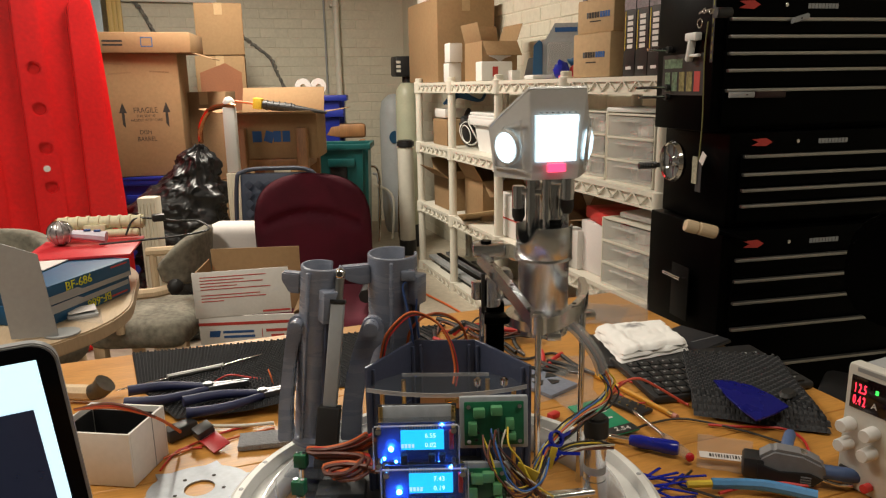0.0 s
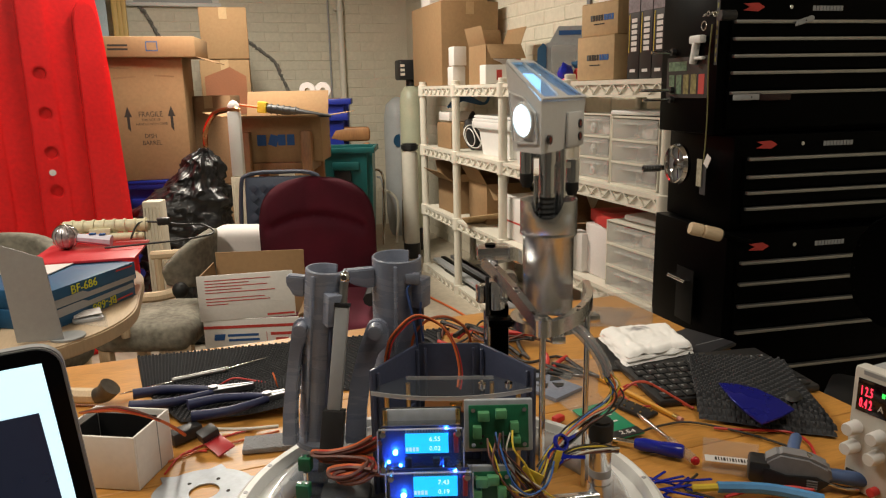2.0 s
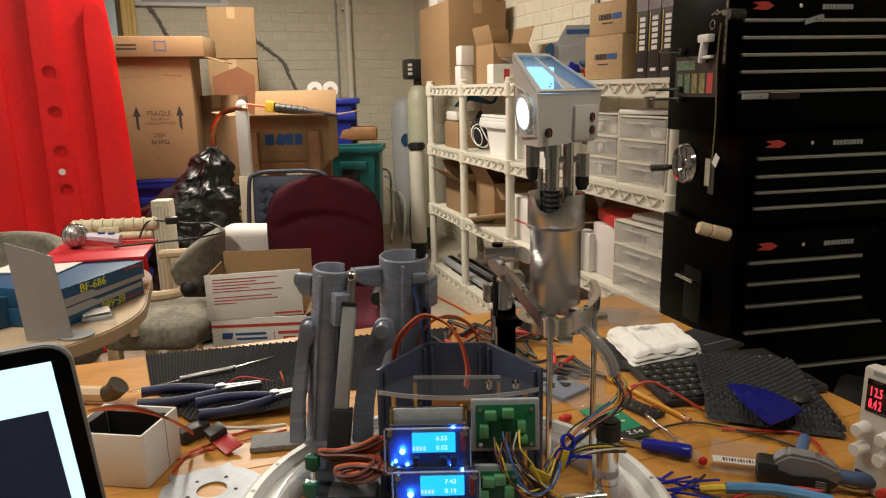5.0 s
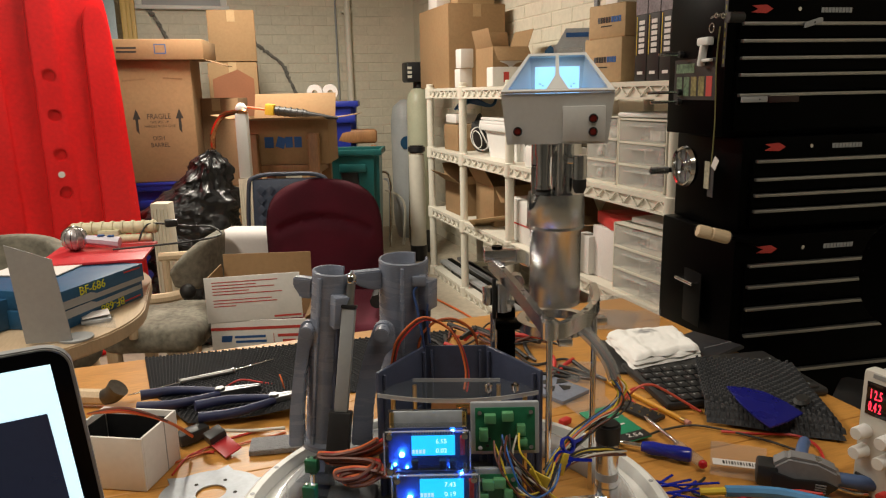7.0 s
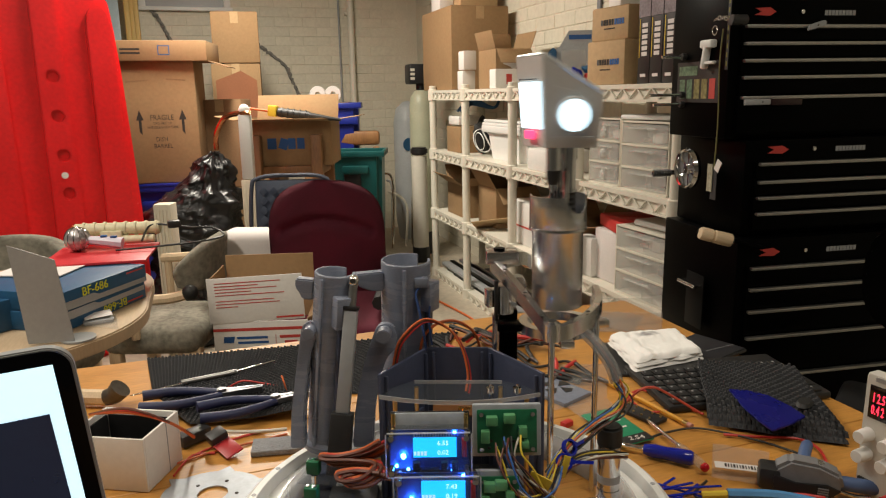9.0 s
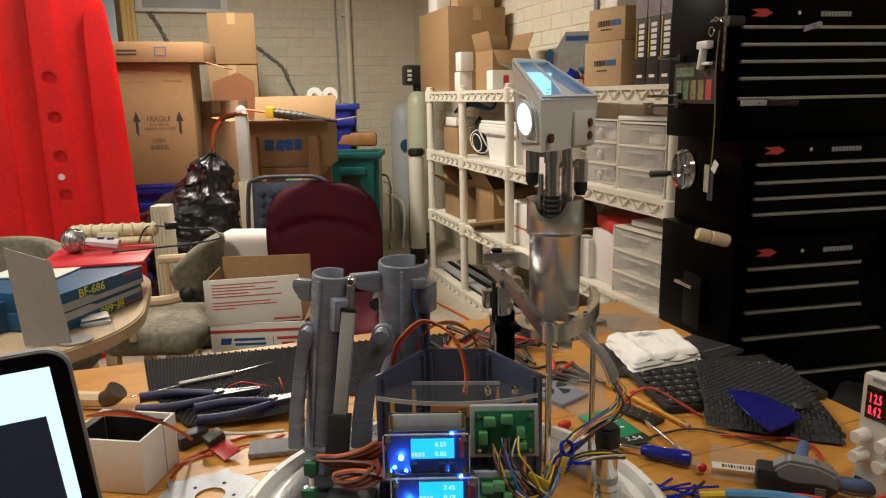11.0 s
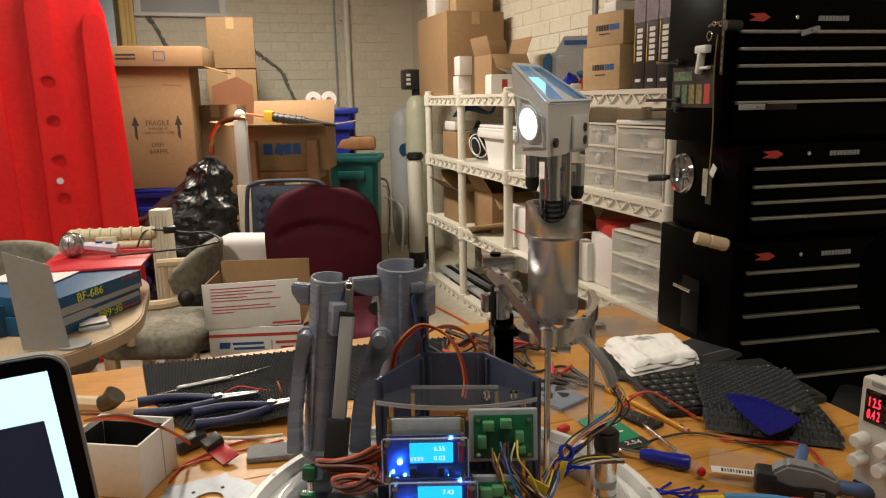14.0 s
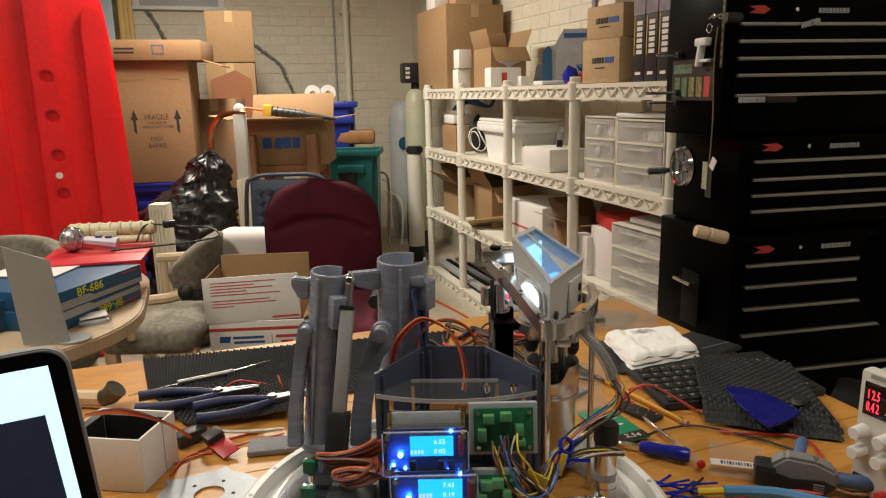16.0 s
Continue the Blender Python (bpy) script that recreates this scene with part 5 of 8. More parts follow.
def card_box():
    a = Vector((-0.0860, 0.7670, 0.7510))
    b = Vector((-0.0520, 0.8320, 0.7510))
    d = (b - a).length
    turn = math.degrees(math.atan2(b.y - a.y, b.x - a.x)) - 90
    w, h, t = 0.092, 0.062, 0.003
    c = thing("card_box", pose(a.x, a.y, TZ + 0.001, 0, 0, turn), "open white card gift box with a black lining", "box")
    part("base", box(w - 0.007, d - 0.007, t, (-w / 2, d / 2, 0.0)), BLACK_PLASTIC, c)
    part("side", box(w, t, h, (-w / 2, t / 2, 0), 0.0006), WHITE_CARD, c)
    part("side", box(w, t, h, (-w / 2, d - t / 2, 0), 0.0006), WHITE_CARD, c)
    part("side", box(t, d - 2 * t - 0.0006, h, (-t / 2, d / 2, 0), 0.0006), WHITE_CARD, c)
    part("side", box(t, d - 2 * t - 0.0006, h, (-w + t / 2, d / 2, 0), 0.0006), WHITE_CARD, c)
    for s, at in ((0, (-w / 2, t + 0.001, 0.003)), (0, (-w / 2, d - t - 0.001, 0.003))):
        part("lining", box(w - 2 * t - 0.004, 0.0016, h - 0.010, at), BLACK_PLASTIC, c, "black paper lining")
    for x in (-t - 0.001, -w + t + 0.001):
        part("lining", box(0.0016, d - 2 * t - 0.006, h - 0.010, (x, d / 2, 0.003)), BLACK_PLASTIC, c, "black paper lining")
    part("seam", box(0.0004, 0.001, h - 0.002, (0.0004, d * 0.62, 0.001)), GREY_SHEET, c)


card_box()


def grid_mat(name, corners, n, m, r, label, z=0.0, wave=0.0, seed=1, h=0.003, droop=0.0):
    """A cushioned mesh mat: rows of small round pads joined in one sheet."""
    A, B, C, D = (Vector(p) for p in corners)
    verts, faces = [], []

    def sag(u, v):
        e = max(0.0, min(v / 0.14, (1 - u) / 0.10, 1.0))
        return -droop * (1 - e * e * (3 - 2 * e))

    pad = [(-1, -1, 0), (1, -1, 0), (1, 1, 0), (-1, 1, 0), (-0.55, -0.55, 1), (0.55, -0.55, 1), (0.55, 0.55, 1), (-0.55, 0.55, 1)]
    pf = [(4, 5, 6, 7), (0, 1, 5, 4), (1, 2, 6, 5), (2, 3, 7, 6), (3, 0, 4, 7)]
    for i in range(n):
        for j in range(m):
            u, v = (i + 0.5) / n, (j + 0.5) / m
            p = A.lerp(B, u).lerp(D.lerp(C, u), v)
            ex = (B - A).lerp(C - D, v) / n * 0.5
            ey = (D - A).lerp(C - B, u) / m * 0.5
            o = len(verts)
            k = 0.90 if (i + j) % 2 else 0.70
            for x, y, zz in pad:
                q = p + ex * x * k + ey * y * k
                lift = sag(u + x * k * 0.5 / n, v + y * k * 0.5 / m) + wave * (0.5 + noise.noise(Vector((q.x * 14 + seed, q.y * 14, 0))))
                verts.append(q + Vector((0, 0, z + lift + zz * h * (1.0 if (i + j) % 2 else 0.45))))
            faces += [tuple(q + o for q in f) for f in pf]
    o = len(verts)
    k = 24
    for i in range(k + 1):
        for j in range(k + 1):
            p = A.lerp(B, i / k).lerp(D.lerp(C, i / k), j / k)
            verts.append(p + Vector((0, 0, z - 0.0002 + sag(i / k, j / k) + wave * (0.5 + noise.noise(Vector((p.x * 14 + seed, p.y * 14, 0)))))))
    for i in range(k):
        for j in range(k):
            faces.append((o + i * (k + 1) + j, o + (i + 1) * (k + 1) + j, o + (i + 1) * (k + 1) + j + 1, o + i * (k + 1) + j + 1))
    me = bpy.data.meshes.new(name)
    me.from_pydata(verts, [], faces)
    me.materials.append(MAT_GREY)
    ob = new(name, me)
    return tagged(ob, label, "mat")


grid_mat("rubber_mat", ((-0.0950, 1.0300, 0.7520), (0.2500, 0.9200, 0.7520), (0.4100, 1.1400, 0.7520), (-0.1140, 1.2040, 0.7520)), 96, 44, 0, "dark grey rubber mesh mat lying flat on the table", 0.0)
grid_mat("rubber_mat", ((-0.0430, 0.9120, 0.7520), (0.0920, 0.8880, 0.7520), (0.1080, 1.0090, 0.7520), (-0.0950, 1.0200, 0.7520)), 44, 22, 0, "crumpled dark grey mesh mat under pliers", 0.0035, 0.010, 5, 0.004)
grid_mat("rubber_mat", ((0.5830, 0.6880, 0.7520), (0.7050, 0.5840, 0.7520), (0.7990, 0.7520, 0.7520), (0.6750, 0.8260, 0.7520)), 28, 28, 0, "folded dark grey mesh mat under a blue panel", 0.0195, 0.003, 9, 0.0056, 0.0150)
grid_mat("rubber_mat", ((0.5780, 0.6780, 0.7520), (0.6990, 0.5780, 0.7520), (0.7940, 0.7320, 0.7520), (0.6560, 0.7970, 0.7520)), 28, 24, 0, "lower fold of a dark grey mesh mat", 0.0165, 0.003, 9, 0.003, 0.0160)


def pointed_panel():
    pts = [Vector(p) for p in [(0.6350, 0.7120, 0.7810), (0.6550, 0.7000, 0.7810), (0.6690, 0.6790, 0.7810), (0.6720, 0.6460, 0.7810), (0.6680, 0.6160, 0.7810), (0.6350, 0.6060, 0.7810), (0.6040, 0.6010, 0.7810), (0.6070, 0.6280, 0.7810), (0.6170, 0.6670, 0.7810)]]
    o = sum(pts, Vector()) / 9
    ring = [(p.x - o.x, p.y - o.y) for p in pts]
    solid("blue_fin", prism(ring, 0.0025, bevel=0.0006), BLUE_PANEL, pose(o.x, o.y, 0.7775, 1, 0, 0), "deep blue curved triangular panel on a mat", "panel")

    c = Vector((0.6930, 0.6430, 0.7800))
    solid("black_puck", lathe([(0, 0), (0.009, 0.0005), (0.012, 0.004), (0.009, 0.008), (0, 0.009)], 24), BLACK_RUBBER, pose(c.x, c.y, 0.7755, 0, 0, 30) @ Matrix.Diagonal((1.4, 0.8, 1, 1)), "small black rubber puck on a mesh mat", "puck")


pointed_panel()


def keyboard():
    k = thing("keyboard", pose(0.685, 0.783, TZ + 0.001, 0, 0, -9.5), "black compact keyboard half under a mesh mat", "keyboard")
    part("tray", box(0.238, 0.152, 0.011, bevel=0.004), BLACK_PLASTIC, k)
    key = mesh_of("key", box(0.0142, 0.0165, 0.0035, bevel=0.0012), BLACK_PLASTIC)
    dot = mesh_of("legend", box(0.0025, 0.003, 0.0004), GREY_SHEET, 0)
    part("wordmark_bar", box(0.022, 0.004, 0.0004, (-0.088, 0.066, 0.0111)), GREY_SHEET, k)
    for i in range(13):
        for j in range(6):
            ob = new("key", key)
            ob.parent = k
            ob.location = (-0.105 + 0.0170 * i + 0.004 * (j % 2), -0.064 + 0.0190 * j, 0.0108)
            d = new("legend", dot)
            d.parent = ob
            d.location = (-0.002, 0.002, 0.0036)


keyboard()


def flat_case():
    c = Vector((0.7300, 0.8930, 0.7520))
    b = thing("flat_case", pose(c.x, c.y, TZ + 0.0048, 0, 0, 18), "flat dark grey plastic case beside a towel", "case")
    part("body", box(0.125, 0.095, 0.0052, bevel=0.0015), BLACK_PLASTIC, b)
    part("lid", box(0.120, 0.090, 0.0016, (0, 0, 0.0054), 0.0008), mat("slate_lid", (0.022, 0.023, 0.028), 0.45), b)
    part("seam", box(0.06, 0.0015, 0.0006, (0.03, -0.02, 0.0070), rot=(0, 0, -10)), GREY_PLASTIC, b)


flat_case()


def towel():
    """A cloth folded twice: three soft layers, the upper ones drawn in a little from the front edge."""
    A, B, C, D = (Vector(p) for p in ((0.608, 0.967, 0), (0.735, 0.956, 0), (0.707, 0.850, 0), (0.580, 0.843, 0)))
    o = (A + B + C + D) / 4
    t = thing("towel", pose(o.x, o.y, TZ + 0.0126), "folded white towel with a dark smudge", "towel")
    n = 44
    for layer in range(3):
        b = bmesh.new()
        grid = []
        for j in range(n + 1):
            row = []
            for i in range(n + 1):
                u, v = i / n, j / n
                q = A.lerp(B, u).lerp(D.lerp(C, u), v) - o
                q *= 1.0 - 0.035 * layer
                e = min(u, 1 - u, v, 1 - v)
                wig = Vector((noise.noise(Vector((u * 5, v * 5, layer))), noise.noise(Vector((u * 5, v * 5, layer + 9))), 0)) * 0.004
                z = 0.0055 * layer + 0.0062 * min(1, e * 16) ** 0.5
                z += 0.0035 * noise.noise(Vector((u * 3 + 2, v * 4, 1))) * min(1, e * 5) + 0.0012 * noise.noise(Vector((u * 15, v * 9, 2)))
                z += 0.003 * math.exp(-((u - 0.12 - 0.1 * v) / 0.05) ** 2) * (layer == 2)
                row.append(b.verts.new((q.x + wig.x, q.y + wig.y, max(z, 0.0003))))
            grid.append(row)
        for j in range(n):
            for i in range(n):
                b.faces.new((grid[j][i], grid[j + 1][i], grid[j + 1][i + 1], grid[j][i + 1]))
        bmesh.ops.recalc_face_normals(b, faces=b.faces)
        bmesh.ops.solidify(b, geom=b.faces[:], thickness=0.0016)
        part("cloth_layer", b, TOWEL if layer < 2 else TOWEL_STAINED, t, "smudged upper layer" if layer == 2 else "", smooth=80)
    solid("folded_case", box(0.19, 0.14, 0.004, bevel=0.001), BLACK_PLASTIC, pose(0.672, 0.890, TZ + 0.0005, 0, 0, -24), "thin black folder under a towel", "folder")


towel()


def clear_tray():
    c = Vector((0.7070, 1.0390, 0.7520))
    t = thing("clear_tray", pose(c.x, c.y + 0.03, TZ + 0.001, 0, 0, -24), "clear acrylic tray behind a towel", "tray")
    w, d, h = 0.115, 0.09, 0.035
    part("base", box(w, d, 0.002), CLEAR_TRAY, t)
    for s in (-1, 1):
        part("side", box(0.002, d - 0.005, h, (s * w / 2, 0, 0.002)), CLEAR_TRAY, t)
        part("side", box(w, 0.002, h, (0, s * d / 2, 0.002)), CLEAR_TRAY, t)


clear_tray()


def screwdriver(name, p0, p1, shaft, r, material, label, cap=None, grip=(0.0, 0.5), shaft_material=None):
    """A driver lying from p0 (grip end) to p1 (tip)."""
    p0, p1 = Vector(p0), Vector(p1)
    d = p1 - p0
    L = d.length
    m = d.to_track_quat("Z", "Y").to_matrix().to_4x4()
    m.translation = p0
    s = thing(name, m, label, "screwdriver")
    g = grip[1] * L
    part("grip", lathe([(0, 0), (r * 0.8, 0.001), (r, 0.004), (r, g * 0.3), (r * 0.86, g * 0.55), (r * 0.95, g * 0.8), (r * 0.7, g), (0, g)], 16), material, s)
    part("shaft", cyl(shaft, L - g, (0, 0, g), seg=12), shaft_material or CHROME, s)
    part("tip", cyl(shaft, 0.012, (0, 0, L), r2=shaft * 0.3, seg=12), shaft_material or CHROME, s)
    if cap:
        part("cap", ball(r * 0.9, (0, 0, -0.002), (1, 1, 0.8), 14), cap, s)
    return s


screwdriver("precision_driver", (-0.0470, 1.0620, 0.7570), (-0.1150, 1.0420, 0.7570), 0.0014, 0.003, CHROME, "slim steel precision scriber on a mesh mat", grip=(0, 0.12))
screwdriver("precision_driver", (0.0190, 1.0780, 0.7570), (0.0740, 1.1010, 0.7570), 0.0012, 0.0042, ALU, "knurled steel scriber handle on a mesh mat", grip=(0, 0.05))
solid("scriber_body", cord([(-0.0570, 1.0610, 0.7580), (0.0190, 1.0750, 0.7580)], 0.004, seg=12), ALU, pose(0, 0, 0), "knurled steel scriber body", "tool")
screwdriver("screwdriver", (0.4990, 0.6050, 0.7610), (0.4470, 0.6640, 0.7580), 0.003, 0.0085, BLUE_BRIGHT, "blue handled screwdriver lying on the table", grip=(0, 0.72))
screwdriver("screwdriver", (0.5000, 0.5900, 0.7590), (0.5120, 0.7060, 0.7560), 0.0025, 0.0058, CLEAR_BAG, "clear handled screwdriver with a red cap", cap=mat("red_knob", (0.5, 0.01, 0.02), 0.2), grip=(0, 0.45))


def pencil():
    a, b = Vector((0.5320, 0.8420, 0.7540)), Vector((0.5562, 0.6850, 0.7540))
    m = (b - a).to_track_quat("Z", "Y").to_matrix().to_4x4()
    m.translation = a
    L = (b - a).length
    p = thing("pencil", m, "orange yellow wooden pencil lying on the table", "pencil")
    part("barrel", cyl(0.0036, L * 0.92, seg=6), mat("pencil_yellow", (0.62, 0.30, 0.03), 0.35), p)
    part("ferrule", cyl(0.0038, L * 0.05, (0, 0, L * 0.92), seg=14), BRASS, p)
    part("eraser", cyl(0.0035, L * 0.04, (0, 0, L * 0.97), seg=14), mat("eraser", (0.55, 0.25, 0.2), 0.8), p)


pencil()


def pliers(c, turn, label, size=1.0, opening=9, material=None, jaw=None):
    p = thing("pliers", pose(*c, 0, 0, turn), label, "pliers", "hand tools")
    g = material or BLUE_GRIP
    for s in (-1, 1):
        pts = [(s * 0.004, 0.0, 0.004), (s * 0.016, -0.03, 0.005), (s * 0.024, -0.065, 0.006), (s * 0.020, -0.105, 0.007)]
        pts = [(x * size, y * size, z) for x, y, z in pts]
        part("grip", cord(pts, 0.007 * size, seg=12, radii=(0.005 * size, 0.0075 * size)), g, p, "slate blue rubber grip")
        part("jaw", hull_box((s * 0.0045 * size, 0.0, 0), (s * 0.003 * size, 0.055 * size, 0), 0.009 * size, 0.003 * size, 0.009), jaw or TOOL_STEEL, p)
    part("pivot", cyl(0.007 * size, 0.012, (0, 0.0, 0), bevel=0.001, seg=18), jaw or TOOL_STEEL, p)
    return p


def hull_box(a, b, wa, wb, h):
    a, b = Vector(a), Vector(b)
    pts = []
    for p, w in ((a, wa), (b, wb)):
        pts.append([(p.x - w / 2, p.y, 0.001), (p.x + w / 2, p.y, 0.001), (p.x + w / 2, p.y, h), (p.x - w / 2, p.y, h)])
    bm = bmesh.new()
    r = [[bm.verts.new(q) for q in s] for s in pts]
    for k in range(4):
        bm.faces.new((r[0][k], r[0][(k + 1) % 4], r[1][(k + 1) % 4], r[1][k]))
    bm.faces.new(r[0][::-1])
    bm.faces.new(r[1])
    bmesh.ops.recalc_face_normals(bm, faces=bm.faces)
    bmesh.ops.bevel(bm, geom=bm.edges[:], offset=0.0008, segments=1, affect="EDGES")
    return bm


pliers((-0.0010, 0.9730, 0.7640), -92, "needle nose pliers with slate blue grips on a mat", 1.0)
pliers((0.0670, 0.9190, 0.7660), -84, "side cutters with slate blue grips on a mat", 0.95)


def stripper():
    c = Vector((0.5690, 0.5260, 0.7520))
    s = thing("wire_stripper", pose(c.x, c.y, TZ + 0.001, 0, 0, -40) @ Matrix.Scale(0.84, 4), "grey and black automatic wire stripper with blue grips", "wire stripper")
    part("head", prism([(-0.034, 0), (-0.030, 0.028), (-0.012, 0.042), (0.022, 0.040), (0.046, 0.030), (0.05, 0.012), (0.03, 0.0)], 0.026, (0, 0.013, 0.004), (90, 0, 0), 0.004), GREY_PLASTIC, s)
    part("jaw", box(0.026, 0.030, 0.030, (-0.034, 0, 0.001), 0.005), BLACK_PLASTIC, s)
    part("jaw", box(0.05, 0.020, 0.012, (0.006, -0.004, 0.0005), 0.003), BLACK_PLASTIC, s)
    part("pivot", cyl(0.007, 0.003, (0.020, 0.0, 0.0405), bevel=0.0008), CHROME, s)
    part("side_cover", prism([(-0.030, 0.002), (0.034, 0.002), (0.046, 0.014), (0.030, 0.020), (-0.004, 0.017), (-0.030, 0.024)], 0.003, (0, -0.0135, 0.002), (90, 0, 0), 0.0008), BLACK_PLASTIC, s)
    for k in range(4):
        part("tooth", box(0.012, 0.002, 0.0016, (0.026, -0.0168, 0.006 + 0.0032 * k)), GREY_PLASTIC, s)
    blue = mat("dusty_blue_grip", (0.07, 0.12, 0.26), 0.5)
    part("grip", cord([(0.004, 0.006, 0.036), (0.008, 0.03, 0.040), (0.014, 0.062, 0.034)], 0.0075, seg=12), blue, s)
    part("grip", cord([(0.044, 0.0, 0.020), (0.075, 0.004, 0.018), (0.12, 0.012, 0.015)], 0.009, seg=12), blue, s)
    part("spring", cord([(0.03, 0.0, 0.012), (0.06, -0.006, 0.008), (0.08, 0.0, 0.006)], 0.0025), CHROME, s)


stripper()


def power_supply():
    # an upright case whose front faces the builder
    p = thing("power_supply", pose(*(0.6210, 0.5040, 0.8150)[:2], TZ + 0.001, 0, 0, -84) @ Matrix.Scale(0.745, 4), "cream bench power supply with red digits", "power supply")
    w, d, h = 0.20, 0.22, 0.182
    part("case", box(w - 0.012, d - 0.02, h - 0.008, (w / 2, d / 2 + 0.02, 0.004), 0.003), GREY_SHEET, p)
    part("front_bezel", box(w, 0.024, h, (w / 2, 0.012, 0), 0.005), PSU_CREAM, p, "cream plastic front bezel")
    part("display", box(0.13, 0.002, 0.047, (0.074, -0.001, 0.120), 0.0005), mat("smoked_window", (0.01, 0.004, 0.004), 0.08), p, "smoked display window")
    for z, txt in ((0.150, "12.5"), (0.1325, "0.42")):
        x = 0.016
        for ch in txt:
            part("digit", lettering(ch, 0.019, (x, -0.0026, z), (90, 0, 0), wide=0.45), DIGITS, p, "glowing red digit")
            x += 0.0035 if ch == "." or txt[txt.index(ch) + 1:txt.index(ch) + 2] == "." else 0.0066
    part("unit_mark", lettering("A", 0.012, (0.044, -0.0026, 0.1325), (90, 0, 0)), PAPER, p)
    part("led", box(0.004, 0.001, 0.006, (0.046, -0.0026, 0.150)), mat("green_led", (0.02, 0.4, 0.05), 0.3, glow=1.5, glow_colour=(0.05, 0.8, 0.1)), p)
    for x, z in ((0.013, 0.095), (0.047, 0.095), (0.013, 0.066), (0.047, 0.066)):
        part("knob", lathe([(0, 0.022), (0.008, 0.022), (0.009, 0.020), (0.0098, 0.0), (0, 0)], 24, (x, 0.0, z), (90, 0, 0)), WHITE, p, "white control knob")
    part("switch", box(0.016, 0.004, 0.02, (0.014, -0.002, 0.010), 0.001), BLACK_PLASTIC, p)
    part("label_strip", box(0.05, 0.0006, 0.006, (0.04, -0.0006, 0.173)), GREY_SHEET, p)
    part("terminal", cyl(0.006, 0.014, (0.05, 0.0, 0.016), rot=(90, 0, 0), bevel=0.001), RED_WIRE, p)


power_supply()


def packet(name, pts, label, label_mat=None, thick=0.006):
    """A crumpled clear bag between four table points."""
    A, B, C, D = (Vector(q) for q in pts)
    b = bmesh.new()
    n = 12
    g = []
    for j in range(n + 1):
        r = []
        for i in range(n + 1):
            q = A.lerp(B, i / n).lerp(D.lerp(C, i / n), j / n)
            e = min(i, n - i, j, n - j) / (n / 2)
            q.z = TZ + 0.001 + thick * e * (0.7 + 0.6 * noise.noise(q * 70)) + 0.002 * abs(noise.noise(q * 190))
            r.append(b.verts.new(q))
        g.append(r)
    for j in range(n):
        for i in range(n):
            b.faces.new((g[j][i], g[j][i + 1], g[j + 1][i + 1], g[j + 1][i]))
    t = thing(name, pose(0, 0, 0), label, "bag")
    part("film", b, CLEAR_BAG, t, smooth=80)
    return t


t = packet("plastic_bag", ((0.5020, 0.5790, 0.7500), (0.5440, 0.5440, 0.7500), (0.6020, 0.6010, 0.7500), (0.5550, 0.6420, 0.7500)), "clear zip bag with a white barcode label")
c = Vector((0.5350, 0.5720, 0.7570))
lab = part("label", box(0.055, 0.014, 0.0006), PAPER, t, "white barcode label", m=pose(c.x, c.y, TZ + 0.0105, 0, 0, -35))
for k in range(14):
    part("bar", box(0.0012 if k % 3 else 0.0022, 0.007, 0.0003, (-0.016 + 0.003 * k, 0.0, 0.0007)), INK, lab)
t = packet("plastic_bag", ((0.4840, 0.9420, 0.7500), (0.5760, 0.9130, 0.7500), (0.5080, 0.8040, 0.7500), (0.4150, 0.7900, 0.7500)), "empty clear plastic bag on the table", thick=0.010)
packet("plastic_bag", ((0.4400, 0.8000, 0.7500), (0.5060, 0.8020, 0.7500), (0.4960, 0.7400, 0.7500), (0.4420, 0.7420, 0.7500)), "clear bag end above a green packet label", thick=0.014)
packet("plastic_bag", ((0.6550, 1.0920, 0.7500), (0.6950, 1.0240, 0.7500), (0.7690, 1.0990, 0.7500), (0.7100, 1.1630, 0.7500)), "crumpled clear plastic bag by a tray", thick=0.02)
c = Vector((0.4660, 0.7140, 0.7550))
g = thing("component_packet", pose(c.x, c.y, TZ + 0.0045, 2, 0, -88), "green labelled packet of electronic parts", "packet")
part("card", box(0.092, 0.046, 0.002, bevel=0.0006), mat("green_label", (0.015, 0.24, 0.12), 0.4), g)
for k in range(3):
    part("print", box(0.003, 0.034 - 0.006 * k, 0.0006, (-0.030 + 0.018 * k, 0.0, 0.0022)), PAPER, g)
part("print", box(0.017, 0.0455, 0.0006, (0.0372, 0.0, 0.0022)), BLACK_PLASTIC, g)
part("print", lettering("2.54", 0.012, (0.0372, 0.004, 0.0030), (0, 0, 80), depth=0.0002), PAPER, g)


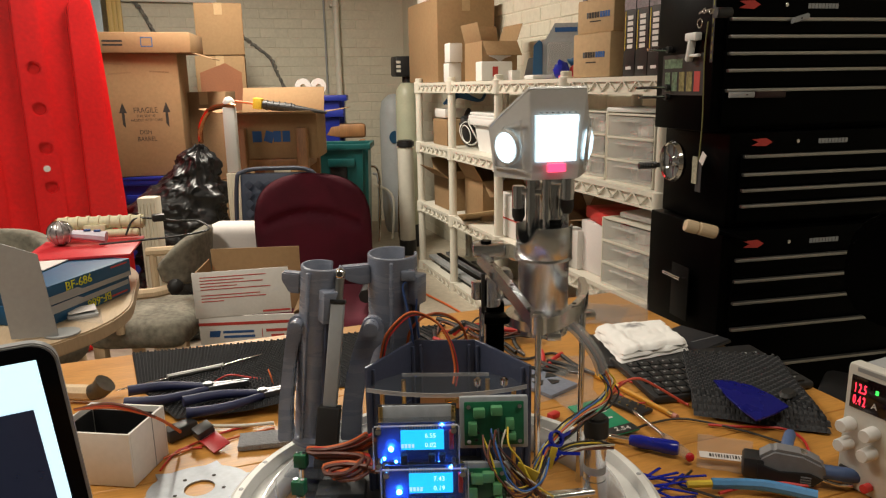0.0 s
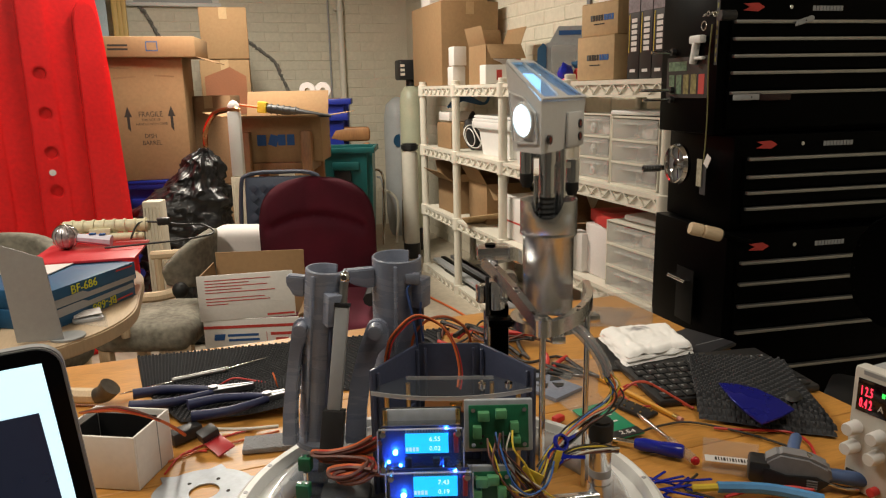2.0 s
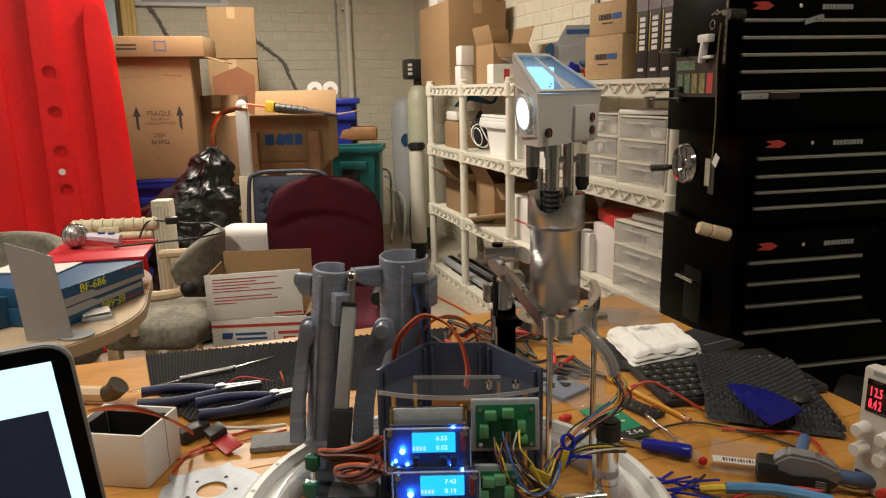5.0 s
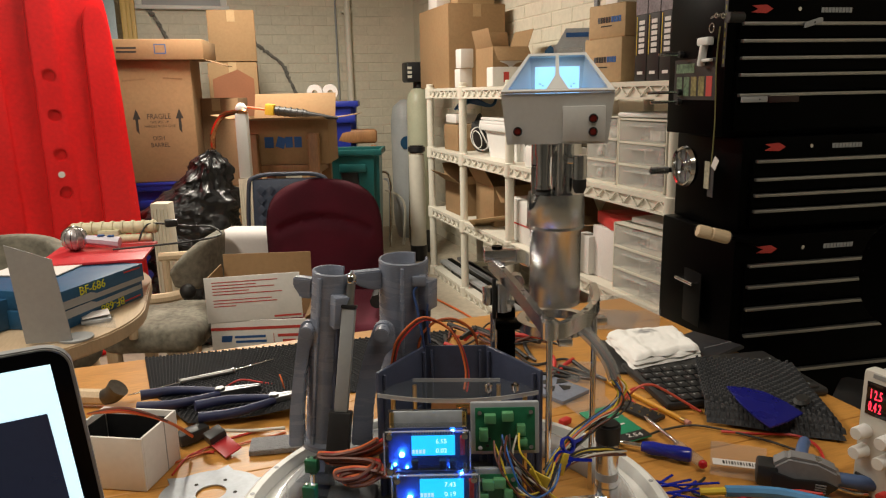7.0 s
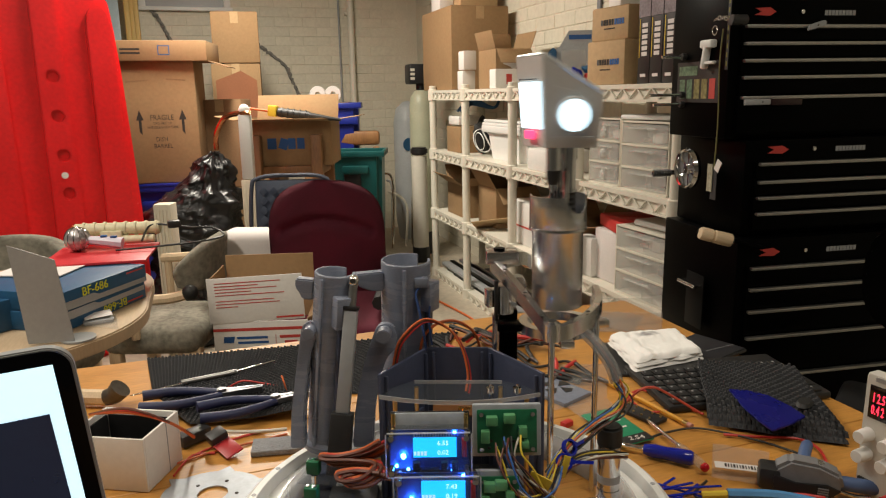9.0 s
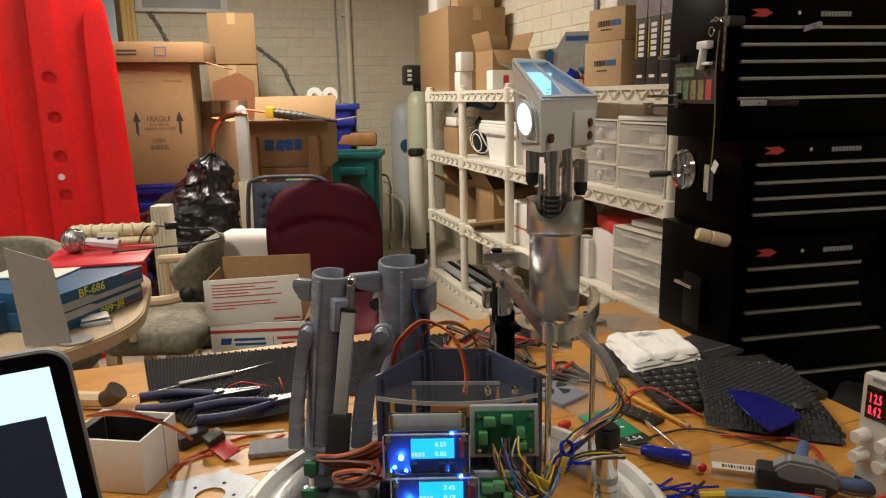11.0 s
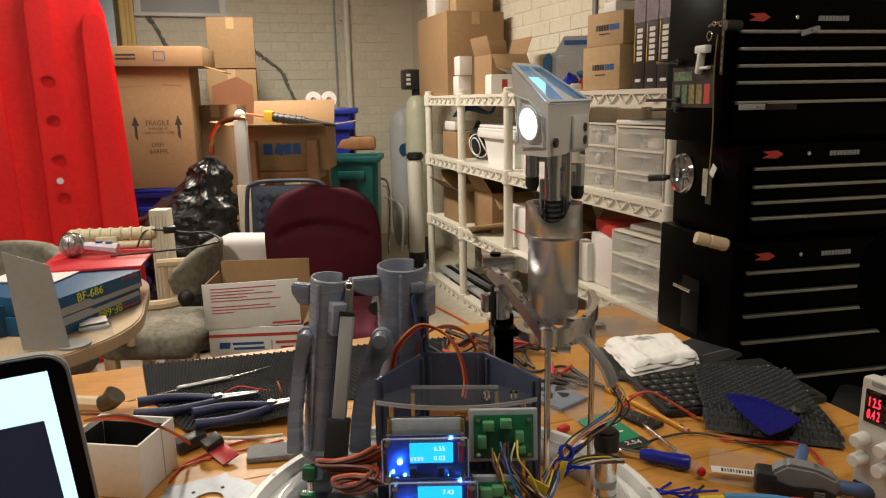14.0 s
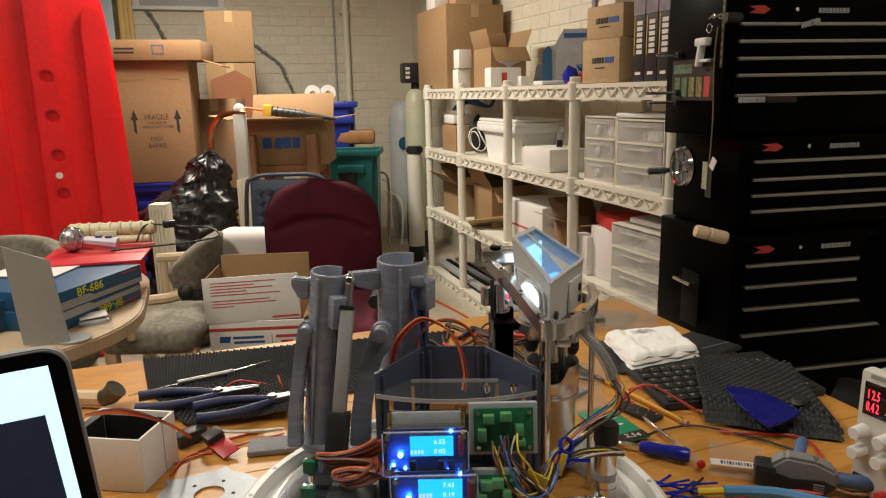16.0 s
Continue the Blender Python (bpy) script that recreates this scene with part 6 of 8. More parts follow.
def table_odds():
    # galvanised plate with a round hole, part under the ring
    c = Vector((-0.0200, 0.7380, 0.7520))
    p = thing("metal_plate", pose(c.x, c.y, TZ + 0.001, 0, 0, -19), "galvanised sheet bracket plate with a round hole", "plate")
    b = bmesh.new()
    outer = [(0.055 * math.cos(a) * (1.25 if k % 6 == 0 else 1.0), 0.05 * math.sin(a) * (1.15 if k % 6 == 0 else 0.95)) for k in range(36) for a in [2 * math.pi * k / 36 + 0.5]]
    inner = [(0.016 * math.cos(2 * math.pi * k / 36 + 0.5), 0.016 * math.sin(2 * math.pi * k / 36 + 0.5)) for k in range(36)]
    rings = [[b.verts.new((x, y, z)) for x, y in q] for q, z in ((outer, 0), (outer, 0.0015), (inner, 0.0015), (inner, 0))]
    rings.append(rings[0])
    for r0, r1 in zip(rings, rings[1:]):
        for k in range(36):
            b.faces.new((r0[k], r0[(k + 1) % 36], r1[(k + 1) % 36], r1[k]))
    bmesh.ops.recalc_face_normals(b, faces=b.faces)
    part("sheet", b, GALV, p, smooth=20)
    # small holes: black discs on the sheet paint their dark
    for k in range(5):
        a = 2 * math.pi * k / 5
        part("hole", cyl(0.0022, 0.0004, (0.026 * math.cos(a), 0.026 * math.sin(a), 0.0016), seg=10), INK, p)
    # dark metal knob on a wooden stub
    c = Vector((-0.1440, 1.0240, 0.7520))
    k = thing("hammer", pose(c.x, c.y, TZ + 0.002, 0, 0, -19), "worn steel hammer head on a wooden handle", "hammer")
    part("head", cord([(-0.012, 0, 0.012), (0.0, 0, 0.016), (0.010, 0.0, 0.026)], 0.016, seg=14, radii=(0.011, 0.015)), mat("burnished_steel", (0.10, 0.085, 0.07), 0.4, metal=0.5, vary=0.3, scale=40), k)
    part("handle", cord([(-0.01, 0.0, 0.012), (-0.06, 0.005, 0.012), (-0.11, 0.01, 0.012)], 0.011), PINE, k)
    # servo lead with its red board
    c = Vector((-0.0000, 0.8270, 0.7570))
    r = thing("red_board", pose(c.x, c.y, TZ + 0.008, 14, 8, -62), "small red circuit board with a black plug", "circuit board")
    part("board", box(0.034, 0.022, 0.002, bevel=0.0004), mat("red_pcb", (0.42, 0.025, 0.03), 0.35), r)
    for i in range(6):
        part("pad", cyl(0.0008, 0.0004, (-0.014, -0.008 + 0.0032 * i, 0.002), seg=8), ALU, r)
    part("plug", box(0.018, 0.022, 0.013, (-0.024, 0.0, -0.002), 0.0015), BLACK_PLASTIC, r)
    solid("black_switch", box(0.04, 0.02, 0.016, bevel=0.003), BLACK_PLASTIC, pose(*Vector((-0.0390, 0.8720, 0.7520)), 0, 0, 30), "black plastic switch body on the table", "switch")
    for i, m in enumerate((ORANGE_WIRE, RED_WIRE, BROWN_WIRE)):
        solid("servo_lead", cord([(-0.1500, 0.8660, 0.8100), Vector((-0.0940, 0.7390, 0.8590)) + Vector((0, 0, 0.002 * i)), Vector((-0.0560, 0.7380, 0.8420)), Vector((-0.0380, 0.8490, 0.7680)) + Vector((0, 0.002 * i, 0))], 0.0016), m, pose(0, 0, 0),
              "thin servo lead draped over a box", "wire", "servo leads")
    for q, m, r0 in (([(-0.0610, 0.8200, 0.7520), (-0.0230, 0.8340, 0.7520), (0.0230, 0.8420, 0.7520), (0.0730, 0.8510, 0.7520)], ORANGE_WIRE, 0.0013), ([(-0.0420, 0.8340, 0.7520), (0.0040, 0.8590, 0.7520), (0.0540, 0.8720, 0.7520)], RED_WIRE, 0.0013), ([(-0.0610, 0.7930, 0.7520), (-0.0420, 0.8340, 0.7520), (-0.0150, 0.8310, 0.7520)], RED_WIRE, 0.0012)):
        solid("loose_wire", cord(q, r0), m, pose(0, 0, 0), "thin loose wire lying on the table", "wire", "loose wires")
    solid("white_lead", cord([(-0.0050, 0.8810, 0.7550), (0.0320, 0.8660, 0.7550), (0.0730, 0.8560, 0.7560)], 0.0022), WHITE_WIRE, pose(0, 0, 0), "short white lead with a plug", "wire")
    solid("jumper_wire", cord([(0.0080, 1.0060, 0.7620), (0.0280, 0.9990, 0.7720), (0.0550, 0.9970, 0.7650), (0.0850, 0.9880, 0.7580)], 0.0014), RED_WIRE, pose(0, 0, 0), "thin red and white jumper wire", "wire")
    solid("jumper_wire", cord([(0.0860, 0.9650, 0.7570), (0.0830, 0.9600, 0.7750), (0.0810, 0.9730, 0.7820)], 0.0012), ORANGE_WIRE, pose(0, 0, 0), "upright orange jumper wire", "wire")


table_odds()

# ---- the periscope lifter of a robot dome ----
PERI, PERI_Z, BASE_TURN = (0.346, 0.652), 0.0, -28.0


def hull(sections):
    """Lofts four-cornered rings of points."""
    b = bmesh.new()
    rings = [[b.verts.new(p) for p in s] for s in sections]
    for p, q in zip(rings, rings[1:]):
        for k in range(len(p)):
            b.faces.new((p[k], p[(k + 1) % len(p)], q[(k + 1) % len(p)], q[k]))
    b.faces.new(rings[0][::-1])
    b.faces.new(rings[-1])
    bmesh.ops.recalc_face_normals(b, faces=b.faces)
    return b


def periscope():
    p = thing("periscope", pose(*PERI, PERI_Z), "silver periscope with a white lamp head on a lifting tube", "periscope")
    Z = 1.1145
    HM = pose(0, -0.008, Z - 0.001) @ Matrix.Diagonal((0.90, 0.90, 0.93, 1))
    H, HB = 0.094, 0.053
    yf, yb = -0.027, 0.027
    ft, fb, bt, bb = 0.0325, 0.0265, 0.0615, 0.0555
    # the shell: face, back, two slanting cheeks and a floor, open under the sloping window
    shell = bmesh.new()
    co = {"ftl": (-ft, yf - 0.003, H), "ftr": (ft, yf - 0.003, H), "fbl": (-fb, yf + 0.004, 0), "fbr": (fb, yf + 0.004, 0),
          "btl": (-bt, yb, HB), "btr": (bt, yb, HB), "bbl": (-bb, yb - 0.003, 0), "bbr": (bb, yb - 0.003, 0)}
    v = {k: shell.verts.new(c) for k, c in co.items()}
    for f in (("ftl", "fbl", "fbr", "ftr"), ("btl", "btr", "bbr", "bbl"), ("ftl", "btl", "bbl", "fbl"), ("ftr", "fbr", "bbr", "btr"), ("fbl", "bbl", "bbr", "fbr")):
        shell.faces.new([v[k] for k in f])
    bmesh.ops.recalc_face_normals(shell, faces=shell.faces)
    bmesh.ops.solidify(shell, geom=shell.faces[:], thickness=0.0025)
    part("head_shell", shell, HEAD_PAINT, p, "white painted head shell", m=HM, smooth=20)
    # sloping window with its frame
    tl, tr, bl, br = (Vector(co[k]) for k in ("ftl", "ftr", "btl", "btr"))
    up = Vector((0, 0.45, 0.88)) * 0.0012

    def pane(u, w):
        a, c = tl.lerp(tr, u), bl.lerp(br, u)
        return a.lerp(c, w)

    def band(u0, w0, u1, w1, thick=0.003):
        ring = [pane(u0, w0), pane(u1, w0), pane(u1, w1), pane(u0, w1)]
        n = (ring[1] - ring[0]).cross(ring[3] - ring[0]).normalized()
        n = n if n.z > 0 else -n
        return hull([[q + up for q in ring], [q + up + n * thick for q in ring]])

    win = part("window_pane", band(0.05, 0.06, 0.95, 0.95, 0.0012), ACRYLIC, p, "clear sloping window", m=HM)
    for u0, w0, u1, w1 in ((0, 0, 1, 0.07), (0, 0.95, 1, 1.0), (0, 0.07, 0.05, 0.95), (0.95, 0.07, 1, 0.95), (0.475, 0.07, 0.525, 0.60)):
        part("window_frame", band(u0, w0, u1, w1, 0.0025), HEAD_PAINT, win, "white window frame")
    ring = [pane(0.475, 0.60), pane(0.525, 0.60), pane(0.60, 0.95), pane(0.40, 0.95)]
    part("window_frame", hull([[q + up for q in ring], [q + up + Vector((0, 0.0012, 0.0022)) for q in ring]]), HEAD_PAINT, win, "white window frame")
    # behind the window: LEDs; board and cans glow in place of blue light on them
    part("circuit_board", box(0.05, 0.002, 0.032, (0, yf + 0.012, 0.05), 0.0005), mat("lit_board", (0.55, 0.75, 0.95), 0.4, glow=1.6, glow_colour=(0.30, 0.66, 1.0)), p, m=HM)
    for k in range(6):
        part("led", ball(0.0016, (-0.019 + 0.0035 * k, yf + 0.016, 0.049), seg=8), GLOW_WHITE, p, m=HM)
    for x, z in ((-0.016, 0.060), (-0.019, 0.063), (0.016, 0.061), (0.019, 0.063), (0.0175, 0.057)):
        part("chip", box(0.0016, 0.002, 0.0012, (x, yf + 0.0135, z), 0.0003), BLUE_PANEL, p, m=HM)
    for s in (-1, 1):
        part("lamp_can", cyl(0.016, 0.012, (s * 0.030, 0.004, 0.028), rot=(0, -s * 90, 0)), mat("pale_blue_can", (0.35, 0.5, 0.75), 0.4, glow=1.6, glow_colour=(0.12, 0.42, 1.0)), p, m=HM)
    # glowing floor added to fill the head with blue light
    part("head_floor_lamp", box(0.060, 0.030, 0.002, (0, 0.006, 0.004)), mat("lit_floor", (0.3, 0.5, 0.8), 0.5, glow=0.9, glow_colour=(0.10, 0.40, 1.0)), p, "glowing floor added for the blue light inside", m=HM)
    part("wiring", cord([(0.01, 0.008, 0.03), (0.016, -0.004, 0.045), (0.024, 0.008, 0.042), (0.028, 0.014, 0.02)], 0.0022), WHITE_WIRE, p, m=HM)
    # face panel, brow pins, red indicator
    face = part("face_panel", hull([[(-0.0230, yf + 0.003, 0.019), (0.0230, yf + 0.003, 0.019), (0.0245, yf - 0.001, 0.068), (-0.0245, yf - 0.001, 0.068)],
                                    [(-0.0225, yf - 0.0008, 0.020), (0.0225, yf - 0.0008, 0.020), (0.0236, yf - 0.0042, 0.067), (-0.0236, yf - 0.0042, 0.067)]]), GLOW_WHITE, p, "glowing square face lamp", m=HM)
    for k in range(7):
        part("pin", cyl(0.0008, 0.002, (-0.0195 + 0.0065 * k, yf - 0.003, 0.0705), rot=(90, 0, 0), seg=8), BLACK_PLASTIC, face)
    part("indicator", box(0.020, 0.004, 0.009, (0, yf - 0.0015, 0.0085), 0.001), GLOW_RED, p, "glowing red indicator", m=HM)
    # cheeks: raised pentagon frame and a round lens
    for s in (-1, 1):
        f = Vector((s * (ft + fb) / 2, yf, 0))
        g = Vector((s * (bt + bb) / 2, yb, 0))
        ang = math.degrees(math.atan2(g.x - f.x, g.y - f.y))
        mid = (f + g) / 2 + Vector((0, 0, Z))
        # local frame of a cheek: x along its length towards the back, y outwards
        lean = s * math.degrees(math.atan2(0.006, H))
        cheek = pose(*mid) @ pose(0, 0, 0, 0, 0, 90 - ang if s > 0 else 90 - ang + 180)
        k = 1 if s > 0 else -1
        m = cheek @ pose(0, 0, 0, 5.5, 0, 0)
        ring = [(k * -0.022, 0.010), (k * 0.024, 0.010), (k * 0.024, 0.042), (k * 0.004, 0.058), (k * -0.022, 0.064)]
        if k < 0:
            ring = ring[::-1]
        inner = [(x * 0.93, 0.034 + (z - 0.034) * 0.93) for x, z in ring]
        b = bmesh.new()
        o = [[b.verts.new((x, y, z)) for x, z in pts] for pts, y in ((ring, -0.0005), (ring, -0.0019), (inner, -0.0019), (inner, -0.0005))]
        for p0, p1 in zip(o, o[1:]):
            for i in range(5):
                b.faces.new((p0[i], p0[(i + 1) % 5], p1[(i + 1) % 5], p1[i]))
        bmesh.ops.recalc_face_normals(b, faces=b.faces)
        m2 = HM @ pose(0, 0, -Z) @ m @ pose(0, 0.0010, 0)
        part("cheek_frame", b, HEAD_PAINT, p, m=m2, smooth=0)
        lens = part("lamp_lens", lathe([(0, 0.0035), (0.009, 0.003), (0.0155, 0.0008), (0.0165, -0.001), (0.0165, -0.003), (0, -0.003)], 36, (k * 0.002, -0.003, 0.034), (90, 0, 0)), GLOW_WHITE, p, "glowing round side lens", m=m2)
        part("bezel", lathe([(0.0166, -0.003), (0.0166, 0.001), (0.0185, 0.0005), (0.0195, -0.003)], 36, (k * 0.002, -0.003, 0.034), (90, 0, 0)), HEAD_PAINT, lens)
    # back: raised service panel, three red lenses
    part("service_panel", box(0.046, 0.0030, 0.037, (-0.029, yb + 0.0008, 0.003), 0.0006), HEAD_PAINT, p, m=HM)
    for x, z in ((-0.039, 0.027), (-0.039, 0.013), (0.043, 0.014)):
        yb = 0.0278 if x < 0 else 0.027
        lens = part("sensor", cyl(0.0038, 0.0028, (x, yb + 0.0030, z), rot=(90, 0, 0), bevel=0.001), RED_LENS, p, "dark red sensor lens", m=HM)
        part("sensor_ring", lathe([(0.0039, 0), (0.005, 0), (0.005, 0.003), (0.0039, 0.003)], 18, (x, yb + 0.0028, z), (90, 0, 0)), BLACK_PLASTIC, lens)
    # neck: columns of unequal length, a rubber bellows and two dark-tipped sockets
    part("neck_column", cyl(0.0056, 0.080, (-0.012, 0.006, Z - 0.080)), STEEL, p)
    part("neck_column", lathe([(0, 0), (0.0038, 0), (0.0038, 0.05), (0.0048, 0.05), (0.0048, 0.095), (0, 0.095)], 20, (0.0, -0.006, Z - 0.095)), STEEL, p)
    part("neck_column", cyl(0.0036, 0.10, (-0.004, 0.013, Z - 0.10)), MACHINED, p)
    part("neck_column", lathe([(0, 0), (0.0072, 0), (0.0072, 0.030), (0.0086, 0.030), (0.0086, 0.044), (0, 0.044)], 24, (0.013, 0.004, Z - 0.044)), STEEL, p)
    part("bellows_cap", cyl(0.0088, 0.003, (0.013, 0.004, Z - 0.0472), bevel=0.0008), STEEL, p)
    part("bellows", lathe([(0.0, 0)] + [(0.0084 if i % 2 else 0.0074, 0.0026 * i) for i in range(20)] + [(0.0, 0.0494)], 24, (0.013, 0.004, Z - 0.097)), BLACK_RUBBER, p, "black ribbed rubber bellows")
    for x, y, dz in ((0.0186, -0.0163, 0.0), (-0.023, 0.016, 0.012)):
        so = part("socket", cyl(0.0070, 0.024, (x, y, Z - 0.024 - dz), bevel=0.001), STEEL, p)
        part("socket_tip", lathe([(0, 0), (0.0045, 0), (0.0070, 0.006), (0.0070, 0.014), (0, 0.014)], 18, (x, y, Z - 0.038 - dz)), BLACK_RUBBER, so, "black rubber tip")
        part("socket_arm", box(0.030, 0.010, 0.007, (x * 0.6, y * 0.6, Z - 0.009 - dz), 0.001, rot=(0, 0, math.degrees(math.atan2(y, x)))), STEEL, p)
    part("strut", box(0.007, 0.003, 0.05, (0.022, -0.004, Z - 0.075), 0.001), MACHINED, p)
    # the lifting tube with a scooped mouth
    b = lathe([(0.0265, 0.0), (0.0265, 0.078), (0.0295, 0.082), (0.0295, 0.118), (0.0275, 0.118), (0.0255, 0.075), (0.0245, 0.0), (0.0265, 0.0)], 72, (0, 0, 0.945))
    for vert in b.verts:
        a = math.atan2(vert.co.y, vert.co.x) - math.radians(20)
        a = (a + math.pi / 2) % math.pi - math.pi / 2
        dip = 0.017 * math.sqrt(max(0.0, 1 - (a / 0.55) ** 2)) if abs(a) < 0.55 else 0.0
        if vert.co.z > 1.06:
            vert.co.z -= dip
    part("collar", lathe([(0.0268, 0), (0.0300, 0.0006), (0.0300, 0.003), (0.0297, 0.003)], 64, (0, 0, 1.0265)), TUBE_STEEL, p)
    part("lift_tube", b, TUBE_STEEL, p, "turned steel lifting tube")
    part("tube_floor", cyl(0.026, 0.004, (0, 0, 0.95), seg=40), STEEL, p)
    return p


periscope()


def dome_ring():
    r = thing("dome_ring", pose(0.204, 0.584, TZ), "white plastic dome ring lying on the table", "ring")
    part("rim", lathe([(0.1965, 0.0), (0.211, 0.0), (0.213, 0.008), (0.212, 0.026), (0.206, 0.031), (0.199, 0.031), (0.1965, 0.024), (0.1965, 0.0)], 96), WHITE, r)
    part("ledge", lathe([(0.176, 0.0), (0.196, 0.0), (0.196, 0.019), (0.180, 0.018), (0.176, 0.012), (0.176, 0.0)], 96), WHITE, r)
    part("inner_wall", lathe([(0.1735, 0.0), (0.1755, 0.0), (0.1755, 0.034), (0.1735, 0.034), (0.1735, 0.0)], 96), ACRYLIC_EDGE, r, "clear inner wall")
    # grey discs on the flat rim paint the shade in screw holes
    for k in range(24):
        a = math.radians(15 * k + 5)
        part("screw_recess", cyl(0.0024, 0.0006, (0.2025 * math.cos(a), 0.2025 * math.sin(a), 0.0308), seg=12), GREY_SHEET, r)


dome_ring()


def axis_pose(a, b, roll=0):
    """A pose at a whose z points to b and whose x runs along the table's front."""
    a, b = Vector(a), Vector(b)
    z = (b - a).normalized()
    x = Vector((0.9455, -0.3256, 0))
    x = (x - z * x.dot(z)).normalized()
    m = Matrix((x, z.cross(x), z)).transposed().to_4x4() @ pose(0, 0, 0, 0, 0, roll)
    m.translation = a
    return m


def lift_frame():
    f = thing("lift_frame", pose(0, 0, 0), "machined aluminium lifting frame with steel guide rods", "frame")
    up = (0, 0, 1)
    part("curved_bar", strip([(0.2950, 0.7050, 0.9850), (0.2980, 0.6500, 0.9700), (0.2970, 0.6010, 0.9570), (0.2970, 0.5690, 0.9470)], 0.015, 0.007, up), MACHINED, f)
    part("curved_bar", strip([(0.2990, 0.5680, 0.9470), (0.3160, 0.5670, 0.9500), (0.3440, 0.5830, 0.9520), (0.3770, 0.6180, 0.9530), (0.3960, 0.6580, 0.9550)], 0.015, 0.007, up), MACHINED, f)
    part("curved_bar", strip([(0.3110, 0.7160, 0.9850), (0.3420, 0.7370, 0.9810), (0.3550, 0.7420, 0.9740)], 0.016, 0.012, up), MACHINED, f)
    # black discs on the uncut bars paint the dark of screw holes
    for x, y, z in [(0.2950, 0.6720, 0.9780), (0.2960, 0.6250, 0.9650), (0.2950, 0.5840, 0.9530), (0.3160, 0.5640, 0.9530), (0.3420, 0.5800, 0.9530)]:
        part("screw_hole", cyl(0.0022, 0.0006, (x, y, z + 0.0079), seg=10), INK, f)
    a = Vector((0.2970, 0.5680, 0.9500))
    part("boss", cyl(0.0085, 0.018, (a.x, a.y, a.z - 0.009), bevel=0.001), MACHINED, f)
    part("boss_screw", cyl(0.005, 0.002, (a.x, a.y, a.z + 0.009), seg=18), STEEL, f)
    for (x, y, z), r in ((a, 0.0030), (Vector((0.3660, 0.6030, 0.9440)), 0.0030), (Vector((0.2930, 0.6930, 0.9320)), 0.004)):
        part("guide_rod", cyl(r, z - TZ - 0.002, (x, y, TZ + 0.001), seg=16), STEEL, f)
    c = Vector((0.3000, 0.6860, 0.9340))
    part("clamp", cyl(0.0105, 0.032, (c.x, c.y, c.z), bevel=0.001), MACHINED, f)
    part("clamp_ear", box(0.012, 0.012, 0.020, (c.x - 0.014, c.y + 0.003, c.z + 0.008), 0.001), MACHINED, f)
    part("clamp_screw", cyl(0.003, 0.004, (c.x + 0.006, c.y - 0.010, c.z + 0.012), rot=(90, 0, 0), seg=12), STEEL, f)
    part("cable_tie", box(0.004, 0.004, 0.045, (c.x - 0.012, c.y - 0.006, c.z - 0.006), 0.001), BLACK_PLASTIC, f)
    part("column", box(0.020, 0.012, c.z - TZ - 0.001, (c.x + 0.010, c.y + 0.012, TZ + 0.001), 0.001, rot=(0, 0, -19)), BLACK_STEEL, f, "black anodised column")
    part("top_bracket", box(0.036, 0.026, 0.014, (c.x + 0.006, c.y + 0.02, c.z + 0.052), 0.002, rot=(0, 0, -19)), MACHINED, f)
    part("top_bolt", cyl(0.006, 0.003, (c.x + 0.002, c.y + 0.018, c.z + 0.066), seg=16), BLACK_STEEL, f)
    part("pulley", cyl(0.008, 0.016, (c.x + 0.020, c.y + 0.008, c.z + 0.032), rot=(90, 0, -19), bevel=0.001), CHROME, f)
    part("carriage", lathe([(0.031, 0), (0.040, 0), (0.040, 0.010), (0.031, 0.010), (0.031, 0)], 48, (PERI[0], PERI[1], 0.920)), STEEL, f)
    part("carriage_arm", box(0.030, 0.020, 0.008, (PERI[0] - 0.044, PERI[1] + 0.020, 0.919), 0.001, rot=(0, 0, -22)), BLACK_STEEL, f)
    part("carriage_arm", box(0.030, 0.014, 0.008, (PERI[0] - 0.014, PERI[1] - 0.046, 0.920), 0.001, rot=(0, 0, 72)), MACHINED, f)
    part("carriage_arm", box(0.030, 0.014, 0.008, (PERI[0] + 0.042, PERI[1] - 0.008, 0.920), 0.001, rot=(0, 0, -10)), MACHINED, f)
    return f


lift_frame()


def gear_motor():
    b = Vector((0.3560, 0.5560, 0.7890))
    g = thing("gear_motor", pose(b.x, b.y, TZ + 0.001), "upright geared motor with a black rubber cap", "motor")
    part("gearbox", lathe([(0, 0), (0.0135, 0), (0.0135, 0.014), (0.0115, 0.016), (0.0115, 0.032), (0, 0.032)], 32), STEEL, g)
    part("can", cyl(0.0110, 0.047, (0, 0, 0.032), seg=32, bevel=0.001), STEEL, g)
    part("band", cyl(0.0113, 0.008, (0, 0, 0.040), seg=32), GREY_SHEET, g)
    part("cap", cyl(0.0122, 0.022, (0, 0, 0.0775), seg=32, bevel=0.0025), BLACK_RUBBER, g, "black rubber cap")
    part("bracket", box(0.05, 0.014, 0.006, (-0.028, 0.006, 0.012), 0.001, rot=(0, 0, -12)), STEEL, g)
    for k in (0, 1):
        part("spacer", cyl(0.004, 0.05, (-0.055, 0.0 + 0.01 * k, 0.022 - 0.012 * k), rot=(0, 90, -10), seg=14), CHROME, g)


gear_motor()


